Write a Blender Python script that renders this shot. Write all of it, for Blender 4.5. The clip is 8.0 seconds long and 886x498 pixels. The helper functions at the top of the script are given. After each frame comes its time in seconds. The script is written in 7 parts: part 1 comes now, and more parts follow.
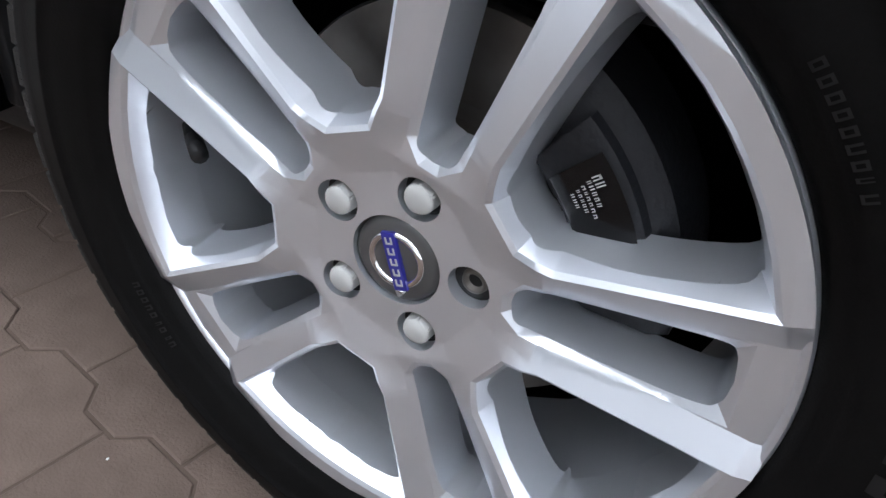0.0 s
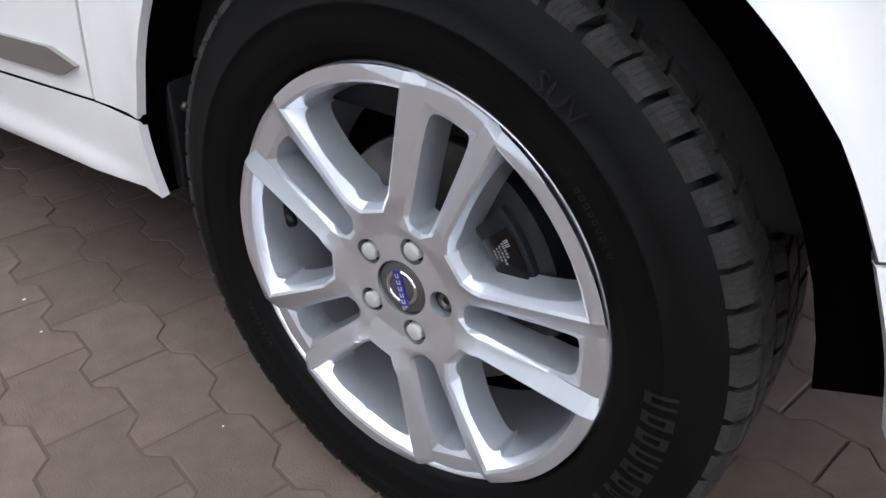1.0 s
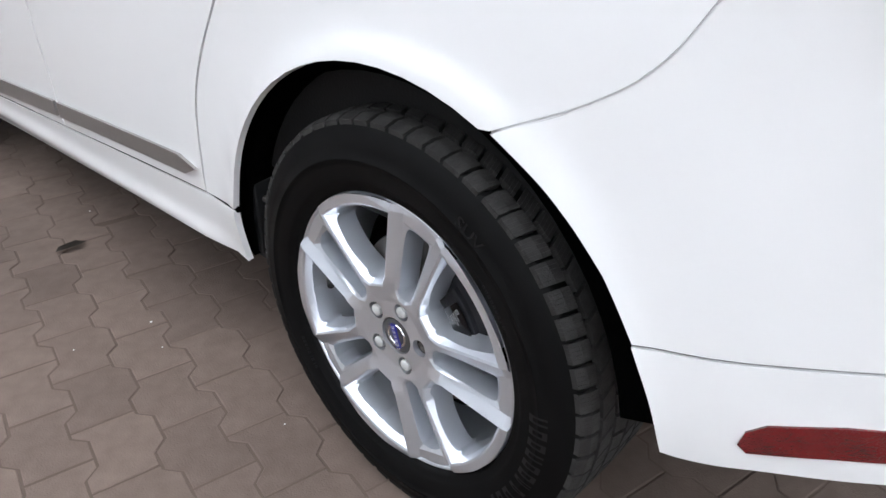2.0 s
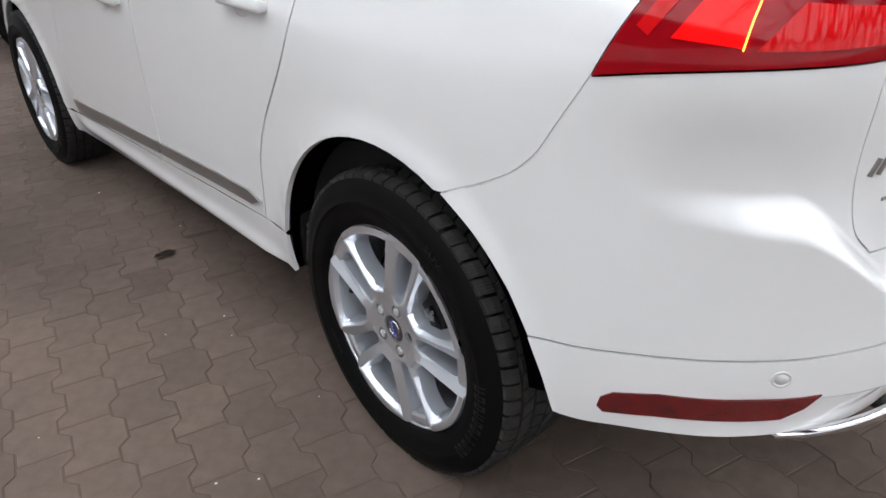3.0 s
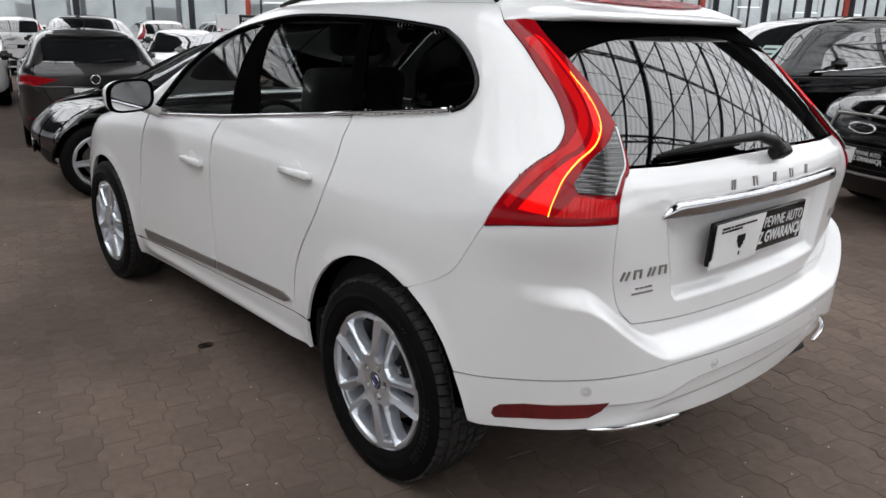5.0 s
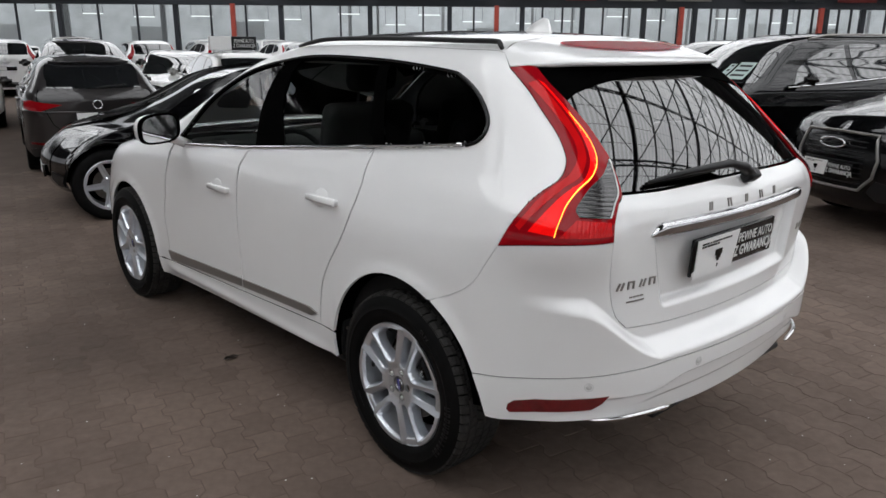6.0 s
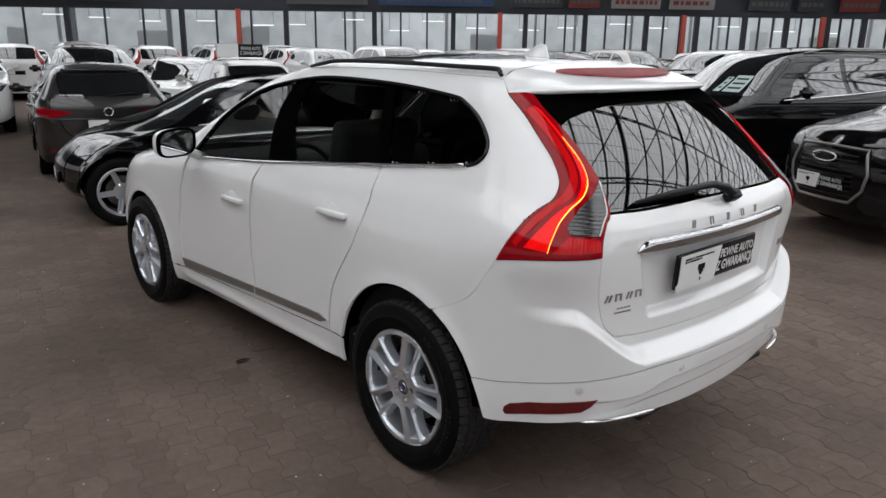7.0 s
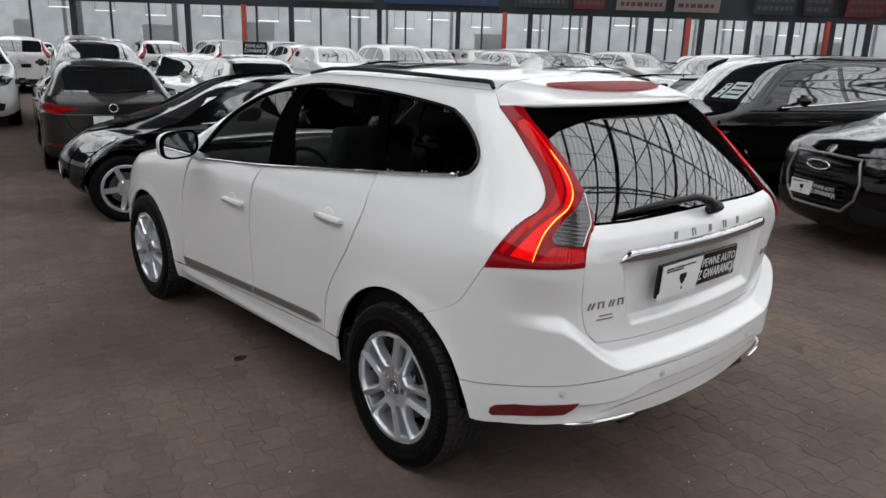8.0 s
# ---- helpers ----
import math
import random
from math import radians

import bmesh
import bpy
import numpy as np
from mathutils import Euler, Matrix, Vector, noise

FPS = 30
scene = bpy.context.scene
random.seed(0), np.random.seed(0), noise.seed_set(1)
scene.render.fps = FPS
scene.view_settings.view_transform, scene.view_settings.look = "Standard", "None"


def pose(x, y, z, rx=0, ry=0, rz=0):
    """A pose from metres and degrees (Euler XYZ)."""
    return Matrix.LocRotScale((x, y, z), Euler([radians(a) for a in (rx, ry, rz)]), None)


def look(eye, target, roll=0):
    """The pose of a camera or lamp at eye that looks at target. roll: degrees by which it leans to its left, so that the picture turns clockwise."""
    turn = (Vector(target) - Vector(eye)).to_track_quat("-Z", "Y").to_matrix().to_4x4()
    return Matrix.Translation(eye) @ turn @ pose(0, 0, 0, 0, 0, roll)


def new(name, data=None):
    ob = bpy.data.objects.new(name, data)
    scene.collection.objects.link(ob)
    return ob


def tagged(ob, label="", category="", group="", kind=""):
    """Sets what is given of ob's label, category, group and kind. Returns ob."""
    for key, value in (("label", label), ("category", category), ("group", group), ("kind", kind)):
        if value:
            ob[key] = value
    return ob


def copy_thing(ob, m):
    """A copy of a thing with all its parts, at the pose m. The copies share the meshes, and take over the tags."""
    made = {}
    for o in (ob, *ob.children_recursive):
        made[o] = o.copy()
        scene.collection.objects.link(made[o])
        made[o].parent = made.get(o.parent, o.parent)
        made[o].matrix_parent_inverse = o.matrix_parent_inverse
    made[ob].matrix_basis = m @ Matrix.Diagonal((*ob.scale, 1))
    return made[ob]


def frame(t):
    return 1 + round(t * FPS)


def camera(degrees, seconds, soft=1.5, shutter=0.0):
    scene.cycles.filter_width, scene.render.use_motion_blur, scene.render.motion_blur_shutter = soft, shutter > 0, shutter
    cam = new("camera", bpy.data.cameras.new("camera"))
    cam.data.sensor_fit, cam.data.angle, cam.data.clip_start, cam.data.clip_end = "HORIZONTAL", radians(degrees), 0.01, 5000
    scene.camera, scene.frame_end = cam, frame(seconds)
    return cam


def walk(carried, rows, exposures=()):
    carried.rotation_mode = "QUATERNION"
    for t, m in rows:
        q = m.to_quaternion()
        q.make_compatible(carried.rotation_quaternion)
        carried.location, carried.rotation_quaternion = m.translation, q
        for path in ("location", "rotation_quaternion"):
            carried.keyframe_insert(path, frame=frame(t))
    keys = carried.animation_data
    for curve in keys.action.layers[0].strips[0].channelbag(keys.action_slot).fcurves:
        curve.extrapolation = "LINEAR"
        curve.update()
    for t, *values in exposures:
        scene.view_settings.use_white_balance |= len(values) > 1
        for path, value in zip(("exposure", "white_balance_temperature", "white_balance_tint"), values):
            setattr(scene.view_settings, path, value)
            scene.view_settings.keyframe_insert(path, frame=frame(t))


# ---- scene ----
cam = camera(62.2, 8.0)
PATH = [
    (0, (-1.225, -0.2, 0.64), (0.24, 0.539, -0.504), 4.7),
    (0.5, (-1.306, -0.286, 0.711), (0.152, 0.539, -0.382), 3.5),
    (1, (-1.408, -0.421, 0.808), (-0.013, 0.576, -0.222), 1.4),
    (1.5, (-1.491, -0.566, 0.934), (-0.161, 0.554, -0.055), 0.3),
    (3, (-1.674, -1.123, 1.289), (-0.55, 0.234, 0.342), -2.1),
    (3.5, (-1.832, -1.348, 1.365), (-0.671, 0.057, 0.541), -0.0),
    (4, (-1.953, -1.545, 1.435), (-0.768, -0.101, 0.721), 1.0),
    (4.5, (-2.081, -1.741, 1.475), (-0.858, -0.286, 0.853), 1.4),
    (6, (-2.503, -2.045, 1.627), (-1.217, -0.61, 1.09), 0.4),
    (6.5, (-2.595, -2.098, 1.673), (-1.299, -0.669, 1.146), 0.6),
    (7, (-2.623, -2.177, 1.71), (-1.339, -0.736, 1.184), 0.8),
    (7.5, (-2.633, -2.242, 1.744), (-1.355, -0.8, 1.209), 1.3),
    (8, (-2.652, -2.271, 1.769), (-1.373, -0.828, 1.237), 1.7),
]
EXPOSURES = [(0, 1.63, 6050, 10), (1, 1.67, 6050, 10), (1.5, 1.82, 6050, 10), (3, 1.15, 6300, 10), (3.5, 1.08, 6400, 10), (4.5, 0.85, 6450, 10), (6, 0.47, 6480, 10), (8, 0.45, 6450, 10)]
walk(cam, [(t, look(eye, target, roll)) for t, eye, target, roll in PATH], EXPOSURES)

import itertools
from mathutils.bvhtree import BVHTree

# ---- world and light ----
world = bpy.data.worlds.new("sky")
scene.world = world
world.use_nodes = True
wn = world.node_tree
sky = wn.nodes.new("ShaderNodeTexSky")
sky.sky_type = "NISHITA"
sky.sun_disc = False
sky.sun_elevation = radians(65)
sky.sun_rotation = radians(214)
sky.air_density, sky.dust_density, sky.ozone_density = 1.0, 6.0, 1.0
cloud = wn.nodes.new("ShaderNodeHueSaturation")
cloud.inputs["Saturation"].default_value = 0.25
wn.links.new(sky.outputs["Color"], cloud.inputs["Color"])
wn.links.new(cloud.outputs["Color"], wn.nodes["Background"].inputs["Color"])
wn.nodes["Background"].inputs["Strength"].default_value = 0.15
sun = new("sun", bpy.data.lights.new("sun", "SUN"))
sun.data.energy, sun.data.angle, sun.data.color = 4.6, radians(20), (1.0, 0.99, 0.98)
sun.matrix_world = look((-6, -9, 24), (0, 0, 0))


# ---- materials ----
def material(name, color, rough=0.5, metal=0.0, coat=0.0, grain=0.0, scale=40.0, bump=0.0, bscale=200.0, spread=0.0, emit=0.0, spec=0.5):
    """A Principled material with noise in colour and roughness at two scales, and fine relief."""
    m = bpy.data.materials.new(name)
    m.use_nodes = True
    nt = m.node_tree
    b = nt.nodes["Principled BSDF"]
    b.inputs["Base Color"].default_value = (*color, 1)
    b.inputs["Roughness"].default_value = rough
    b.inputs["Metallic"].default_value = metal
    b.inputs["Coat Weight"].default_value = coat
    b.inputs["Coat Roughness"].default_value = 0.03
    b.inputs["Specular IOR Level"].default_value = spec
    if emit:
        b.inputs["Emission Color"].default_value = (*color, 1)
        b.inputs["Emission Strength"].default_value = emit
    if grain or spread or bump:
        tc = nt.nodes.new("ShaderNodeTexCoord")
    if grain:
        big, small = nt.nodes.new("ShaderNodeTexNoise"), nt.nodes.new("ShaderNodeTexNoise")
        big.inputs["Scale"].default_value, small.inputs["Scale"].default_value = scale / 12, scale
        small.inputs["Detail"].default_value = big.inputs["Detail"].default_value = 6
        mixn = nt.nodes.new("ShaderNodeMath")
        mixn.operation = "ADD"
        ramp = nt.nodes.new("ShaderNodeMapRange")
        ramp.inputs["From Min"].default_value, ramp.inputs["From Max"].default_value = 0.6, 1.4
        ramp.inputs["To Min"].default_value, ramp.inputs["To Max"].default_value = 1 - grain, 1 + grain
        mul = nt.nodes.new("ShaderNodeMix")
        mul.data_type, mul.blend_type = "RGBA", "MULTIPLY"
        mul.inputs["Factor"].default_value = 1
        mul.inputs["A"].default_value = (*color, 1)
        for n in (big, small):
            nt.links.new(tc.outputs["Object"], n.inputs["Vector"])
        nt.links.new(big.outputs["Fac"], mixn.inputs[0])
        nt.links.new(small.outputs["Fac"], mixn.inputs[1])
        nt.links.new(mixn.outputs[0], ramp.inputs["Value"])
        nt.links.new(ramp.outputs[0], mul.inputs["B"])
        nt.links.new(mul.outputs["Result"], b.inputs["Base Color"])
        if spread:
            rr = nt.nodes.new("ShaderNodeMapRange")
            rr.inputs["From Min"].default_value, rr.inputs["From Max"].default_value = 0.3, 0.7
            rr.inputs["To Min"].default_value, rr.inputs["To Max"].default_value = max(0.02, rough - spread), min(1, rough + spread)
            nt.links.new(big.outputs["Fac"], rr.inputs["Value"])
            nt.links.new(rr.outputs[0], b.inputs["Roughness"])
    if bump:
        bn, bp = nt.nodes.new("ShaderNodeTexNoise"), nt.nodes.new("ShaderNodeBump")
        bn.inputs["Scale"].default_value = bscale
        bp.inputs["Strength"].default_value = bump
        bp.inputs["Distance"].default_value = 0.004
        nt.links.new(tc.outputs["Object"], bn.inputs["Vector"])
        nt.links.new(bn.outputs["Fac"], bp.inputs["Height"])
        nt.links.new(bp.outputs["Normal"], b.inputs["Normal"])
    return m


def pane(name, tint, ior=1.5, gloss=0.02):
    """Thin glass: tinted see-through with a Fresnel gloss."""
    m = bpy.data.materials.new(name)
    m.use_nodes = True
    nt = m.node_tree
    nt.nodes.remove(nt.nodes["Principled BSDF"])
    tr, gl, fr, mx = (nt.nodes.new("ShaderNode" + k) for k in ("BsdfTransparent", "BsdfGlossy", "Fresnel", "MixShader"))
    tr.inputs["Color"].default_value = (*tint, 1)
    gl.inputs["Roughness"].default_value = gloss
    fr.inputs["IOR"].default_value = ior
    nt.links.new(fr.outputs[0], mx.inputs[0])
    nt.links.new(tr.outputs[0], mx.inputs[1])
    nt.links.new(gl.outputs[0], mx.inputs[2])
    nt.links.new(mx.outputs[0], nt.nodes["Material Output"].inputs["Surface"])
    return m


M = {}
M["white"] = material("white_paint", (0.80, 0.80, 0.795), 0.30, coat=1.0, grain=0.012, scale=9)
M["black"] = material("black_paint", (0.0025, 0.0025, 0.003), 0.06, coat=0.0, grain=0.1, scale=9, spec=0.5)
M["grey"] = material("grey_paint", (0.016, 0.0135, 0.0135), 0.35, metal=0.3, coat=1.0, grain=0.05, scale=9)
M["silver"] = material("silver_paint", (0.42, 0.41, 0.39), 0.3, metal=0.5, coat=1.0, grain=0.02, scale=9)
M["seam"] = material("seam_shadow_grey", (0.10, 0.10, 0.10), 0.7, grain=0.05)
M["bright"] = material("dark_chrome", (0.52, 0.52, 0.53), 0.03, metal=1.0, grain=0.05)
M["headlamp"] = material("headlamp_glass", (0.05, 0.05, 0.052), 0.10, metal=0.6, coat=0.4, grain=0.9, scale=30)
M["plastic"] = material("black_plastic", (0.009, 0.009, 0.0095), 0.5, grain=0.15, scale=60, bump=0.1, spec=0.3)
# black felt, taken darker still to hold the wheel arches' shade
M["liner"] = material("shaded_felt", (0.0008, 0.0008, 0.0008), 0.95, grain=0.3, scale=80, bump=0.3, spec=0.01)
M["gloss"] = material("gloss_black_trim", (0.003, 0.003, 0.0035), 0.15, coat=0.0, grain=0.1, spec=0.3)
M["rubber"] = material("tyre_rubber", (0.0026, 0.0025, 0.0025), 0.62, grain=0.35, scale=30, bump=0.08, bscale=500, spread=0.12, spec=0.11)
M["tread"] = material("dusty_tread_rubber", (0.032, 0.0305, 0.029), 0.75, grain=0.45, scale=45, bump=0.25, bscale=400, spread=0.1, spec=0.16)
M["alloy"] = material("silver_alloy", (0.69, 0.715, 0.76), 0.29, metal=0.80, coat=0.5, grain=0.02, scale=25)
M["alloy_in"] = material("brake_disc_steel", (0.12, 0.11, 0.10), 0.45, metal=0.8, grain=0.3, scale=50, spread=0.1)
M["chrome"] = material("chrome", (0.75, 0.75, 0.76), 0.08, metal=1.0, grain=0.03)
M["satin"] = material("satin_trim", (0.30, 0.285, 0.27), 0.35, metal=0.7, grain=0.05)
M["lamp_red"] = material("red_lens", (0.58, 0.006, 0.008), 0.09, coat=0.0, grain=0.08, scale=14, spec=0.25)
M["lamp_dark"] = material("dark_red_lens", (0.27, 0.003, 0.007), 0.09, coat=0.0, grain=0.1, scale=14, spec=0.25)
M["lamp_clear"] = material("clear_lens", (0.06, 0.058, 0.058), 0.25, metal=0.6, coat=1.0, grain=0.15)
M["interior"] = material("dark_upholstery", (0.0032, 0.003, 0.003), 0.8, grain=0.2, scale=60, bump=0.2)
M["glass"] = pane("tinted_glass", (0.80, 0.85, 0.84), 1.45)
M["glass_dark"] = pane("privacy_glass", (0.16, 0.165, 0.165), 2.1)
M["steel"] = material("dark_steel", (0.02, 0.023, 0.03), 0.55, metal=0.2, grain=0.2, scale=8)
M["red_steel"] = material("red_steel_paint", (0.38, 0.05, 0.03), 0.5, grain=0.15, scale=8)
M["concrete"] = material("wall_render", (0.35, 0.35, 0.35), 0.85, grain=0.12, scale=6)

M["glass_dark2"] = pane("privacy_side_glass", (0.80, 0.84, 0.82), 1.38)
M["lamp_glow"] = material("lit_red_lens", (0.80, 0.004, 0.004), 0.10, coat=0.0, grain=0.4, scale=30, emit=0.36, spec=0.22)
M["led"] = material("lit_guide", (1.0, 0.42, 0.05), 0.3, emit=1.7)
M["privacy"] = pane("privacy_quarter_glass", (0.26, 0.27, 0.27), 1.45)
M["mirror"] = material("mirror_silver", (0.85, 0.86, 0.87), 0.02, metal=1.0, grain=0.01)
M["reflector"] = material("red_reflector", (0.11, 0.003, 0.005), 0.2, coat=1.0, grain=0.35, scale=25, bump=0.4, bscale=300)
M["sensor"] = material("sensor_white", (0.62, 0.62, 0.61), 0.4, coat=0.5, grain=0.03)
M["lining"] = material("headlining_cloth", (0.25, 0.245, 0.235), 0.9, grain=0.08, scale=60)
M["label_white"] = material("white_paper", (0.74, 0.74, 0.73), 0.6, grain=0.04, scale=20)
M["wall_glass"] = pane("wall_glass", (0.82, 0.85, 0.86), 1.4)
def milky(name, color):
    """Ribbed translucent roof sheeting."""
    mt = bpy.data.materials.new(name)
    mt.use_nodes = True
    nt = mt.node_tree
    nt.nodes.remove(nt.nodes["Principled BSDF"])
    tc, wv, rg, tr = (nt.nodes.new("ShaderNode" + k) for k in ("TexCoord", "TexWave", "MapRange", "BsdfTranslucent"))
    wv.inputs["Scale"].default_value, wv.inputs["Distortion"].default_value = 0.9, 0.6
    rg.inputs["To Min"].default_value, rg.inputs["To Max"].default_value = 0.72, 1.0
    mx = nt.nodes.new("ShaderNodeMix")
    mx.data_type, mx.blend_type = "RGBA", "MULTIPLY"
    mx.inputs["Factor"].default_value, mx.inputs["A"].default_value = 1, (*color, 1)
    nt.links.new(tc.outputs["Object"], wv.inputs["Vector"])
    nt.links.new(wv.outputs["Fac"], rg.inputs["Value"])
    nt.links.new(rg.outputs[0], mx.inputs["B"])
    nt.links.new(mx.outputs["Result"], tr.inputs["Color"])
    nt.links.new(tr.outputs[0], nt.nodes["Material Output"].inputs["Surface"])
    return mt


M["roof_sheet"] = milky("roof_sheeting", (0.80, 0.82, 0.84))
M["deck"] = material("roof_deck", (0.035, 0.036, 0.04), 0.7, grain=0.2, scale=2)
# the cladding emits, in place of outdoor light falling on it
M["cladding"] = material("glowing_cladding", (0.515, 0.52, 0.525), 0.6, grain=0.45, scale=1.2, emit=0.40)
M["tube_light"] = material("lit_tube", (1.0, 0.99, 0.95), 0.5, emit=1.0)
M["leaf"] = material("dead_leaf", (0.03, 0.022, 0.015), 0.8, grain=0.3, scale=80)
M["block"] = material("paving_block", (0.124, 0.092, 0.075), 0.85, grain=0.22, scale=22, bump=0.35, bscale=260, spec=0.2)


def vary(mat, low, high):
    """Lets alike pieces differ in tone, over broad worn and dusty patches."""
    nt = mat.node_tree
    b = nt.nodes["Principled BSDF"]
    src = b.inputs["Base Color"].links[0].from_socket
    geo, info, nz = (nt.nodes.new("ShaderNode" + k) for k in ("NewGeometry", "ObjectInfo", "TexNoise"))
    nz.inputs["Scale"].default_value, nz.inputs["Detail"].default_value = 0.7, 5
    nt.links.new(geo.outputs["Position"], nz.inputs["Vector"])
    for out, a, z, lo, hi in ((geo.outputs["Random Per Island"], 0, 1, low, high), (info.outputs["Random"], 0, 1, low, high), (nz.outputs["Fac"], 0.35, 0.65, 0.80, 1.22)):
        rg, mx = nt.nodes.new("ShaderNodeMapRange"), nt.nodes.new("ShaderNodeMix")
        rg.inputs["From Min"].default_value, rg.inputs["From Max"].default_value = a, z
        rg.inputs["To Min"].default_value, rg.inputs["To Max"].default_value = lo, hi
        mx.data_type, mx.blend_type = "RGBA", "MULTIPLY"
        mx.inputs["Factor"].default_value = 1
        nt.links.new(out, rg.inputs["Value"])
        nt.links.new(src, mx.inputs["A"])
        nt.links.new(rg.outputs[0], mx.inputs["B"])
        src = mx.outputs["Result"]
    nt.links.new(src, b.inputs["Base Color"])


vary(M["block"], 0.90, 1.10)
M["lamp_top"] = material("unlit_red_lens", (0.42, 0.012, 0.024), 0.25, coat=0.0, grain=0.06, scale=14, spec=0.12)
M["sheet"] = material("price_sheet", (0.42, 0.52, 0.50), 0.6, grain=0.05, scale=20)


# ---- building helpers ----
def part(name, bm, mat, parent=None, label="", smooth=True):
    """Links a bmesh as one mesh object under a thing or a part."""
    me = bpy.data.meshes.new(name)
    bm.to_mesh(me)
    bm.free()
    me.materials.append(mat)
    if smooth:
        me.shade_smooth()
    ob = new(name, me)
    if parent:
        ob.parent = parent
    if label:
        ob["label"] = label
    return ob


def sharpen(ob, angle=35):
    """Splits the shading at edges sharper than the angle."""
    ob.data.set_sharp_from_angle(angle=radians(angle))
    return ob


def box(bm, lo, hi, m=None, bevel=0.0):
    """A box from corner to corner, added to bm."""
    lo, hi = Vector(lo), Vector(hi)
    geo = bmesh.ops.create_cube(bm, size=1, matrix=Matrix.Translation((lo + hi) / 2) @ Matrix.Diagonal((*(hi - lo), 1)))
    if bevel:
        edges = {e for v in geo["verts"] for e in v.link_edges}
        res = bmesh.ops.bevel(bm, geom=list(edges), offset=bevel, segments=2, affect="EDGES", profile=0.5)
        verts = {v for f in res["faces"] for v in f.verts} | {v for v in geo["verts"] if v.is_valid}
    else:
        verts = geo["verts"]
    if m is not None:
        bmesh.ops.transform(bm, matrix=m, verts=list(verts))
    return bm


def lathe(bm, profile, n=64, axis="x", a0=0.0, a1=360.0):
    """Turns (radius, offset) pairs round the axis."""
    full = abs(a1 - a0) >= 360
    count = n if full else n + 1
    rings = []
    for i in range(count):
        a = radians(a0 + (a1 - a0) * i / n)
        rings.append([bm.verts.new((o, r * math.cos(a), r * math.sin(a)) if axis == "x" else (r * math.cos(a), r * math.sin(a), o)) for r, o in profile])
    for i in range(n):
        a, b = rings[i], rings[(i + 1) % count]
        for j in range(len(profile) - 1):
            bm.faces.new((a[j], b[j], b[j + 1], a[j + 1]))
    return bm


def tube(bm, pts, r, n=8):
    """A round bar through the points; r may be a number or one per point."""
    pts = [Vector(p) for p in pts]
    rings = []
    for i, p in enumerate(pts):
        d = (pts[min(i + 1, len(pts) - 1)] - pts[max(i - 1, 0)]).normalized()
        u = d.cross(Vector((0.13, 0.21, 0.97)) if abs(d.z) < 0.9 else Vector((1, 0.1, 0))).normalized()
        w = d.cross(u)
        rad = r[i] if isinstance(r, (list, tuple)) else r
        rings.append([bm.verts.new(p + rad * (math.cos(6.2832 * k / n) * u + math.sin(6.2832 * k / n) * w)) for k in range(n)])
    for a, b in zip(rings, rings[1:]):
        for k in range(n):
            bm.faces.new((a[k], a[(k + 1) % n], b[(k + 1) % n], b[k]))
    bm.faces.new(rings[0][::-1])
    bm.faces.new(rings[-1])
    return bm


def beam(bm, a, b, w, h=None):
    """A square bar from a to b."""
    a, b = Vector(a), Vector(b)
    h = h or w
    m = Matrix.Translation((a + b) / 2) @ (b - a).to_track_quat("Y", "Z").to_matrix().to_4x4() @ Matrix.Diagonal((w, (b - a).length, h, 1))
    bmesh.ops.create_cube(bm, size=1, matrix=m)
    return bm


def curve_table(xs, ys, lo, hi, n=3000):
    """A monotone cubic through the knots, sampled n times."""
    xs, ys = np.array(xs, float), np.array(ys, float)
    h, d = np.diff(xs), np.diff(ys) / np.diff(xs)
    m = np.zeros(len(xs))
    m[0], m[-1] = d[0], d[-1]
    for i in range(1, len(xs) - 1):
        if d[i - 1] * d[i] > 0:
            w1, w2 = 2 * h[i] + h[i - 1], h[i] + 2 * h[i - 1]
            m[i] = (w1 + w2) / (w1 / d[i - 1] + w2 / d[i])
    x = np.linspace(lo, hi, n)
    k = np.clip(np.searchsorted(xs, x) - 1, 0, len(xs) - 2)
    t = np.clip((x - xs[k]) / h[k], 0, 1)
    return (2 * t**3 - 3 * t**2 + 1) * ys[k] + (t**3 - 2 * t**2 + t) * h[k] * m[k] + (3 * t**2 - 2 * t**3) * ys[k + 1] + (t**3 - t**2) * h[k] * m[k + 1]


def step(a, b, x):
    t = np.clip((x - a) / (b - a), 0, 1)
    return t * t * (3 - 2 * t)


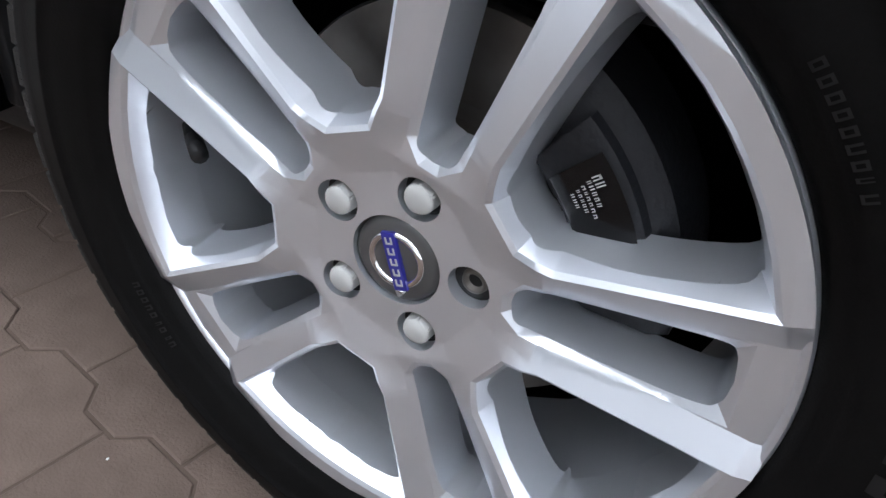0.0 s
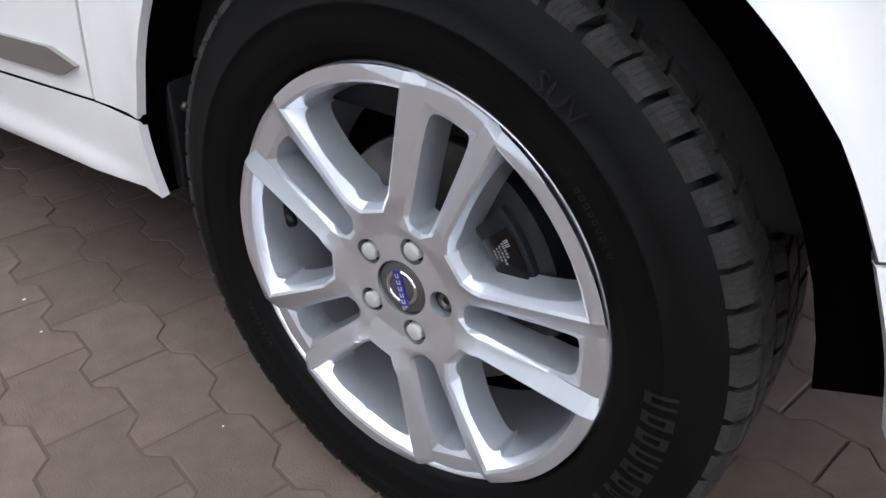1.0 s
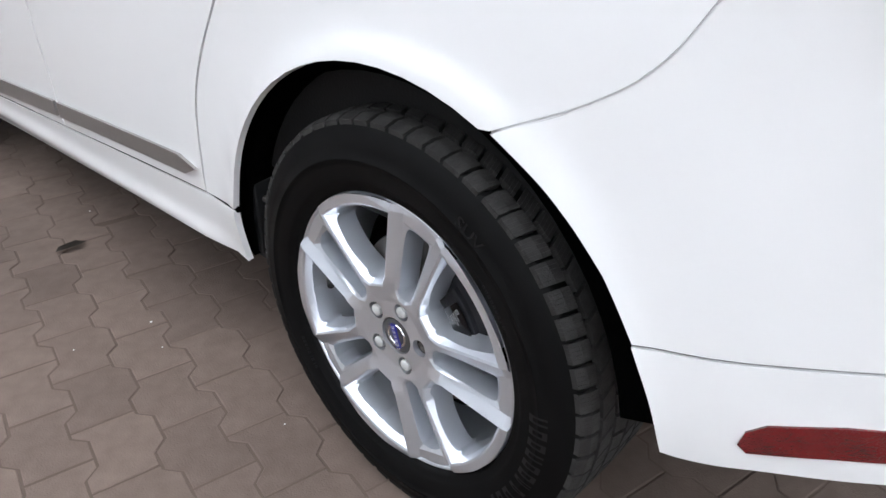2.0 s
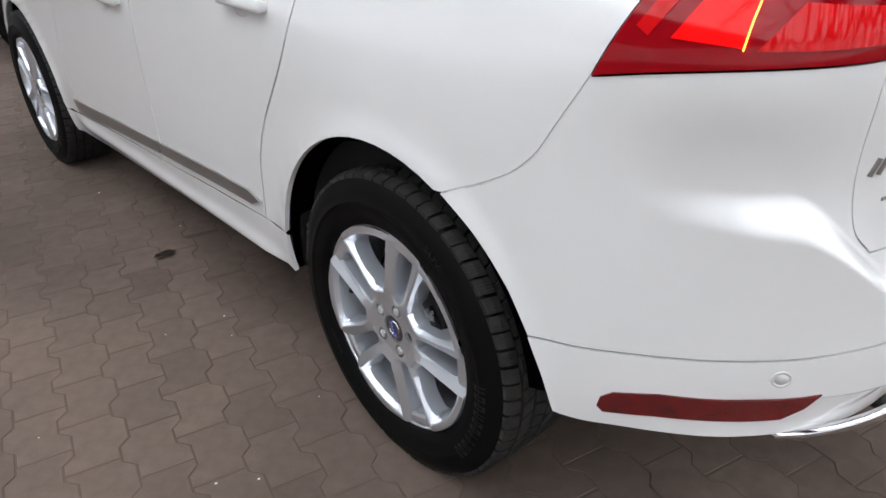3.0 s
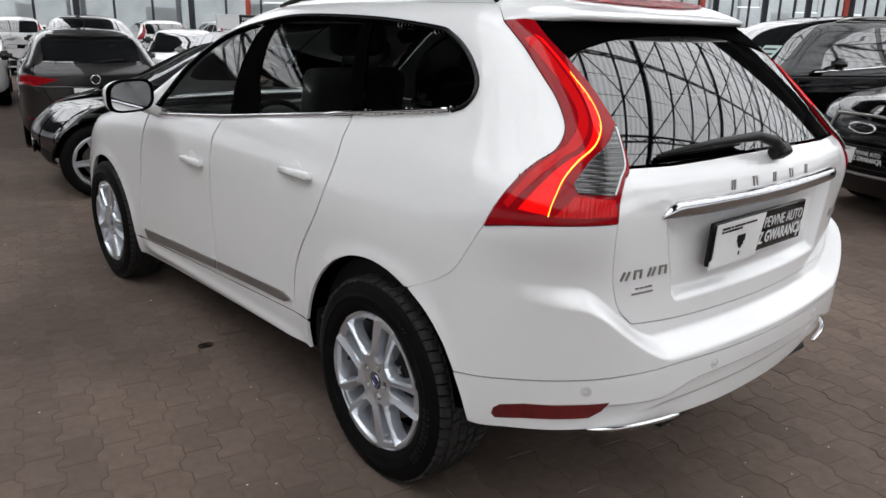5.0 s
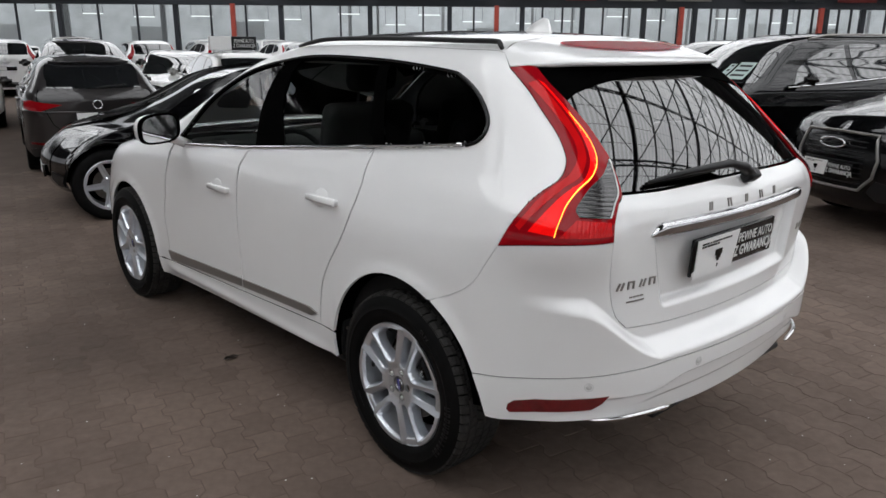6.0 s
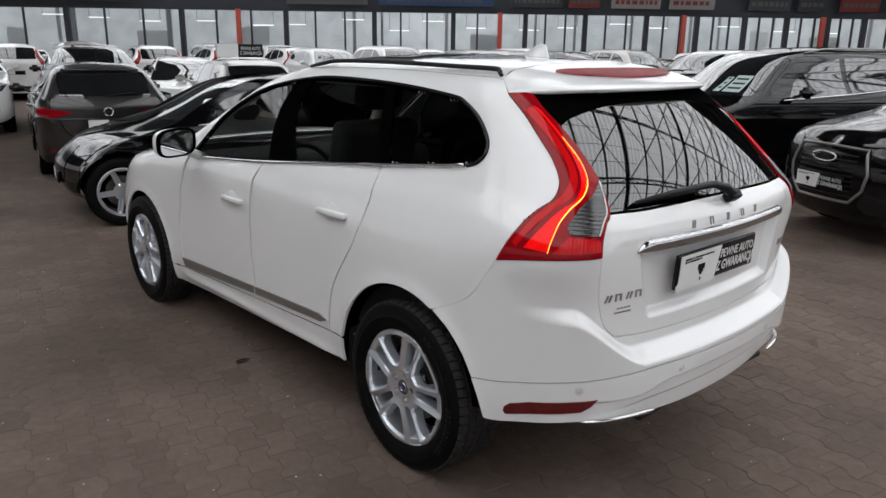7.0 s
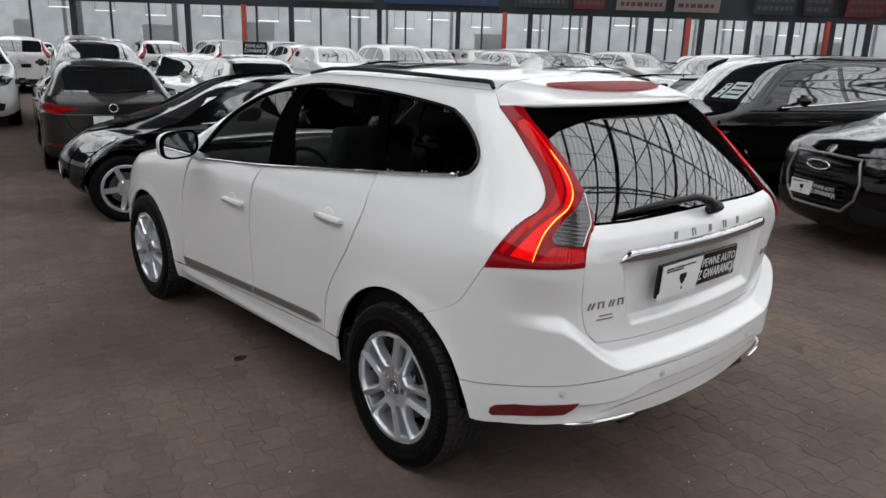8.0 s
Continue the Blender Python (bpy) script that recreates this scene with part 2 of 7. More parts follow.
class Shell:
    """A car's outer skin as one smooth surface. s runs from the middle of the tail (0) round the corner (1 to 2), along the side
    (2 to 5.4), round the front corner (to 6.4) to the middle of the nose (7.4); minus s is the other flank. z is the height."""

    def __init__(self, knots, bow=0.07, nose=0.12, side=0.05, extra=None, warp=None):
        k = np.array(knots, float)
        self.z0, self.z1, self.bow, self.nose, self.side, self.extra, self.warp = k[0, 0], k[-1, 0], bow, nose, side, extra, warp
        self.tab = [curve_table(k[:, 0], k[:, c], self.z0, self.z1) for c in range(1, 7)]
        self.zz = np.linspace(self.z0, self.z1, 3000)

    def row(self, z):
        return [np.interp(z, self.zz, t) for t in self.tab]

    def width(self, y, z, W):
        f = np.clip((y - 1.35) / 2.4, -1.5, 1.5)
        return W * (1 - self.side * np.abs(f) ** 3)

    def plain(self, s, z):
        s, z = np.asarray(s, float), np.asarray(z, float)
        sign, s = np.where(s < 0, 1.0, -1.0), np.abs(s)
        R, F, W, xa, yb, yf = self.row(z)
        x, y = np.zeros_like(s + z), np.zeros_like(s + z)
        ya = R + self.bow * (xa / 0.6) ** 2
        wb = self.width(yb, z, W)
        e = 1e-3
        sb = (self.width(yb + e, z, W) - wb) / e
        # rear, corner, side, front corner, front
        r = np.clip(s, 0, 1)
        x = r * xa
        y = R + self.bow * (x / 0.6) ** 2
        slope = 2 * self.bow * xa / 0.36
        # the meeting of the two tangents
        cx = (wb + sb * (ya - yb - slope * xa)) / (1 - sb * slope)
        cy = ya + slope * (cx - xa)
        t = np.clip(s - 1, 0, 1)
        c = s > 1
        x = np.where(c, (1 - t) ** 2 * xa + 2 * t * (1 - t) * cx + t * t * wb, x)
        y = np.where(c, (1 - t) ** 2 * ya + 2 * t * (1 - t) * cy + t * t * yb, y)
        t = np.clip((s - 2) / 3.4, 0, 1)
        c = s > 2
        ys = yb + (yf - yb) * t
        x, y = np.where(c, self.width(ys, z, W), x), np.where(c, ys, y)
        wf = self.width(yf, z, W)
        sf = (wf - self.width(yf - e, z, W)) / e
        xf = 0.62 * wf
        yn = F - self.nose * (xf / 0.6) ** 2
        slope = -2 * self.nose * xf / 0.36
        gx = (wf + sf * (yn - yf - slope * xf)) / (1 - sf * slope)
        gy = yn + slope * (gx - xf)
        t = np.clip(s - 5.4, 0, 1)
        c = s > 5.4
        x = np.where(c, (1 - t) ** 2 * wf + 2 * t * (1 - t) * gx + t * t * xf, x)
        y = np.where(c, (1 - t) ** 2 * yf + 2 * t * (1 - t) * gy + t * t * yn, y)
        t = np.clip(s - 6.4, 0, 1)
        c = s > 6.4
        x = np.where(c, xf * (1 - t), x)
        y = np.where(c, F - self.nose * (x / 0.6) ** 2, y)
        return np.stack([sign * x, y, z + 0 * x], -1)

    def raw_normal(self, fn, s, z):
        e = 0.004
        a = fn(s + e, z) - fn(s - e, z)
        zl, zh = np.maximum(z - e, self.z0), np.minimum(z + e, self.z1)
        b = fn(s, zh) - fn(s, zl)
        n = np.cross(b, a)
        return n / np.maximum(np.linalg.norm(n, axis=-1, keepdims=True), 1e-9)

    def at(self, s, z):
        s, z = np.asarray(s, float), np.asarray(z, float)
        p = self.plain(s, z)
        if self.extra:
            p = p + self.raw_normal(self.plain, s, z) * self.extra(s, z, p)[..., None]
        if self.warp:
            p = self.warp(p, s, z)
        return p

    def normal(self, s, z):
        return self.raw_normal(self.at, np.asarray(s, float), np.asarray(z, float))

    def s_of(self, y, z):
        """s of the place on the side that lies at y."""
        R, F, W, xa, yb, yf = self.row(z)
        if y >= yb:
            return float(2 + 3.4 * (y - yb) / (yf - yb)) if y <= yf else self.find(y, z, 5.4, 6.4)
        return self.find(y, z, 1, 2)

    def find(self, y, z, lo, hi):
        for _ in range(40):
            mid = (lo + hi) / 2
            lo, hi = (mid, hi) if self.plain(mid, z)[1] < y else (lo, mid)
        return (lo + hi) / 2


def spline(points, n=5):
    """Catmull-Rom through an open row of points."""
    p = [np.array(q, float) for q in points]
    if len(p) < 3:
        return p
    p = [2 * p[0] - p[1]] + p + [2 * p[-1] - p[-2]]
    out = []
    for a, b, c, d in zip(p, p[1:], p[2:], p[3:]):
        for i in range(n):
            t = i / n
            out.append(0.5 * (2 * b + (c - a) * t + (2 * a - 5 * b + 4 * c - d) * t * t + (3 * b - a - 3 * c + d) * t**3))
    return out + [p[-2]]


def outline(*runs):
    """A closed outline of smooth runs that meet at corners."""
    out = []
    for run in runs:
        for q in spline(run):
            if not out or np.abs(q - out[-1]).max() > 1e-6:
                out.append(q)
    if np.abs(out[0] - out[-1]).max() < 1e-6:
        out.pop()
    return out


def dense(poly, d):
    out = []
    for a, b in zip(poly, poly[1:] + poly[:1]):
        a, b = np.array(a, float), np.array(b, float)
        n = max(1, int(np.linalg.norm(b - a) / d))
        out += [a + (b - a) * i / n for i in range(n)]
    return out


def flank(shell, poly, d=0.03):
    """An outline in (y, z) on the side, as (s, z)."""
    return [(shell.s_of(y, z), z) for y, z in dense([tuple(p) for p in poly], d)]


def clip(poly, axis, v, keep):
    out = []
    for a, b in zip(poly, poly[1:] + poly[:1]):
        ia, ib = (a[axis] - v) * keep >= 0, (b[axis] - v) * keep >= 0
        if ia:
            out.append(a)
        if ia != ib:
            t = (v - a[axis]) / (b[axis] - a[axis])
            q = [a[0] + (b[0] - a[0]) * t, a[1] + (b[1] - a[1]) * t]
            q[axis] = v
            out.append(tuple(q))
    return out


def shell_mesh(name, shell, poly, ds=0.05, dz=0.03, off=0.0, thick=0.012, lift=None, sink=None):
    """The piece of the skin inside an (s, z) outline, with turned-in edges."""
    poly = [(float(a), float(b)) for a, b in poly]
    lo, hi = np.min(poly, 0), np.max(poly, 0)
    verts, index, faces = [], {}, []

    def vid(q):
        key = (round(q[0], 5), round(q[1], 5))
        if key not in index:
            index[key] = len(verts)
            verts.append(key)
        return index[key]

    ns, nz = max(1, math.ceil((hi[0] - lo[0]) / ds)), max(1, math.ceil((hi[1] - lo[1]) / dz))
    us, ws = np.linspace(lo[0], hi[0], ns + 1), np.linspace(lo[1], hi[1], nz + 1)
    for i in range(ns):
        strip = clip(clip(poly, 0, us[i], 1), 0, us[i + 1], -1)
        if len(strip) < 3:
            continue
        for j in range(nz):
            cell = clip(clip(strip, 1, ws[j], 1), 1, ws[j + 1], -1)
            ids = []
            for q in cell:
                k = vid(q)
                if k not in ids:
                    ids.append(k)
            if len(ids) >= 3:
                area = sum(verts[a][0] * verts[b][1] - verts[b][0] * verts[a][1] for a, b in zip(ids, ids[1:] + ids[:1]))
                if abs(area) > 1e-9:
                    faces.append(ids if area < 0 else ids[::-1])
    sz = np.array(verts)
    p, n = shell.at(sz[:, 0], sz[:, 1]), shell.normal(sz[:, 0], sz[:, 1])
    p = p + n * off
    if lift:
        p = p + n * lift(sz[:, 0], sz[:, 1])[:, None]

        def risen(s, z):
            return shell.at(s, z) + shell.normal(s, z) * (off + lift(s, z))[:, None]

        e = 0.0025
        shade = np.cross(risen(sz[:, 0] + e, sz[:, 1]) - risen(sz[:, 0] - e, sz[:, 1]), risen(sz[:, 0], sz[:, 1] + e) - risen(sz[:, 0], sz[:, 1] - e))
        shade = shade / np.maximum(np.linalg.norm(shade, axis=1, keepdims=True), 1e-12)
        shade = shade * np.where((shade * n).sum(1, keepdims=True) < 0, -1, 1)
    else:
        shade = n
    edges = {}
    for f in faces:
        for a, b in zip(f, f[1:] + f[:1]):
            edges[(a, b)] = edges.get((a, b), 0) + 1
    pts, norms = [tuple(q) for q in p], []
    for f in faces:
        norms += [tuple(shade[k]) for k in f]
    if thick:
        for a, b in [e for e in edges if (e[1], e[0]) not in edges]:
            k = len(pts)
            da, db = (n[a], n[b]) if sink is None else (np.array(sink), np.array(sink))
            pts += [tuple(p[a]), tuple(p[b]), tuple(p[b] - db * thick), tuple(p[a] - da * thick)]
            faces.append([k + 1, k, k + 3, k + 2])
            w = np.cross(p[b] - p[a], da)
            w = w / max(np.linalg.norm(w), 1e-9)
            norms += [tuple(w)] * 4
    me = bpy.data.meshes.new(name)
    me.from_pydata(pts, [], faces)
    me.shade_smooth()
    me.normals_split_custom_set(norms)
    return me


def panel(name, shell, poly, mat, parent, label="", **kw):
    ob = new(name, shell_mesh(name, shell, poly, **kw))
    ob.data.materials.append(mat)
    ob.parent = parent
    if label:
        ob["label"] = label
    return ob


def flip(poly):
    return [(-s, z) for s, z in poly]


def thing(name, m=None, label="", category="", group="", kind=""):
    ob = new(name)
    ob.empty_display_size = 0.1
    if m is not None:
        ob.matrix_basis = m
    return tagged(ob, label, category, group, kind)


# ---- floor ----
bm = bmesh.new()
bmesh.ops.create_grid(bm, x_segments=1, y_segments=1, size=400)
M["floor"] = material("paving", (0.100, 0.074, 0.060), 0.85, grain=0.25, scale=3, bump=0.3, bscale=60, spec=0.15)
bmesh.ops.translate(bm, verts=bm.verts, vec=(0, 0, 0.0024))
tagged(part("floor", bm, M["floor"]), "brown-grey interlocking concrete block paving", "floor", kind="structure")


# ---- the hall ----
HALL = pose(-2.652, -2.271, 0, 0, 0, -41)  # its y axis points at the far wall
WALL = 40.0


def hall_x(bearing):
    return WALL * math.tan(radians(bearing - 41))


POSTS = (1.2, 8.2, 15.36, 22.66, 29.87, 36.31, 42.18, 47.54, 51.9, 56.25, 59.72, 62.88, 65.55, 68.06, 70.2, 74.0)
TOP = 1.77 + WALL * math.tan(radians(2.48))

wall = thing("wall_far", HALL, "glazed hall wall with dark steel posts", "wall", kind="structure")
bm = bmesh.new()
for a in POSTS:
    box(bm, (hall_x(a) - 0.12, WALL, 0), (hall_x(a) + 0.12, WALL + 0.25, TOP))
part("posts", bm, M["steel"], wall, smooth=False)
bm = bmesh.new()
box(bm, (hall_x(-10), WALL - 0.1, TOP), (hall_x(80), WALL + 0.4, TOP + 0.7))
part("beam", bm, M["steel"], wall, smooth=False)
for a in (26.65, 45.6, 58.66, 67.52):
    bm = bmesh.new()
    box(bm, (hall_x(a) - 0.11, WALL - 0.40, 0), (hall_x(a) + 0.11, WALL - 0.18, TOP + 0.05))
    part("column", bm, M["red_steel"], wall, smooth=False)


# ---- wheels ----
def polar(r, a):
    return (r * math.cos(radians(a)), r * math.sin(radians(a)))


BIG_EDGE = [polar(0.2225, 36), polar(0.2225, 27), polar(0.2222, 20), polar(0.2190, 17.4), polar(0.2080, 16.3), polar(0.1600, 18.0), polar(0.1180, 22.6), polar(0.1035, 26.5), polar(0.1000, 31), polar(0.0990, 36)]
SMALL_EDGE = [polar(0.083, 0), polar(0.0845, 4.5), polar(0.089, 8.0), polar(0.100, 8.6), polar(0.150, 7.7), polar(0.198, 6.8), polar(0.211, 5.2), polar(0.214, 0)]
RIM_R = 0.2452


def line(p, q):
    """A line as (a, b, c): a u + b w + c is the distance to its left."""
    (x0, y0), (x1, y1) = p, q
    ln = math.hypot(x1 - x0, y1 - y0)
    a, b = -(y1 - y0) / ln, (x1 - x0) / ln
    return a, b, -(a * x0 + b * y0)


AXIS = (math.cos(radians(36)), math.sin(radians(36)))
PAIR = (1.0, 0.0, 0.0)
GAP = (AXIS[0], AXIS[1], 0.0)
# lines round the big opening and the small one, each positive outside it
BIG_LINES = [line(polar(0.118, 22.4), polar(0.229, 15.5)), line(polar(0.1035, 27.2), polar(0.118, 22.4)), (-AXIS[0], -AXIS[1], 0.0998)]
BIG_LINES += [(math.cos(radians(a)), math.sin(radians(a)), -0.2225) for a in (19, 25, 31, 36)]
BIG_LINES = [tuple(-v for v in q) if q[0] * AXIS[0] * 0.17 + q[1] * AXIS[1] * 0.17 + q[2] > 0 else q for q in BIG_LINES]
SMALL_LINES = [line(polar(0.094, 8.9), polar(0.198, 6.8)), line(polar(0.0835, 3.5), polar(0.094, 8.9)), (-1.0, 0.0, 0.083), (1.0, 0.0, -0.2135)]
SMALL_LINES = [tuple(-v for v in q) if q[0] * 0.15 + q[2] > 0 else q for q in SMALL_LINES]
BEVEL, WALLED, CHAMFER = 0.0085, 0.0050, 0.0050
HUB0, HUB1 = 0.062, 0.103


def on(q, u, w):
    return q[0] * u + q[1] * w + q[2]


def rim_height(u, w):
    """How far a place of the wheel's face lies along the axle: flat facets that meet in creases."""
    q = max(u, on(GAP, u, w))
    h = -0.1025 - 0.0120 * min(1, max(0, (q - HUB0) / (HUB1 - HUB0))) + 0.0010 * max(0, (u - HUB1) / 0.135)
    d = max(on(k, u, w) for k in BIG_LINES)
    h += 0.75 * max(0, BEVEL - d) + 1.7 * max(0, WALLED - d)
    h += 0.50 * min(0.020, max(0, max(on(k, u, w) for k in BIG_LINES[:3]) - BEVEL)) * min(1, max(0, (u - 0.075) / 0.03))
    h += 0.60 * max(0, CHAMFER - max(on(k, u, w) for k in SMALL_LINES))
    h += 0.30 * max(0, u * 0.985 + w * 0.17 - 0.2340)
    return h


def split(polys, q):
    """Cuts outlines along a line."""
    out = []
    for poly in polys:
        d = [on(q, *p) for p in poly]
        if max(d) < 1e-6 or min(d) > -1e-6:
            out.append(poly)
            continue
        for keep in (1, -1):
            piece = []
            for i, p in enumerate(poly):
                r, e0, e1 = poly[(i + 1) % len(poly)], d[i] * keep, d[(i + 1) % len(poly)] * keep
                if e0 >= 0:
                    piece.append(p)
                if (e0 > 0 and e1 < 0) or (e0 < 0 and e1 > 0):
                    t = e0 / (e0 - e1)
                    piece.append((p[0] + (r[0] - p[0]) * t, p[1] + (r[1] - p[1]) * t))
            if len(piece) > 2:
                out.append(piece)
    return out


def build_rim():
    """One cast wheel: ten spokes in five pairs, cut as flat facets with deep drafted sides."""
    arc = [polar(RIM_R, a) for a in np.linspace(0, 36, 13)]
    bolt = [(0.054 + 0.0152 * math.cos(radians(a)), 0.0152 * math.sin(radians(a))) for a in range(180, -1, -15)]
    small, big = dense_open(SMALL_EDGE, 0.004), dense_open(BIG_EDGE, 0.004)
    cap = [polar(0.0332, a) for a in np.linspace(36, 0, 7)]
    half = cap + bolt + small + arc + big
    polys = [half]
    for x in np.arange(0.012, 0.24, 0.012):
        polys = split(polys, (1.0, 0.0, -x))
    for x in np.arange(0.010, 0.15, 0.010):
        polys = split(polys, (0.0, 1.0, -x))
    diff = lambda p, q: tuple(i - j for i, j in zip(p, q))
    at = lambda p, c: (p[0], p[1], p[2] - c)
    cuts = [at(PAIR, HUB0), at(PAIR, HUB1), at(GAP, HUB0), at(GAP, HUB1), at(GAP, 0.05), at(GAP, 0.08), at(PAIR, 0.05), at(PAIR, 0.075), at(PAIR, 0.085), at(PAIR, 0.095), at(PAIR, 0.105), at(PAIR, 0.115), diff(PAIR, GAP), (0.985, 0.17, -0.2340)]
    for group, widths in ((BIG_LINES, (BEVEL, WALLED, BEVEL + 0.020)), (SMALL_LINES, (CHAMFER,))):
        cuts += [at(k, wide) for k in group for wide in widths] + [diff(p, q) for p, q in itertools.combinations(group, 2)]
    for q in cuts:
        polys = split(polys, q)
    verts, faces, norms = [], [], []

    def face(pts, ns):
        k = len(verts)
        verts.extend(pts)
        faces.append(list(range(k, k + len(pts))))
        norms.extend(ns)

    for poly in polys:
        clean = [p for i, p in enumerate(poly) if math.dist(p, poly[i - 1]) > 1e-6]
        area = sum(p[0] * q[1] - q[0] * p[1] for p, q in zip(clean, clean[1:] + clean[:1]))
        if len(clean) < 3 or abs(area) < 2e-8:
            continue
        clean = clean if area < 0 else clean[::-1]
        cu, cw = np.mean(clean, 0)
        e = 2e-5
        n = Vector((-1, (rim_height(cu + e, cw) - rim_height(cu - e, cw)) / (2 * e), (rim_height(cu, cw + e) - rim_height(cu, cw - e)) / (2 * e))).normalized()
        face([(rim_height(*p), *p) for p in clean], [tuple(n)] * len(clean))
    # gentle creases run soft, hard ones stay sharp
    near = {}
    for p, n in zip(verts, norms):
        near.setdefault((round(p[1], 4), round(p[2], 4)), []).append(Vector(n))
    soft = []
    for p, n in zip(verts, norms):
        n = Vector(n)
        soft.append(tuple(sum((k for k in near[(round(p[1], 4), round(p[2], 4))] if k.dot(n) > 0.93), Vector((0, 0, 0))).normalized()))
    norms[:] = soft
    # drafted sides of the openings and of the bolt holes
    for run, depth, draft in ((cap, 0.012, 0.0), (bolt, 0.013, 0.0), (small, 0.040, 0.0035), (big, 0.036, 0.0045)):
        mid = np.mean(run, 0)
        dirs = []
        for i in range(len(run)):
            p, q = np.array(run[max(0, i - 1)]), np.array(run[min(len(run) - 1, i + 1)])
            t = (q - p) / np.linalg.norm(q - p)
            nv = np.array((t[1], -t[0]))
            far = mid * (1.0, 0.0) if run is not big else np.array(AXIS) * 0.17
            dirs.append(nv if nv @ (far - run[i]) > 0 else -nv)
        for i in range(len(run) - 1):
            quad, ns = [], []
            for k in (i, i + 1):
                p, d = np.array(run[k]), dirs[k]
                x = rim_height(*p)
                b = p + d * draft
                b[1] = max(0.0, b[1])
                quad.append(((x, *p), (x + depth, *b)))
                ns.append(tuple(np.array((-draft / depth, *d)) / math.hypot(1, draft / depth)))
            pts = [quad[0][0], quad[1][0], quad[1][1], quad[0][1]]
            nn = [ns[0], ns[1], ns[1], ns[0]]
            g = (Vector(pts[1]) - Vector(pts[0])).cross(Vector(pts[2]) - Vector(pts[0]))
            if g.dot(Vector(nn[0])) < 0:
                pts, nn = pts[::-1], nn[::-1]
            face(pts, nn)
    base_v, base_f, base_n = np.array(verts), faces, np.array(norms)
    verts, faces, norms = [], [], []
    for k in range(5):
        for mirror in (1, -1):
            c, s = math.cos(radians(72 * k)), math.sin(radians(72 * k))
            turn = np.array(((1, 0, 0), (0, c, -s), (0, s, c))) @ np.diag((1, 1, mirror))
            base, nn = len(verts), base_n @ turn.T
            verts += [tuple(q) for q in base_v @ turn.T]
            for f in base_f:
                ids = f if mirror > 0 else f[::-1]
                faces.append([base + i for i in ids])
                norms += [tuple(nn[i]) for i in ids]
    me = bpy.data.meshes.new("wheel")
    me.from_pydata(verts, [], faces)
    me.shade_smooth()
    me.normals_split_custom_set(norms)
    return me


def build_barrel():
    bm = bmesh.new()
    lathe(bm, [(0.2385, -0.094), (0.2405, -0.1015), (0.2425, -0.1042), (0.2450, -0.1050), (0.2468, -0.1035), (0.2470, -0.098), (0.244, -0.090)], 120)
    lathe(bm, [(0.2408, -0.0960), (0.2335, -0.080), (0.2286, -0.070), (0.225, -0.050), (0.219, -0.030), (0.213, 0.000), (0.214, 0.100), (0.232, 0.105)], 96)
    lathe(bm, [(0.060, -0.03), (0.075, 0.02), (0.10, 0.06)], 48)
    return bm


def dense_open(run, d):
    out = []
    for a, b in zip(spline(run, 4), spline(run, 4)[1:]):
        n = max(1, int(np.linalg.norm(b - a) / d))
        out += [tuple(a + (b - a) * i / n) for i in range(n)]
    return out + [tuple(run[-1])]


TYRE_R = 0.3665


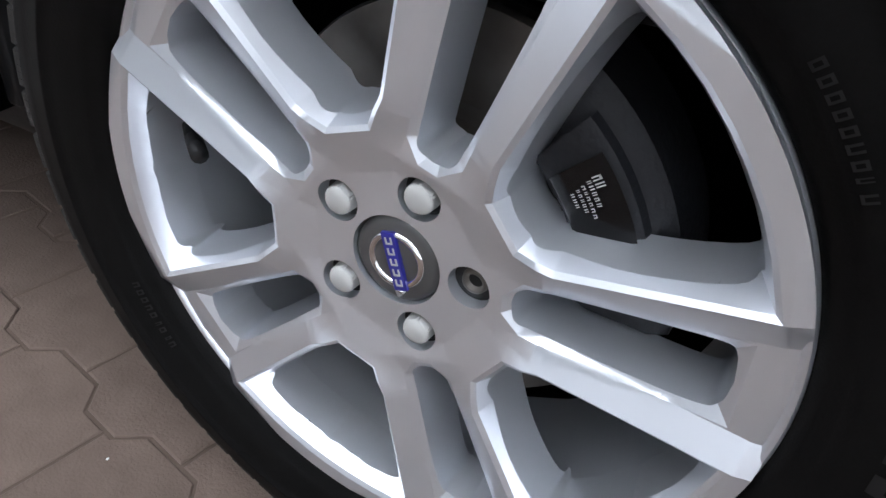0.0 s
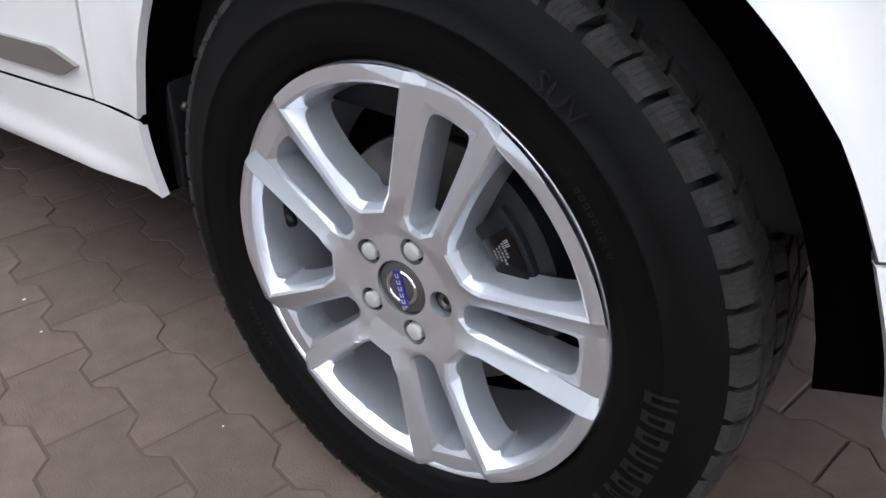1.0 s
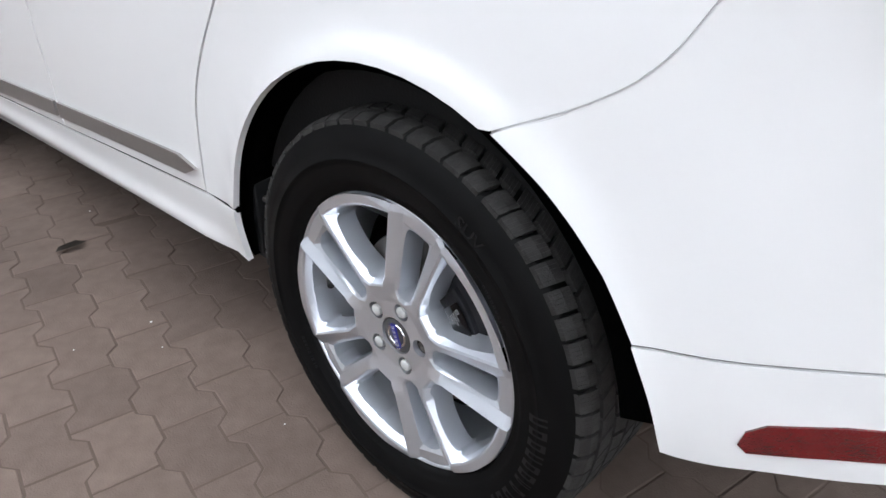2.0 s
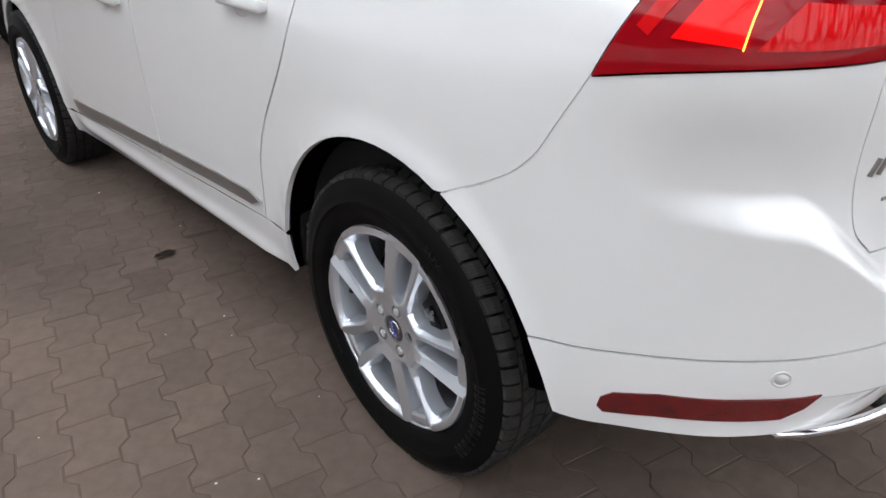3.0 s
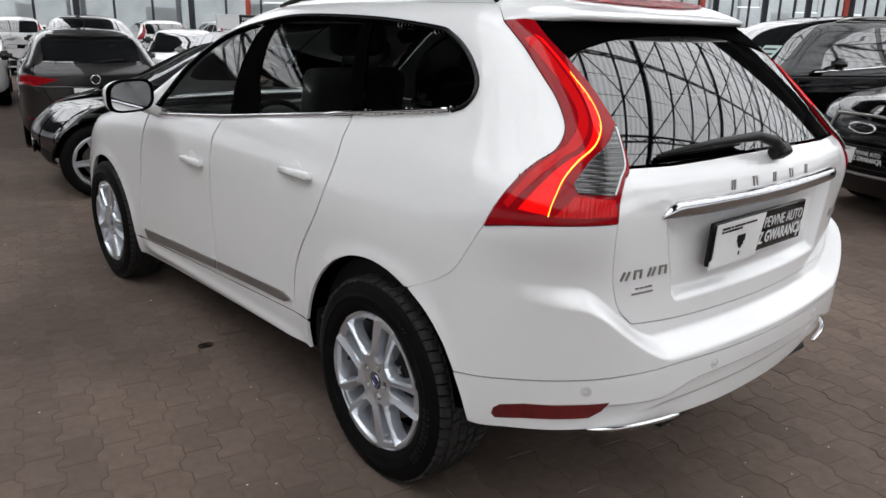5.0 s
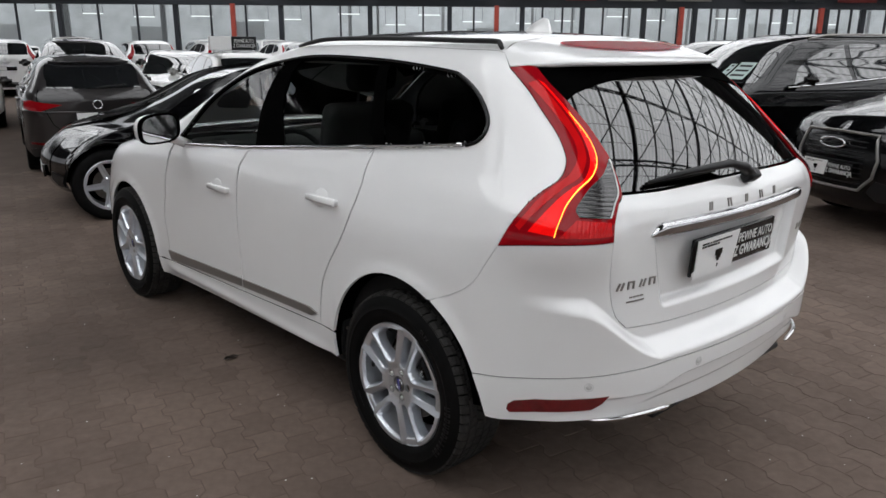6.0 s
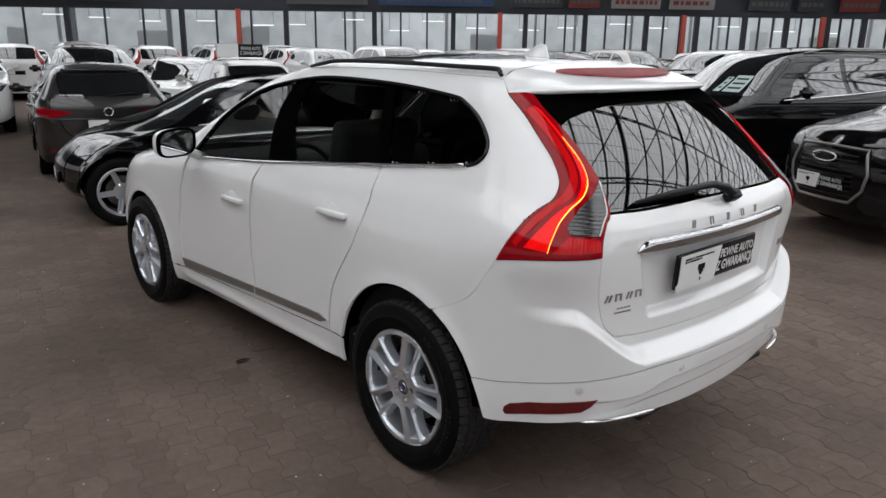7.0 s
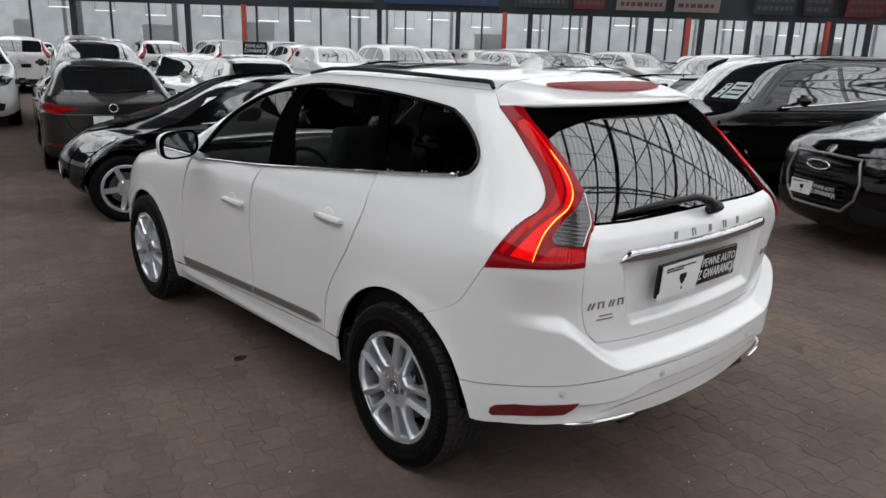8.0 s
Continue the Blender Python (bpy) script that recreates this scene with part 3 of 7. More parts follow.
def build_tyre():
    """A winter tyre: ribbed side walls and a tread of siped blocks."""
    bm = bmesh.new()
    wall = [(0.236, -0.086), (0.2440, -0.094), (0.2485, -0.1075), (0.254, -0.1125), (0.262, -0.1135), (0.264, -0.1155), (0.270, -0.1175), (0.290, -0.1215), (0.300, -0.1222), (0.301, -0.1232), (0.3035, -0.1232), (0.3045, -0.122),
            (0.320, -0.1200), (0.335, -0.1145), (0.346, -0.1080), (0.3530, -0.1030), (0.3570, -0.0965), (0.3562, -0.088), (0.3545, -0.080)]
    prof = wall + [(0.3550, -0.04), (0.3555, 0.0), (0.3550, 0.04)] + [(r, -o) for r, o in wall[::-1]]
    lathe(bm, prof, 144)
    carcass, bm = bm, bmesh.new()
    rows = [(-0.1050, -0.072, 62, 0.0, 0.16), (-0.064, -0.036, 62, 0.5, -0.30), (-0.029, 0.003, 62, 0.2, 0.30), (0.010, 0.038, 62, 0.7, -0.30), (0.046, 0.1050, 62, 0.3, 0.16)]
    rnd = random.Random(5)
    for o0, o1, n, ph, skew in rows:
        for i in range(n):
            pitch = 360 / n
            a0 = (i + ph) * pitch + rnd.uniform(-0.25, 0.25)
            width = pitch * (0.80 + 0.05 * rnd.random())
            slabs = 5
            for k in range(slabs):
                b0 = a0 + width * k / slabs
                b1 = a0 + width * (k + 0.95) / slabs
                vs = []
                for depth in (0, 1):
                    for o, sk in ((o0, -0.5), (o1, 0.5)):
                        for b in (b0, b1):
                            edge = abs(o) > 0.1
                            r = (TYRE_R - (0.0092 if edge else 0.0007 * (abs(o) / 0.05) ** 2)) if depth else (0.343 if edge else 0.3525)
                            a = radians(b + sk * skew * pitch)
                            vs.append(bm.verts.new((o if depth or not edge else o * 1.008, r * math.cos(a), r * math.sin(a))))
                if o1 > 0.1 or o0 < -0.1:
                    # a middle row that rounds the shoulder
                    om = o0 + 0.016 if o0 < 0 else o1 - 0.016
                    mid = [bm.verts.new((om, (TYRE_R - 0.0022) * math.cos(radians(b)), (TYRE_R - 0.0022) * math.sin(radians(b)))) for b in (b0, b1)]
                    i0, i1 = ((4, 5), (6, 7))
                    bm.faces.new((vs[4], vs[5], mid[1], mid[0]))
                    bm.faces.new((mid[0], mid[1], vs[7], vs[6]))
                    bm.faces.new((vs[0], vs[4], mid[0], vs[6], vs[2]))
                    bm.faces.new((vs[1], vs[3], vs[7], mid[1], vs[5]))
                else:
                    bm.faces.new((vs[4], vs[5], vs[7], vs[6]))
                    bm.faces.new((vs[0], vs[4], vs[6], vs[2]))
                    bm.faces.new((vs[1], vs[3], vs[7], vs[5]))
                bm.faces.new((vs[0], vs[1], vs[5], vs[4]))
                bm.faces.new((vs[2], vs[6], vs[7], vs[3]))
    bmesh.ops.recalc_face_normals(bm, faces=bm.faces)
    return carcass, bm


def wall_mark(bm, r0, r1, a0, a1, off, n=4):
    """A raised bar on the tyre's side wall, between two radii and two angles."""
    angles = [radians(a0 + (a1 - a0) * i / n) for i in range(n + 1)]
    top = [[bm.verts.new((off(r), r * math.cos(a), r * math.sin(a))) for a in angles] for r in np.linspace(r0, r1, 4)]
    for p, q in zip(top, top[1:]):
        for i in range(n):
            bm.faces.new((p[i], p[i + 1], q[i + 1], q[i]))
    return bm


def side_off(r):
    return -float(np.interp(r, (0.262, 0.270, 0.290, 0.300, 0.318, 0.331), (0.1135, 0.1175, 0.1215, 0.1235, 0.1190, 0.1130))) - 0.0012


def build_wheel(parent, turn):
    """A wheel whose outer side looks to minus x, turned by some degrees."""
    w = new("wheel", build_rim())
    w.data.materials.append(M["alloy"])
    w.parent = parent
    w["label"] = "silver five-twin-spoke alloy wheel"
    sharpen(part("rim_barrel", build_barrel(), M["alloy"], w), 40)
    carcass, tread = build_tyre()
    part("tyre", carcass, M["rubber"], w, "black winter tyre")
    tagged(part("tread", tread, M["tread"], w, "siped black tread blocks", smooth=False), kind="stuff")
    # raised lettering as plain bars
    bm = bmesh.new()
    rnd = random.Random(3)
    for start, count, r0, r1, stepa in ((184, 11, 0.286, 0.316, 4.3), (232, 7, 0.304, 0.312, 2.4), (115, 9, 0.268, 0.275, 1.6), (300, 9, 0.268, 0.275, 1.6)):
        for i in range(count):
            a = start - i * stepa
            wide = stepa * (0.62 if rnd.random() > 0.3 else 0.34)
            wall_mark(bm, r0, r1, a, a + wide * 0.28, side_off)
            wall_mark(bm, r0, r0 + (r1 - r0) * 0.24, a, a + wide, side_off)
            if rnd.random() > 0.35:
                wall_mark(bm, r1 - (r1 - r0) * 0.24, r1, a, a + wide, side_off)
            wall_mark(bm, r0, r1, a + wide * 0.72, a + wide, side_off)
    tagged(part("side_wall_mark", bm, M["rubber_mark"], w, "raised dark grey lettering bars"), kind="stuff")
    text("side_word", "SUV", 0.028, pose(-0.1225, 0, 0.3110, 5, 0, -90), M["rubber_mark"], w, 1.05)
    # centre cap
    bm = bmesh.new()
    lathe(bm, [(0.0, -0.1015), (0.0275, -0.1015), (0.0315, -0.0995), (0.0325, -0.095), (0.0325, -0.080)], 48)
    cap = part("centre_cap", bm, M["cap"], w, "dark grey centre cap with a silver ring")
    bm = bmesh.new()
    lathe(bm, [(0.0165, -0.1014), (0.0175, -0.1032), (0.0200, -0.1032), (0.0210, -0.1014)], 48)
    ar = Matrix.Rotation(radians(-51), 4, "X")
    bmesh.ops.create_cone(bm, segments=3, radius1=0.006, radius2=0.004, depth=0.002, cap_ends=True, matrix=pose(-0.1024, -0.0165, -0.0165) @ Matrix.Rotation(radians(90), 4, "Y"))
    part("ring", bm, M["chrome"], cap, "silver ring")
    bm = bmesh.new()
    box(bm, (-0.1042, -0.0050, -0.0215), (-0.1010, 0.0050, 0.0215), ar)
    band = part("band", bm, M["badge_blue"], cap, "blue diagonal band", smooth=False)
    for i in range(5):
        bm = bmesh.new()
        z = -0.0155 + 0.0078 * i
        for dy, dz, hy, hz in ((-0.002, 0, 0.0006, 0.0024), (0.002, 0, 0.0006, 0.0024), (0, -0.002, 0.0024, 0.0006)):
            box(bm, (-0.1047, dy - hy, z + dz - hz), (-0.1041, dy + hy, z + dz + hz), ar)
        part("band_mark", bm, M["white_print"], cap, "white mark on the blue band", smooth=False)
    for k in range(5):
        a = radians(72 * k)
        y, z = 0.054 * math.cos(a), 0.054 * math.sin(a)
        bm = bmesh.new()
        if k == 2:
            lathe(bm, [(0.0, -0.092), (0.005, -0.092), (0.006, -0.096), (0.0085, -0.096), (0.0095, -0.092), (0.0125, -0.090), (0.0135, -0.08)], 24)
            ob = part("lock_bolt", bm, M["alloy_in"], w, "dark steel locking wheel bolt")
        else:
            bmesh.ops.create_cone(bm, segments=6, radius1=0.0118, radius2=0.0108, depth=0.020, cap_ends=True, matrix=Matrix.Rotation(radians(-90), 4, "Y"))
            bmesh.ops.bevel(bm, geom=[e for e in bm.edges], offset=0.0012, segments=2, affect="EDGES")
            bmesh.ops.create_uvsphere(bm, u_segments=16, v_segments=8, radius=0.0102, matrix=pose(-0.0085, 0, 0) @ Matrix.Diagonal((0.32, 1, 1, 1)))
            bmesh.ops.translate(bm, verts=bm.verts, vec=(-0.0945, 0, 0))
            ob = sharpen(part("bolt_cap", bm, M["bolt_grey"], w, "light grey hexagonal bolt cap"), 30)
        ob.location = (0, y, z)
        bm = bmesh.new()
        lathe(bm, [(0.0, -0.0925), (0.0152, -0.0925)], 20)
        rec = part("bolt_recess", bm, M["plastic"], w)
        rec.location = (0, y, z)
    # valve, in the big opening
    bm = bmesh.new()
    tube(bm, [polar3(0.222, -29, -0.060), polar3(0.205, -29, -0.074), polar3(0.190, -29, -0.084)], 0.0050, 10)
    tube(bm, [polar3(0.199, -29, -0.077), polar3(0.178, -29, -0.092)], 0.0068, 10)
    part("valve", bm, M["plastic"], w, "black rubber tyre valve")
    w.rotation_euler = (radians(turn), 0, 0)
    return w


def polar3(r, a, o):
    return (o, r * math.cos(radians(a)), r * math.sin(radians(a)))


def build_brake(parent, x, y, z):
    """A vented disc and its caliper behind a wheel."""
    bm = bmesh.new()
    lathe(bm, [(0.062, -0.052), (0.085, -0.050), (0.088, -0.034), (0.152, -0.034), (0.154, -0.031), (0.154, -0.028)], 72)
    lathe(bm, [(0.154, -0.016), (0.154, -0.008), (0.09, -0.008)], 72)
    disc = sharpen(part("brake_disc", bm, M["alloy_in"], parent, "worn vented steel brake disc"))
    disc.location = (x, y, z)
    vane = None
    for i in range(60):
        if vane is None:
            vane = part("vane", box(bmesh.new(), (-0.029, 0.11, -0.002), (-0.015, 0.150, 0.002)), M["alloy_in"], disc, smooth=False)
            continue
        ob = new("vane", vane.data)
        ob.parent = disc
        ob.matrix_basis = Matrix.Rotation(radians(6 * i), 4, "X")
    bm = bmesh.new()
    lathe(bm, [(0.098, -0.030), (0.102, -0.062), (0.120, -0.068), (0.160, -0.066), (0.171, -0.058), (0.175, -0.02), (0.172, 0.04), (0.12, 0.04)], 20, a0=118, a1=184)
    lathe(bm, [(0.110, -0.066), (0.112, -0.074), (0.118, -0.077), (0.150, -0.076), (0.156, -0.073), (0.158, -0.066)], 16, a0=130, a1=172)
    cal = sharpen(part("brake_caliper", bm, M["caliper"], parent, "dark grey brake caliper with a printed plate"))
    cal.location = (x, y, z)
    bm = bmesh.new()
    lathe(bm, [(0.116, -0.0785), (0.119, -0.0795), (0.150, -0.0795), (0.153, -0.0785)], 16, a0=137, a1=160)
    plate = part("caliper_plate", bm, M["gloss"], cal, "black printed plate")
    bm = bmesh.new()
    rnd = random.Random(8)
    for row, (r, tall, n) in enumerate(((0.1465, 0.0060, 2), (0.1395, 0.0030, 5), (0.1345, 0.0022, 6), (0.1305, 0.0022, 5), (0.1262, 0.0022, 3))):
        a = 141.0 + row * 0.6
        for i in range(n):
            wd = rnd.uniform(0.7, 1.3) * (1.4 if row == 0 else 0.9)
            for f0, f1, g0, g1 in ((0, 0.3, 0, 1), (0.7, 1, 0, 1), (0, 1, 0.72, 1))[: rnd.choice((2, 3))]:
                lathe(bm, [(r - tall * (1 - g0), -0.0799), (r - tall * (1 - g1), -0.0799)], 2, a0=a + wd * f0, a1=a + wd * f1)
            a += wd + 0.6
    part("caliper_print", bm, M["white_print"], cal, "white printed bars")
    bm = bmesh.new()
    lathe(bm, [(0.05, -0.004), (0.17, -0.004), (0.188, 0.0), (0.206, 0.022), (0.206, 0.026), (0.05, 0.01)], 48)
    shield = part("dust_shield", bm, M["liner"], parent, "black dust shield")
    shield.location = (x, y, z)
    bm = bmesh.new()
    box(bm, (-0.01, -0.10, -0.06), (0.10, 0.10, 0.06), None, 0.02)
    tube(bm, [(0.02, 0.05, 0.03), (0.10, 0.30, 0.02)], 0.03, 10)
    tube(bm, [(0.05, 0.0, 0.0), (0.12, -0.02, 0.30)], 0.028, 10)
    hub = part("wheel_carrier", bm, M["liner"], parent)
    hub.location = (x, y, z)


M["rubber_mark"] = material("tyre_lettering", (0.0075, 0.0075, 0.0078), 0.5, grain=0.2, scale=60, spec=0.3)
M["cap"] = material("cap_grey", (0.10, 0.10, 0.10), 0.35, metal=0.5, grain=0.05, scale=60)
M["badge_blue"] = material("badge_blue", (0.02, 0.02, 0.22), 0.3, coat=0.5, grain=0.05)
M["white_print"] = material("white_print", (0.40, 0.40, 0.39), 0.5, grain=0.1)
M["bolt_grey"] = material("bolt_cap_grey", (0.40, 0.40, 0.385), 0.42, grain=0.05, scale=80)
M["caliper"] = material("caliper_grey", (0.006, 0.0065, 0.009), 0.55, metal=0.3, grain=0.3, scale=40, bump=0.2)

# ---- the white car ----
SEAM = 0.004
KNOTS = [
    # z, tail, nose, half width, flat of the tail, corner's end at the rear, corner's start at the front
    (0.20, -0.78, 3.50, 0.850, 0.50, -0.36, 3.00),
    (0.30, -0.83, 3.62, 0.885, 0.50, -0.36, 3.05),
    (0.45, -0.855, 3.68, 0.905, 0.50, -0.36, 3.10),
    (0.60, -0.86, 3.69, 0.907, 0.52, -0.36, 3.10),
    (0.80, -0.86, 3.66, 0.905, 0.58, -0.36, 2.92),
    (0.95, -0.862, 3.50, 0.900, 0.63, -0.36, 2.68),
    (1.03, -0.862, 3.10, 0.890, 0.65, -0.36, 2.46),
    (1.10, -0.850, 2.68, 0.866, 0.64, -0.36, 2.24),
    (1.20, -0.785, 2.42, 0.808, 0.61, -0.34, 2.04),
    (1.30, -0.695, 2.20, 0.755, 0.58, -0.30, 1.85),
    (1.42, -0.575, 1.96, 0.697, 0.54, -0.24, 1.60),
    (1.52, -0.465, 1.73, 0.642, 0.49, -0.16, 1.38),
    (1.60, -0.330, 1.45, 0.565, 0.42, -0.05, 1.12),
    (1.655, -0.130, 1.05, 0.400, 0.28, 0.10, 0.80),
    (1.68, 0.200, 0.60, 0.0004, 0.0003, 0.25, 0.45),
]


def volvo_extra(s, z, p):
    s = np.abs(s)
    shelf = 0.682 + 0.17 * step(0.95, 1.34, s)
    out = 0.072 * step(0.0, 0.056, shelf - z) * (1 - step(0.98, 1.75, s))
    out = out + 0.028 * np.exp(-(((z - 1.02) / 0.11) ** 2)) * np.exp(-(((s - 1.45) / 0.42) ** 2))
    for yc in (0.0, 2.774):  # haunches and flared arches
        r = np.hypot(p[..., 1] - yc, p[..., 2] - 0.36)
        on = step(1.5, 2.0, s) * (1 - step(5.6, 6.2, s))
        out = out + on * 0.020 * np.exp(-(((p[..., 1] - yc) / 0.55) ** 2)) * (1 - step(0.85, 1.12, z))
        out = out + on * 0.010 * np.exp(-(((r - 0.42) / 0.035) ** 2))
    # the sill swells out under the doors
    out = out + 0.011 * np.exp(-(((z - 0.325) / 0.028) ** 2)) * step(0.42, 0.60, p[..., 1]) * (1 - step(2.10, 2.30, p[..., 1])) * step(1.9, 2.1, s)
    return out


def volvo_warp(p, s, z):
    """The car's rake: the tail sits a little higher than the nose."""
    y = p[..., 1]
    up = 0.0265 * np.clip((2.2 - y) / 2.3, 0, 1.05) * (1 - 0.62 * step(1.04, 1.60, z))
    back = -0.014 * step(1.8, 2.1, np.abs(s)) * (1 - step(0.95, 1.2, z)) * (1 - step(1.3, 2.2, y))
    return p + np.stack([0 * up, back, up], -1)


skin = Shell(KNOTS, bow=0.055, extra=volvo_extra, warp=volvo_warp)
ARCH_R = 0.405


def arch(yc, a0, a1, r=ARCH_R, n=16):
    return [(yc + r * math.cos(radians(a0 + (a1 - a0) * i / n)), 0.37 + r * math.sin(radians(a0 + (a1 - a0) * i / n))) for i in range(n + 1)]


car = thing("white_car", None, "white five-door estate car with red tail lamps parked on the paving", "car")


def inset(poly, g=0.0022):
    """The outline drawn in by g."""
    p = [np.array(q, float) for q in poly]
    area = sum(a[0] * b[1] - b[0] * a[1] for a, b in zip(p, p[1:] + p[:1]))
    sg, out = (1 if area > 0 else -1), []
    for a, b, c in zip(p[-1:] + p[:-1], p, p[1:] + p[:1]):
        n = np.zeros(2)
        for u, v in ((a, b), (b, c)):
            d = v - u
            ln = np.linalg.norm(d)
            if ln > 1e-9:
                n += np.array((-d[1], d[0])) / ln
        ln = np.linalg.norm(n)
        out.append(tuple(b + sg * g * n / ln) if ln > 1e-9 else tuple(b))
    return out


def fl(run):
    return flank(skin, run, 9)


def calm(ob, even=True):
    """Gives a pane the even curve of drawn glass: shading normals from one low-order surface."""
    me = ob.data
    co = np.array([me.vertices[c.vertex_index].co[:] for c in me.loops])
    nn = np.array([c.vector[:] for c in me.corner_normals])
    u, z = (co[:, 0], co[:, 2] - 1.35) if even else (co[:, 1], co[:, 2] - 1.35)
    big = nn @ np.linalg.svd(nn, full_matrices=False)[2][0]
    out = np.zeros_like(nn)
    for side in (1, -1):
        m = big * side > 0.25
        if m.sum() < 12:
            continue
        full = np.stack([np.ones_like(u), z, u * u] if even else [np.ones_like(u), z, u, z * u, u * u], 1)
        odd = np.stack([u], 1) if even else full
        for k in range(3):
            base = odd if k == 0 else full
            c = np.linalg.lstsq(base[m], nn[m, k], rcond=None)[0]
            out[m, k] = (base @ c)[m]
    ln = np.linalg.norm(out, axis=1)
    out[ln < 0.3] = nn[ln < 0.3]
    out /= np.linalg.norm(out, axis=1, keepdims=True)
    me.normals_split_custom_set([tuple(v) for v in out])


def both(name, poly, mat, label="", gap=0.0038, **kw):
    """A piece of the skin on each flank."""
    poly = [tuple(map(float, q)) for q in poly]
    poly = [(0.0 if abs(q[0]) < 1e-6 else p[0], p[1]) for p, q in zip(inset(poly, gap), poly)]
    return [panel(name, skin, poly if sg > 0 else flip(poly), mat, car, label, **kw) for sg in (1, -1)]


def sp(run, n=5):
    return [tuple(map(float, q)) for q in spline(run, n)]


def arc_run(yc, zc, r, a0, a1, n=18):
    return [(yc + r * math.cos(radians(a0 + (a1 - a0) * i / n)), zc + r * math.sin(radians(a0 + (a1 - a0) * i / n))) for i in range(n + 1)]


# lines on the skin
RDOOR = sp(fl([(0.262, 1.219), (0.262, 1.134), (0.268, 1.03), (0.335, 0.89), (0.452, 0.73), (0.514, 0.60), (0.538, 0.437)]))
FDOOR = sp(fl([(1.165, 1.137), (1.205, 1.107), (1.238, 1.058), (1.258, 0.995), (1.268, 0.92), (1.276, 0.81), (1.266, 0.62), (1.254, 0.405)]))
ADOOR = sp(fl([(2.04, 1.080), (2.068, 1.035), (2.092, 0.985), (2.118, 0.92), (2.16, 0.75), (2.175, 0.55), (2.160, 0.373)]))
BELT_R = fl([(0.262, 1.219), (0.70, 1.180), (1.165, 1.137)])
BELT_F = fl([(1.165, 1.137), (1.60, 1.107), (2.04, 1.080)])
BELT_Q = fl([(-0.215, 1.271), (0.0, 1.247), (0.262, 1.219)])
DLO_BACK = sp(fl([(-0.215, 1.271), (-0.262, 1.291), (-0.282, 1.33), (-0.262, 1.38), (-0.18, 1.450), (-0.08, 1.500), (0.02, 1.522), (0.383, 1.552), (0.851, 1.565), (1.122, 1.550), (1.443, 1.496), (1.70, 1.395), (1.868, 1.275), (1.99, 1.115), (2.04, 1.080)]))
R_ARCH = (0.008, 0.37, 0.410)
EDGE_UP = sp(fl([(-0.196, 0.736), (-0.263, 0.695), (-0.308, 0.659), (-0.344, 0.623), (-0.379, 0.577), (-0.406, 0.530)]))
EDGE_LOW = sp(fl([(-0.406, 0.526), (-0.438, 0.450), (-0.456, 0.382)]))
F_ARCH = (2.752, 0.355, 0.412)
QSEAM = sp(fl([(-0.196, 0.736), (-0.312, 0.789), (-0.398, 0.849), (-0.446, 0.915), (-0.495, 0.987)]))
LAMP_OUT = sp([(1.814, 0.987), (1.769, 1.046), (1.705, 1.115), (1.618, 1.162), (1.504, 1.198), (1.428, 1.241), (1.404, 1.280), (1.425, 1.338), (1.494, 1.401), (1.572, 1.465), (1.655, 1.515), (1.700, 1.541)])
LAMP_IN = sp([(1.401, 1.552), (1.321, 1.497), (1.166, 1.431), (1.041, 1.357), (0.985, 1.284), (0.982, 1.223), (0.986, 1.171), (1.000, 1.148), (1.045, 1.133), (1.095, 1.085), (1.104, 1.027)])
LAMP_LOW = sp([(1.104, 1.027), (1.30, 1.024), (1.483, 1.017), (1.66, 1.004), (1.814, 0.987)])
HATCH = sp([(1.104, 1.027), (1.137, 0.932), (1.149, 0.844), (1.131, 0.775), (1.073, 0.728)]) + sp([(1.073, 0.728), (0.80, 0.716), (0.40, 0.711), (0.0, 0.710)])
BSEAM = sp([(0.0, 0.610), (0.45, 0.611), (1.022, 0.616), (1.326, 0.595), (1.654, 0.558), (1.828, 0.538), (skin.s_of(-0.406, 0.530), 0.530)])
BLOW = sp([(0.0, 0.396), (0.40, 0.397), (0.78, 0.408), (1.0, 0.428), (1.316, 0.438), (1.642, 0.404), (1.78, 0.385), (1.84, 0.380), (skin.s_of(-0.456, 0.382), 0.382)])
RAIL = sp([(1.690, 1.592), (1.80, 1.600), (2.25, 1.604), (3.10, 1.612), (4.50, 1.616), (5.60, 1.606)])
SILL_TOP = fl([(0.418, 0.44), (0.538, 0.437), (1.254, 0.405), (2.160, 0.373), (2.345, 0.366)])
SILL_LOW = fl([(2.345, 0.262), (2.118, 0.268), (1.2, 0.295), (0.418, 0.325)])


def a_run(circle, a0, a1):
    return flank(skin, arc_run(*circle, a0, a1), 9)


# side body: rear quarter, D pillar, roof edge and A pillar
poly = (RAIL + [(5.76, 1.52), (5.76, 1.40), (5.76, 1.25), (5.74, 1.12), (5.45, 1.085)] + fl([(2.04, 1.080)]) + DLO_BACK[::-1][1:] + BELT_Q[1:] + RDOOR[1:]
        + fl([(0.418, 0.44)]) + a_run(R_ARCH, 9.7, 117)[1:] + QSEAM + LAMP_OUT[1:])
both("body_side", poly, M["white"], gap=0.0034, ds=0.045, dz=0.022)
both("rear_door", BELT_R + FDOOR[1:] + fl([(0.538, 0.437)]) + RDOOR[::-1][1:], M["white"], ds=0.05, dz=0.03)
both("front_door", BELT_F + ADOOR[1:] + fl([(1.254, 0.405)]) + FDOOR[::-1][1:], M["white"], ds=0.05, dz=0.03)
both("sill", SILL_TOP + SILL_LOW, M["white"], ds=0.06, dz=0.008)
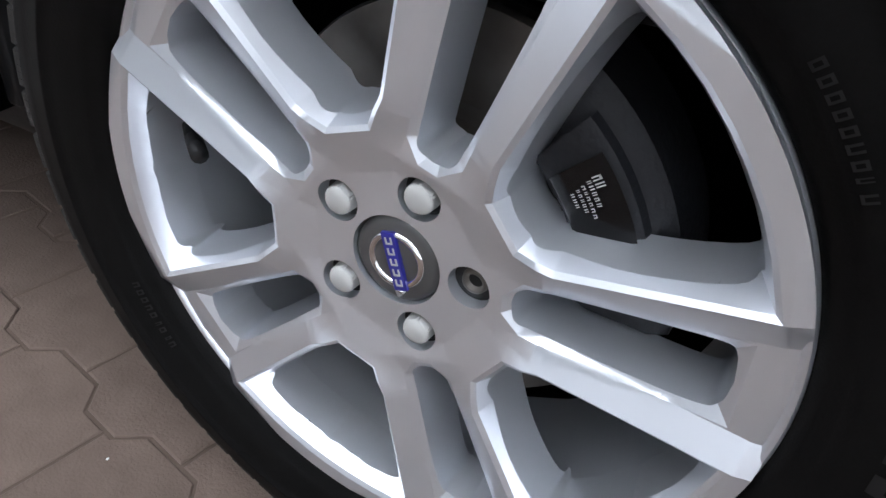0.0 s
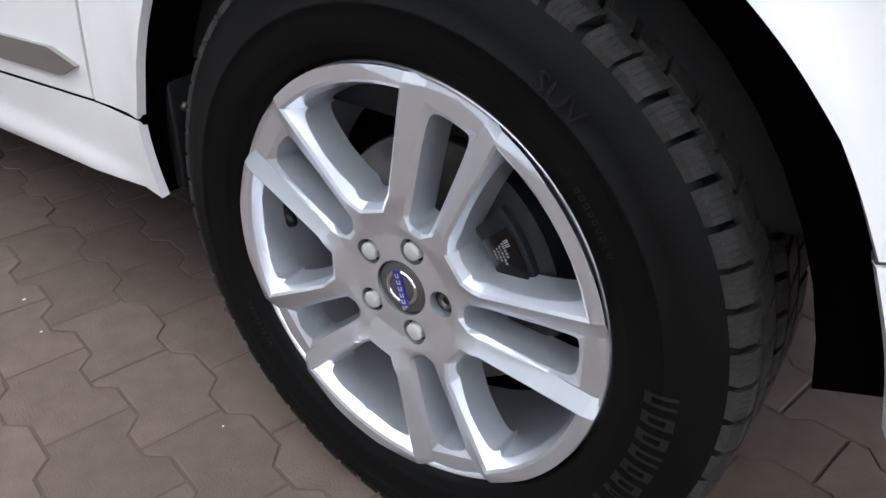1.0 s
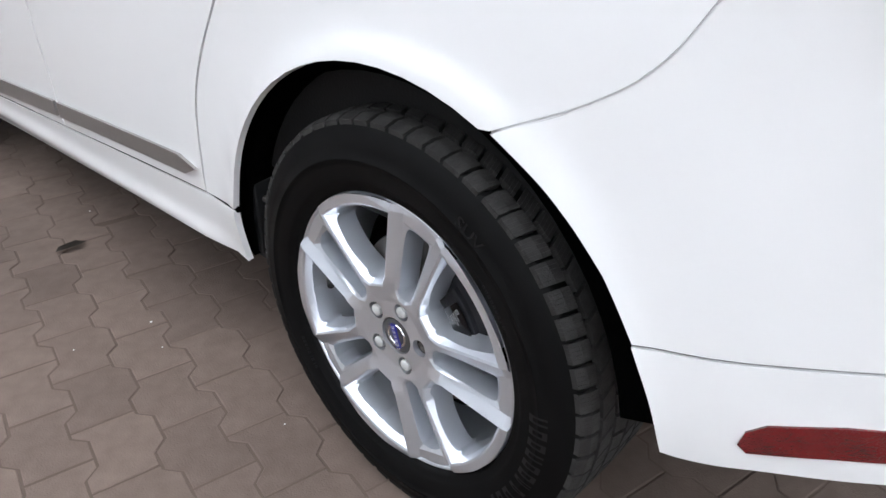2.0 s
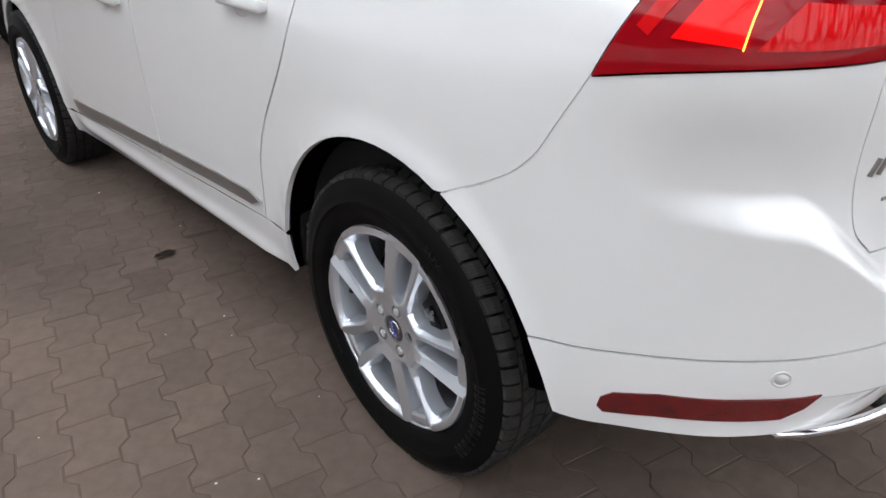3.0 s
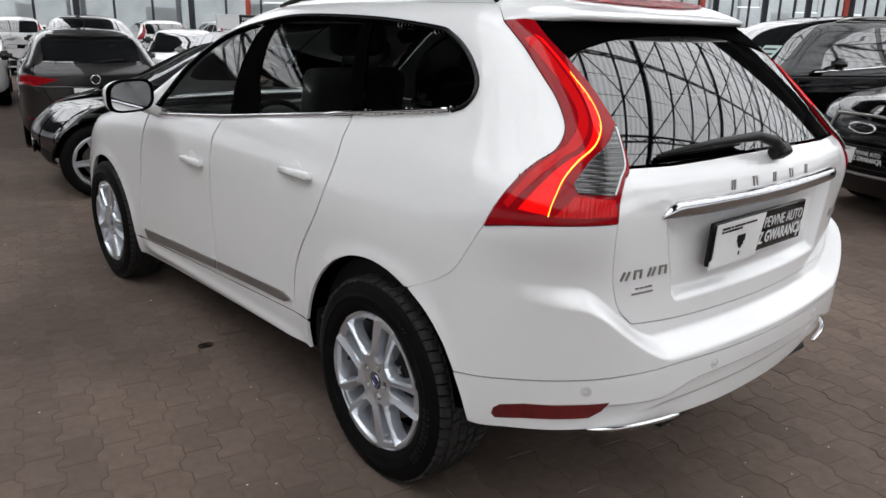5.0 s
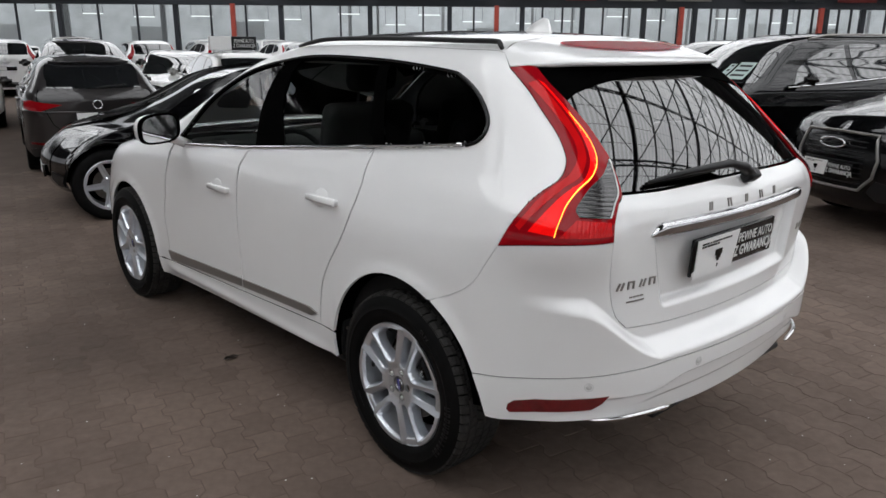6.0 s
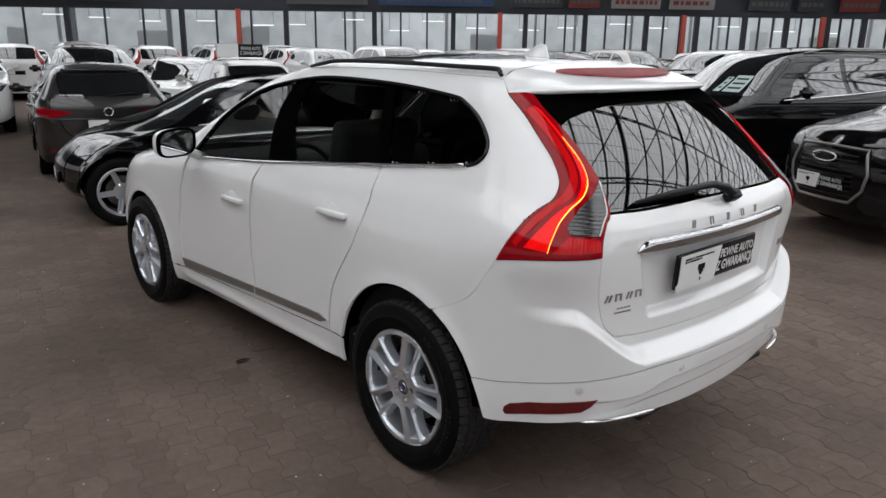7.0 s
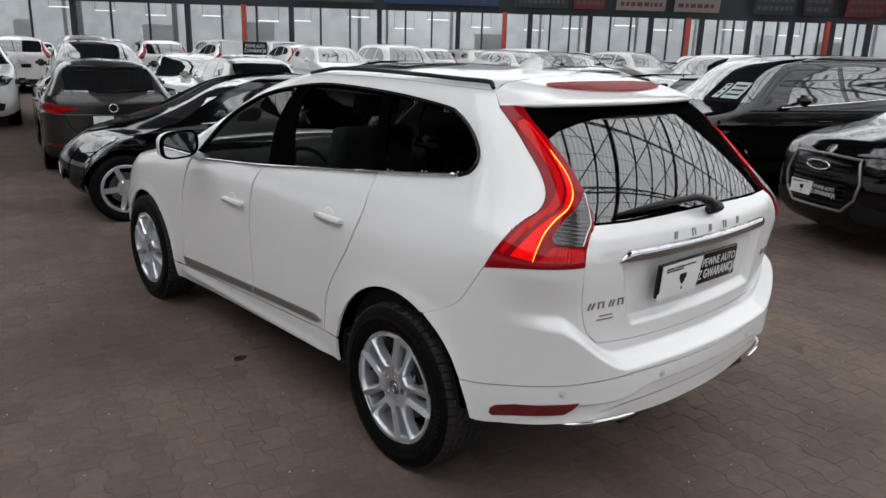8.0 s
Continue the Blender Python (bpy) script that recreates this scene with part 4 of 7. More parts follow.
nose_line = [(5.45, 1.085), (5.75, 1.085), (6.2, 1.05), (6.4, 1.00), (6.5, 0.62), (6.3, 0.50)]
both("front_wing", ADOOR + fl([(2.345, 0.366)]) + a_run(F_ARCH, 178, 18)[0:] + nose_line[::-1], M["white"], ds=0.06, dz=0.03)
low_front = [(5.66, 0.47), (6.3, 0.50), (6.5, 0.62), (7.4, 0.62), (7.4, 0.26), (6.4, 0.26), (5.66, 0.30)]
both("front_bumper", low_front, M["white"], ds=0.08, dz=0.03)
both("grille", [(6.72, 0.62), (6.75, 0.95), (7.4, 0.97), (7.4, 0.62)], M["gloss"], ds=0.08, dz=0.03)
both("headlamp", [(6.5, 0.64), (6.4, 0.98), (6.73, 0.95), (6.70, 0.64)], M["lamp_clear"], ds=0.06, dz=0.03)
panel("bonnet", skin, [(5.75, 1.09), (5.75, 1.12), (7.4, 1.12), (7.4, 0.97), (6.75, 0.97), (6.42, 1.01), (6.2, 1.055)], M["white"], car, ds=0.06, dz=0.01)
panel("bonnet", skin, flip([(5.75, 1.09), (5.75, 1.12), (7.4, 1.12), (7.4, 0.97), (6.75, 0.97), (6.42, 1.01), (6.2, 1.055)]), M["white"], car, ds=0.06, dz=0.01)
for sg in (1, -1):
    g = [(5.775, 1.125), (5.775, 1.59), (7.4, 1.585), (7.4, 1.125)]
    panel("windscreen", skin, g if sg > 0 else flip(g), M["glass"], car, ds=0.1, dz=0.04, thick=0.004, off=-0.002).visible_shadow = False

# tail
half = HATCH[::-1] + LAMP_LOW[1:] + QSEAM[::-1][1:] + EDGE_UP[1:-1] + BSEAM[::-1]
both("bumper_upper", half, M["white"], ds=0.014, dz=0.005, gap=0.0006)


def low_lift(s, z):
    s = np.abs(s)
    scoop = step(0.0, 0.020, 0.552 - 0.03 * step(0.7, 1.05, s) - z) * (1 - step(0.95, 1.5, s))
    return -0.034 * scoop - 0.014 * step(0.0, 0.020, 0.480 - z) * (1 - step(0.8, 1.25, s))


both("bumper_lower", [(s, z - 0.004) for s, z in BSEAM] + EDGE_LOW[1:-1] + BLOW[::-1], M["white"], ds=0.02, dz=0.005, gap=0.0, lift=low_lift)


def plate_lift(s, z):
    s = np.abs(s)
    inside = (1 - step(0.74, 0.79, s)) * step(0.765, 0.80, z) * (1 - step(1.028, 1.036, z))
    crease = step(1.045, 1.075, z) * (1 - step(1.09, 1.14, z)) * (1 - step(0.9, 1.0, s))
    return -0.034 * inside + 0.004 * crease


half = [(0.0, 1.164), (0.252, 1.164), (0.734, 1.157)] + LAMP_IN[32:] + HATCH[1:]
gates = both("tailgate", half, M["white"], ds=0.022, dz=0.010, gap=0.0030, lift=plate_lift)
GLASS = [(0.0, 1.170), (0.252, 1.170), (0.734, 1.163)] + LAMP_IN[:32][::-1] + [(1.0, 1.553), (0.5, 1.562), (0.0, 1.566)]
for ob in both("rear_window", GLASS, M["glass_dark"], "dark privacy glass with a black border", ds=0.05, dz=0.02, gap=0.0, thick=0.004):
    ob.visible_shadow = False
    calm(ob)
# deep matte top border also paints in the spoiler's dark reflection
frit_and_reflection = sp([(0.0, 1.508), (0.35, 1.505), (0.7, 1.492), (1.0, 1.462), (1.166, 1.440)])
both("window_border", frit_and_reflection + LAMP_IN[:11][::-1] + [(1.0, 1.553), (0.5, 1.562), (0.0, 1.566)], M["liner"], gap=0.0, off=0.0015, thick=0.002, ds=0.05, dz=0.02)
frit_low = [(0.0, 1.170), (0.252, 1.170), (0.734, 1.163), (0.965, 1.150), (0.95, 1.165), (0.734, 1.176), (0.252, 1.184), (0.0, 1.184)]
both("window_border", frit_low, M["liner"], gap=0.0, off=-0.006, thick=0.002, ds=0.05, dz=0.02)
side_in = [(s - 0.055, z) for s, z in LAMP_IN[10:33]]
both("window_border", LAMP_IN[10:33] + side_in[::-1], M["liner"], gap=0.0, off=-0.006, thick=0.002, ds=0.05, dz=0.02)


# roof spoiler: the roof drawn on to a lip that stands out over the rear window
SPOIL_S = np.linspace(-1.69, 1.69, 67)


def spoiler_point(s, v):
    """A place on the spoiler's top: v runs from the roof (0) to the lip (1)."""
    k = abs(s)
    root = skin.at(s, float(np.interp(k, (0, 0.5, 1.0, 1.5, 1.69), (1.650, 1.649, 1.645, 1.626, 1.596))))
    end = skin.at(math.copysign(1.69, s), 1.546)
    x = -math.copysign(0.54 * min(k / 1.45, 1), s)
    lip = np.array((x, -0.490 + 0.055 * (x / 0.5) ** 2, 1.576))
    e = float(step(1.20, 1.69, k))
    lip = (1 - e) * lip + e * end
    mid = (root + lip) / 2 + np.array((0, -0.015, 0.016)) * (1 - e)
    return (1 - v) ** 2 * root + 2 * v * (1 - v) * mid + v * v * lip


def sheet_rows(bm, rows):
    """Skins neighbouring rows of points."""
    vs = [[bm.verts.new(tuple(map(float, p))) for p in r] for r in rows]
    for p, q in zip(vs, vs[1:]):
        for i in range(len(p) - 1):
            bm.faces.new((p[i], p[i + 1], q[i + 1], q[i]))
    return bm


bm = bmesh.new()
rows, under = [], []
for s in SPOIL_S:
    e = float(step(1.30, 1.69, abs(s)))
    run = [spoiler_point(s, v) for v in np.linspace(0, 1, 10)]
    lip = run[-1]
    run += [lip + np.array(d) * (1 - e) for d in ((0, -0.003, -0.005), (0, -0.001, -0.012), (0, 0.010, -0.018), (0, 0.045, -0.020))]
    rows.append(run)
    under.append([run[-1] + np.array((0, 0.004, 0.002)), (run[-1] + skin.at(s * 0.82, 1.524)) / 2 + np.array((0, 0.0, 0.006)), skin.at(s * 0.82, 1.524) + skin.normal(s * 0.82, 1.524) * 0.004])
sheet_rows(bm, rows)
bmesh.ops.recalc_face_normals(bm, faces=bm.faces)
sharpen(part("roof_spoiler", bm, M["white"], car, "white roof spoiler"), 50)
sharpen(part("spoiler_underside", sheet_rows(bmesh.new(), under), M["liner"], car, "black underside of the spoiler"), 60)
bm = bmesh.new()
rows = []
for s in np.linspace(-1.12, 1.12, 41):
    h = 0.20 * math.sqrt(max(0.0, 1 - (s / 1.121) ** 2)) ** 0.8
    rows.append([spoiler_point(s, 0.52 + h * k - 0.10 * (s / 1.12) ** 2) + np.array((0, 0, 0.0045)) for k in np.linspace(-1, 1, 7)])
sheet_rows(bm, rows)
bmesh.ops.solidify(bm, geom=bm.faces[:], thickness=0.004)
bmesh.ops.recalc_face_normals(bm, faces=bm.faces)
sharpen(part("high_brake_lamp", bm, M["lamp_top"], car, "red high-level brake lamp lens"), 50)
top = RAIL[::1] + [(5.76, 1.60), (6.4, 1.594), (7.4, 1.59), (7.4, 1.68), (0.0, 1.68), (0.0, 1.652)] + sp([(0.0, 1.652), (0.5, 1.651), (1.0, 1.647), (1.5, 1.628), (1.665, 1.602)])[1:]
both("roof", top, M["white"], ds=0.06, dz=0.006, gap=0.0, off=-0.002, thick=0.0)

# glass roof: a low-order sheet fitted to the crown
us, ws = np.meshgrid(np.linspace(2.0, 7.4, 160), np.linspace(1.56, 1.6795, 60))
crown = np.concatenate([skin.at(us.ravel() * sg, ws.ravel()) for sg in (1, -1)])
crown = crown[(np.abs(crown[:, 0]) < 0.46) & (crown[:, 1] > 0.45) & (crown[:, 1] < 1.45)]


def crown_terms(x, y):
    return np.stack([np.ones_like(x), x**2, x**4, y, y**2, y**3, x**2 * y], -1)


crown_fit = np.linalg.lstsq(crown_terms(crown[:, 0], crown[:, 1]), crown[:, 2], rcond=None)[0]
bm = bmesh.new()
rows = [[bm.verts.new((x, y, float(crown_terms(np.array(x), np.array(y)) @ crown_fit) + 0.006)) for x in np.linspace(-0.42, 0.42, 15)] for y in np.linspace(0.55, 1.38, 15)]
for a, b in zip(rows, rows[1:]):
    for i in range(14):
        bm.faces.new((a[i], a[i + 1], b[i + 1], b[i]))
bmesh.ops.solidify(bm, geom=bm.faces[:], thickness=-0.008)
part("glass_roof", bm, M["gloss"], car, "black glass sunroof")

# tail lamps
for sg in (1, -1):
    f = (lambda q: [tuple(map(float, p)) for p in q]) if sg > 0 else (lambda q: flip([tuple(map(float, p)) for p in q]))
    lamp = panel("tail_lamp", skin, f(inset(LAMP_IN[::-1] + LAMP_OUT[::-1] + LAMP_LOW[::-1][1:-1], 0.003)), M["lamp_dark"], car, "red tail lamp, lit, sweeping up the pillar", ds=0.03, dz=0.012, off=0.004, thick=0.02)
    glow = sp([(1.44, 1.502), (1.30, 1.437), (1.19, 1.35), (1.185, 1.27), (1.30, 1.205), (1.45, 1.165), (1.56, 1.115), (1.65, 1.045)]) + sp([(1.65, 1.045), (1.55, 1.042), (1.495, 1.040)]) + sp([(1.495, 1.040), (1.47, 1.09), (1.41, 1.15), (1.26, 1.200), (1.135, 1.245), (1.10, 1.300), (1.125, 1.345), (1.24, 1.42), (1.38, 1.49)])
    panel("glow_body", skin, f(glow), M["lamp_glow"], lamp, "bright red lit reflector", ds=0.015, dz=0.008, off=0.0055, thick=0.002)
    edge = sp([(1.56, 1.49), (1.42, 1.42), (1.30, 1.34), (1.29, 1.28), (1.40, 1.222), (1.52, 1.185), (1.64, 1.135), (1.73, 1.055)]) + sp([(1.70, 1.045), (1.61, 1.115), (1.47, 1.175), (1.33, 1.212), (1.215, 1.275), (1.22, 1.345), (1.32, 1.430), (1.45, 1.500)])
    panel("outer_body", skin, f(edge), M["lamp_red"], lamp, "red outer lens", ds=0.02, dz=0.01, off=0.005, thick=0.002)
    clear = sp([(0.99, 1.262), (1.005, 1.206), (1.025, 1.163), (1.09, 1.13), (1.137, 1.094)]) + [(1.361, 1.096)] + sp([(1.361, 1.096), (1.385, 1.120), (1.284, 1.174), (1.126, 1.217), (0.99, 1.262)])[1:-1]
    ob = panel("reversing_lamp", skin, f(clear), M["lamp_clear"], lamp, "clear ribbed reversing lamp", ds=0.012, dz=0.004, off=0.0065, thick=0.003, lift=lambda s, z: 0.0030 * np.abs(np.sin(z * 260)))
    for k in range(9):
        z = 1.102 + 0.0128 * k
        s_in = float(np.interp(z, (1.094, 1.13, 1.163, 1.206, 1.262), (1.137, 1.09, 1.025, 1.005, 0.99))) + 0.012
        s_out = float(np.interp(z, (1.094, 1.12, 1.174, 1.217, 1.262), (1.361, 1.385, 1.284, 1.126, 0.99))) - 0.016
        if s_out - s_in > 0.03:
            panel("lens_rib", skin, f([(s_in, z), (s_out, z), (s_out, z + 0.0045), (s_in, z + 0.0045)]), M["lamp_clear"], ob, ds=0.03, dz=0.02, off=0.0100, thick=0.002)
    rim_run = np.array(sp([(0.992, 1.255), (1.007, 1.206), (1.027, 1.163), (1.092, 1.130), (1.138, 1.096)]))
    panel("lens_edge", skin, f([tuple(v) for v in rim_run] + [tuple(v) for v in (rim_run + (0.010, 0.002))[::-1]]), M["sensor"], ob, "pale lens edge", ds=0.03, dz=0.02, off=0.0102, thick=0.002)
    dark = [(1.375, 1.088), (1.136, 1.084), (1.125, 1.046), (1.465, 1.038)]
    panel("fog_lamp", skin, f(dark), M["lamp_red"], lamp, "dark red lower lens", ds=0.01, dz=0.01, off=0.0055, thick=0.003, lift=lambda s, z: 0.0012 * np.abs(np.sin(s * 120)))
    line = sp([(1.221, 1.400), (1.127, 1.331), (1.118, 1.269), (1.213, 1.218), (1.362, 1.173), (1.450, 1.127), (1.480, 1.079), (1.494, 1.038)], 8)
    q = np.array(line)
    t = np.gradient(q, axis=0)
    nv = np.stack([-t[:, 1], t[:, 0]], 1) / np.linalg.norm(t, axis=1)[:, None] * 0.0020
    strip = [tuple(v) for v in q + nv] + [tuple(v) for v in (q - nv)[::-1]]
    panel("light_guide", skin, f(strip), M["led"] if sg > 0 else M["lamp_glow"], lamp, "glowing amber-red light guide", ds=0.03, dz=0.02, off=0.0066, thick=0.001)

# windows and their frames
f_glass = fl([(1.150, 1.139), (1.60, 1.108), (1.985, 1.084)]) + sp(fl([(1.985, 1.084), (1.955, 1.119), (1.855, 1.275), (1.69, 1.393), (1.438, 1.491), (1.160, 1.541)]))[1:]
r_glass = fl([(0.285, 1.222), (0.60, 1.192), (0.905, 1.164)]) + fl([(1.045, 1.553), (0.851, 1.560), (0.450, 1.553)])
q_glass = fl([(-0.210, 1.275), (0.0, 1.252), (0.215, 1.229), (0.385, 1.548)]) + sp(fl([(0.02, 1.517), (-0.08, 1.495), (-0.178, 1.446), (-0.257, 1.378), (-0.277, 1.33), (-0.258, 1.294), (-0.210, 1.275)]))[:-1]
for poly, mat in ((f_glass, M["glass"]), (r_glass, M["glass_dark2"]), (q_glass, M["privacy"])):
    for ob in both("side_window", poly, mat, ds=0.08, dz=0.04, gap=0.0, off=-0.008, thick=0.004):
        ob.visible_shadow = False
        calm(ob, False)
both("door_pillar", fl([(0.905, 1.164), (1.150, 1.139), (1.160, 1.548), (1.045, 1.556)]), M["liner"], "gloss black pillar trim", ds=0.06, dz=0.03, gap=0.0, off=-0.004)
both("rear_pillar", fl([(0.215, 1.229), (0.285, 1.222), (0.450, 1.553), (0.385, 1.550)]), M["liner"], "gloss black pillar trim", ds=0.06, dz=0.03, gap=0.0, off=-0.004)
for sg in (1, -1):
    for run, r, mat, nm, lab in ((sp(fl([(-0.205, 1.270), (0.0, 1.247), (0.4, 1.207), (0.8, 1.170), (1.2, 1.134), (1.6, 1.107), (2.03, 1.080)]), 8), 0.0065, M["chrome"], "belt_trim", "bright belt-line trim"),
                                 (DLO_BACK, 0.008, M["gloss"], "window_seal", "black window seal")):
        bm = bmesh.new()
        q = np.array(run)
        lift = np.where(q[:, :1] < 3.0, 0.012, 0.006) if nm == "belt_trim" else 0.001
        tube(bm, [tuple(v) for v in skin.at(q[:, 0] * sg, q[:, 1]) + skin.normal(q[:, 0] * sg, q[:, 1]) * lift], r, 8)
        part(nm, bm, mat, car, lab)
    bm = bmesh.new()
    ring = inset(DLO_BACK + (BELT_Q + BELT_R[1:] + BELT_F[1:])[::-1][1:-1], 0.007)
    q = np.array(ring + ring[:1])
    tube(bm, [tuple(v) for v in skin.at(q[:, 0] * sg, q[:, 1]) - skin.normal(q[:, 0] * sg, q[:, 1]) * 0.008], 0.0080, 6)
    part("glass_seal", bm, M["liner"], car)
    # roof rail
    bm = bmesh.new()
    q = np.array(sp([(1.705, 1.604), (1.80, 1.612), (2.3, 1.616), (3.1, 1.622), (4.2, 1.626), (5.1, 1.624), (5.65, 1.610)], 6))
    pp = skin.at(q[:, 0] * sg, q[:, 1] - 0.004)
    n = len(pp)
    lift = [0.004 + 0.017 * min(1, i / 4, (n - 1 - i) / 4) for i in range(n)]
    tube(bm, [(v[0], v[1], v[2] + h) for v, h in zip(pp, lift)], [0.010 if 1 < i < n - 2 else 0.008 for i in range(n)], 10)
    part("roof_rail", bm, M["plastic"], car, "black roof rail")
    # door handles with their bowls
    for y, z in ((1.452, 0.912), (0.494, 0.990)):
        s = skin.s_of(y, z)
        p, nv = Vector(skin.at(s * sg, z)), Vector(skin.normal(s * sg, z))
        along = Vector((skin.at((s + 0.02) * sg, z) - skin.at((s - 0.02) * sg, z)).tolist()).normalized()
        up = nv.cross(along).normalized()
        up = up if up.z > 0 else -up
        m = Matrix((along, up, nv)).transposed().to_4x4()
        m.translation = p
        bm = bmesh.new()
        bmesh.ops.create_uvsphere(bm, u_segments=24, v_segments=12, radius=1, matrix=Matrix.Translation((0.02, 0.006, -0.001)) @ Matrix.Diagonal((0.050, 0.040, 0.004, 1)))
        bmesh.ops.transform(bm, matrix=m, verts=bm.verts)
        part("handle_bowl", bm, M["white"], car, "recessed white handle bowl")
        bm = bmesh.new()
        box(bm, (-0.105, -0.014, 0.022), (0.105, 0.014, 0.040), None, 0.008)
        for v in bm.verts:
            v.co.z -= 0.018 * (v.co.x / 0.105) ** 4
            v.co.y *= 1.0 + 0.15 * (v.co.x < 0)
        box(bm, (-0.105, -0.012, -0.004), (-0.075, 0.012, 0.026), None, 0.005)
        box(bm, (0.085, -0.012, -0.004), (0.105, 0.012, 0.026), None, 0.005)
        bmesh.ops.transform(bm, matrix=m, verts=bm.verts)
        part("door_handle", bm, M["white"], car, "white door handle")
    # wing mirror: a rounded shell with a black rim round the glass
    at = pose(-1.035 * sg, 1.835, 1.193, 0, 0, 8 * sg)

    def oval(k, y, n=36):
        out = []
        for i in range(n):
            a = 2 * math.pi * i / n
            c, t = math.cos(a), math.sin(a)
            out.append((0.112 * k * math.copysign(abs(c) ** 0.62, c), y, 0.076 * k * math.copysign(abs(t) ** 0.62, t) - 0.010 * k * c * -sg))
        return out

    def skin_rings(bm, rows, cap=True):
        vs = [[bm.verts.new(at @ Vector(p)) for p in r] for r in rows]
        for p, q in zip(vs, vs[1:]):
            for i in range(len(p)):
                bm.faces.new((p[i - 1], p[i], q[i], q[i - 1]))
        if cap:
            bm.faces.new(vs[-1])
        bmesh.ops.recalc_face_normals(bm, faces=bm.faces)

    bm = bmesh.new()
    skin_rings(bm, [oval(0.93, -0.012), oval(0.97, 0.0), oval(0.97, 0.03), oval(0.90, 0.06), oval(0.74, 0.088), oval(0.5, 0.105), oval(0.2, 0.112)])
    tube(bm, [(-0.84 * sg, 1.93, 1.085), (-0.95 * sg, 1.88, 1.135)], 0.028, 8)
    mir = part("wing_mirror", bm, M["white"], car, "white wing mirror in a black frame")
    bm = bmesh.new()
    skin_rings(bm, [oval(1.0, 0.004), oval(1.03, -0.008), oval(1.03, -0.022), oval(0.98, -0.030), oval(0.91, -0.028), oval(0.88, -0.018)], False)
    part("mirror_frame", bm, M["liner"], mir, "black mirror frame")
    bm = bmesh.new()
    skin_rings(bm, [oval(0.90, -0.016), oval(0.895, -0.0205)])
    sharpen(part("mirror_glass", bm, M["mirror"], mir, "mirror glass"), 30)
    # reflectors, sensors, exhaust trims
    rf = [(1.752, 0.432), (1.745, 0.452), (1.715, 0.468), (1.60, 0.490), (1.244, 0.528), (1.275, 0.502), (1.322, 0.479), (1.60, 0.444), (1.735, 0.422)]
    panel("reflector", skin, [(s * sg, z) for s, z in rf], M["reflector"], car, "dark red bumper reflector", ds=0.02, dz=0.01, off=0.003, thick=0.006)
    for s, z in ((1.335, 0.558), (0.62, 0.575)):
        p, nv = Vector(skin.at(s * sg, z)), Vector(skin.normal(s * sg, z))
        m = Matrix.Translation(p) @ nv.to_track_quat("Z", "Y").to_matrix().to_4x4()
        bm = bmesh.new()
        lathe(bm, [(0.0, 0.0015), (0.0095, 0.0015), (0.0100, -0.002), (0.0118, -0.002), (0.0122, 0.002), (0.0150, 0.0015), (0.0155, -0.002)], 28, "z")
        bmesh.ops.transform(bm, matrix=m, verts=bm.verts)
        part("parking_sensor", bm, M["sensor"], car, "round white parking sensor")
    bm = bmesh.new()
    q = np.array(sp([(0.86, 0.436), (0.95, 0.440), (1.08, 0.442), (1.20, 0.438), (1.32, 0.433)], 5))
    pp = skin.at(q[:, 0] * sg, q[:, 1]) + skin.normal(q[:, 0] * sg, q[:, 1]) * -0.012
    tube(bm, [tuple(v) for v in pp], [0.005 + 0.0040 * min(1, k / 3, (len(pp) - 1 - k) / 3) for k in range(len(pp))], 12)
    part("exhaust_trim", bm, M["chrome"], car, "chrome exhaust trim")
    # body strips
    for run in ([(2.175, 0.439), (1.268, 0.474), (1.268, 0.434), (2.150, 0.385)], [(1.246, 0.475), (0.616, 0.499), (0.552, 0.484), (0.60, 0.462), (1.246, 0.435)]):
        panel("body_strip", skin, [(s * sg, z) for s, z in flank(skin, run, 0.1)], M["satin"], car, "satin grey door strip", ds=0.06, dz=0.01, off=0.007, thick=0.012)

# rubber seals behind the panel gaps
for sg in (1, -1):
    for run in (RDOOR, FDOOR, ADOOR, SILL_TOP, QSEAM, BSEAM, HATCH, LAMP_OUT, LAMP_IN, LAMP_LOW, BELT_F + BELT_R):
        bm = bmesh.new()
        q = np.array(run)
        deep = 0.0150 if run is HATCH else 0.0105
        tube(bm, [tuple(v) for v in skin.at(q[:, 0] * sg, q[:, 1]) - skin.normal(q[:, 0] * sg, q[:, 1]) * deep], 0.0075, 6)
        # grey behind the bumper seam paints the shadow of its gap
        part("seam_seal", bm, M["white"] if run is QSEAM else M["seam"] if run is BSEAM else M["liner"], car)

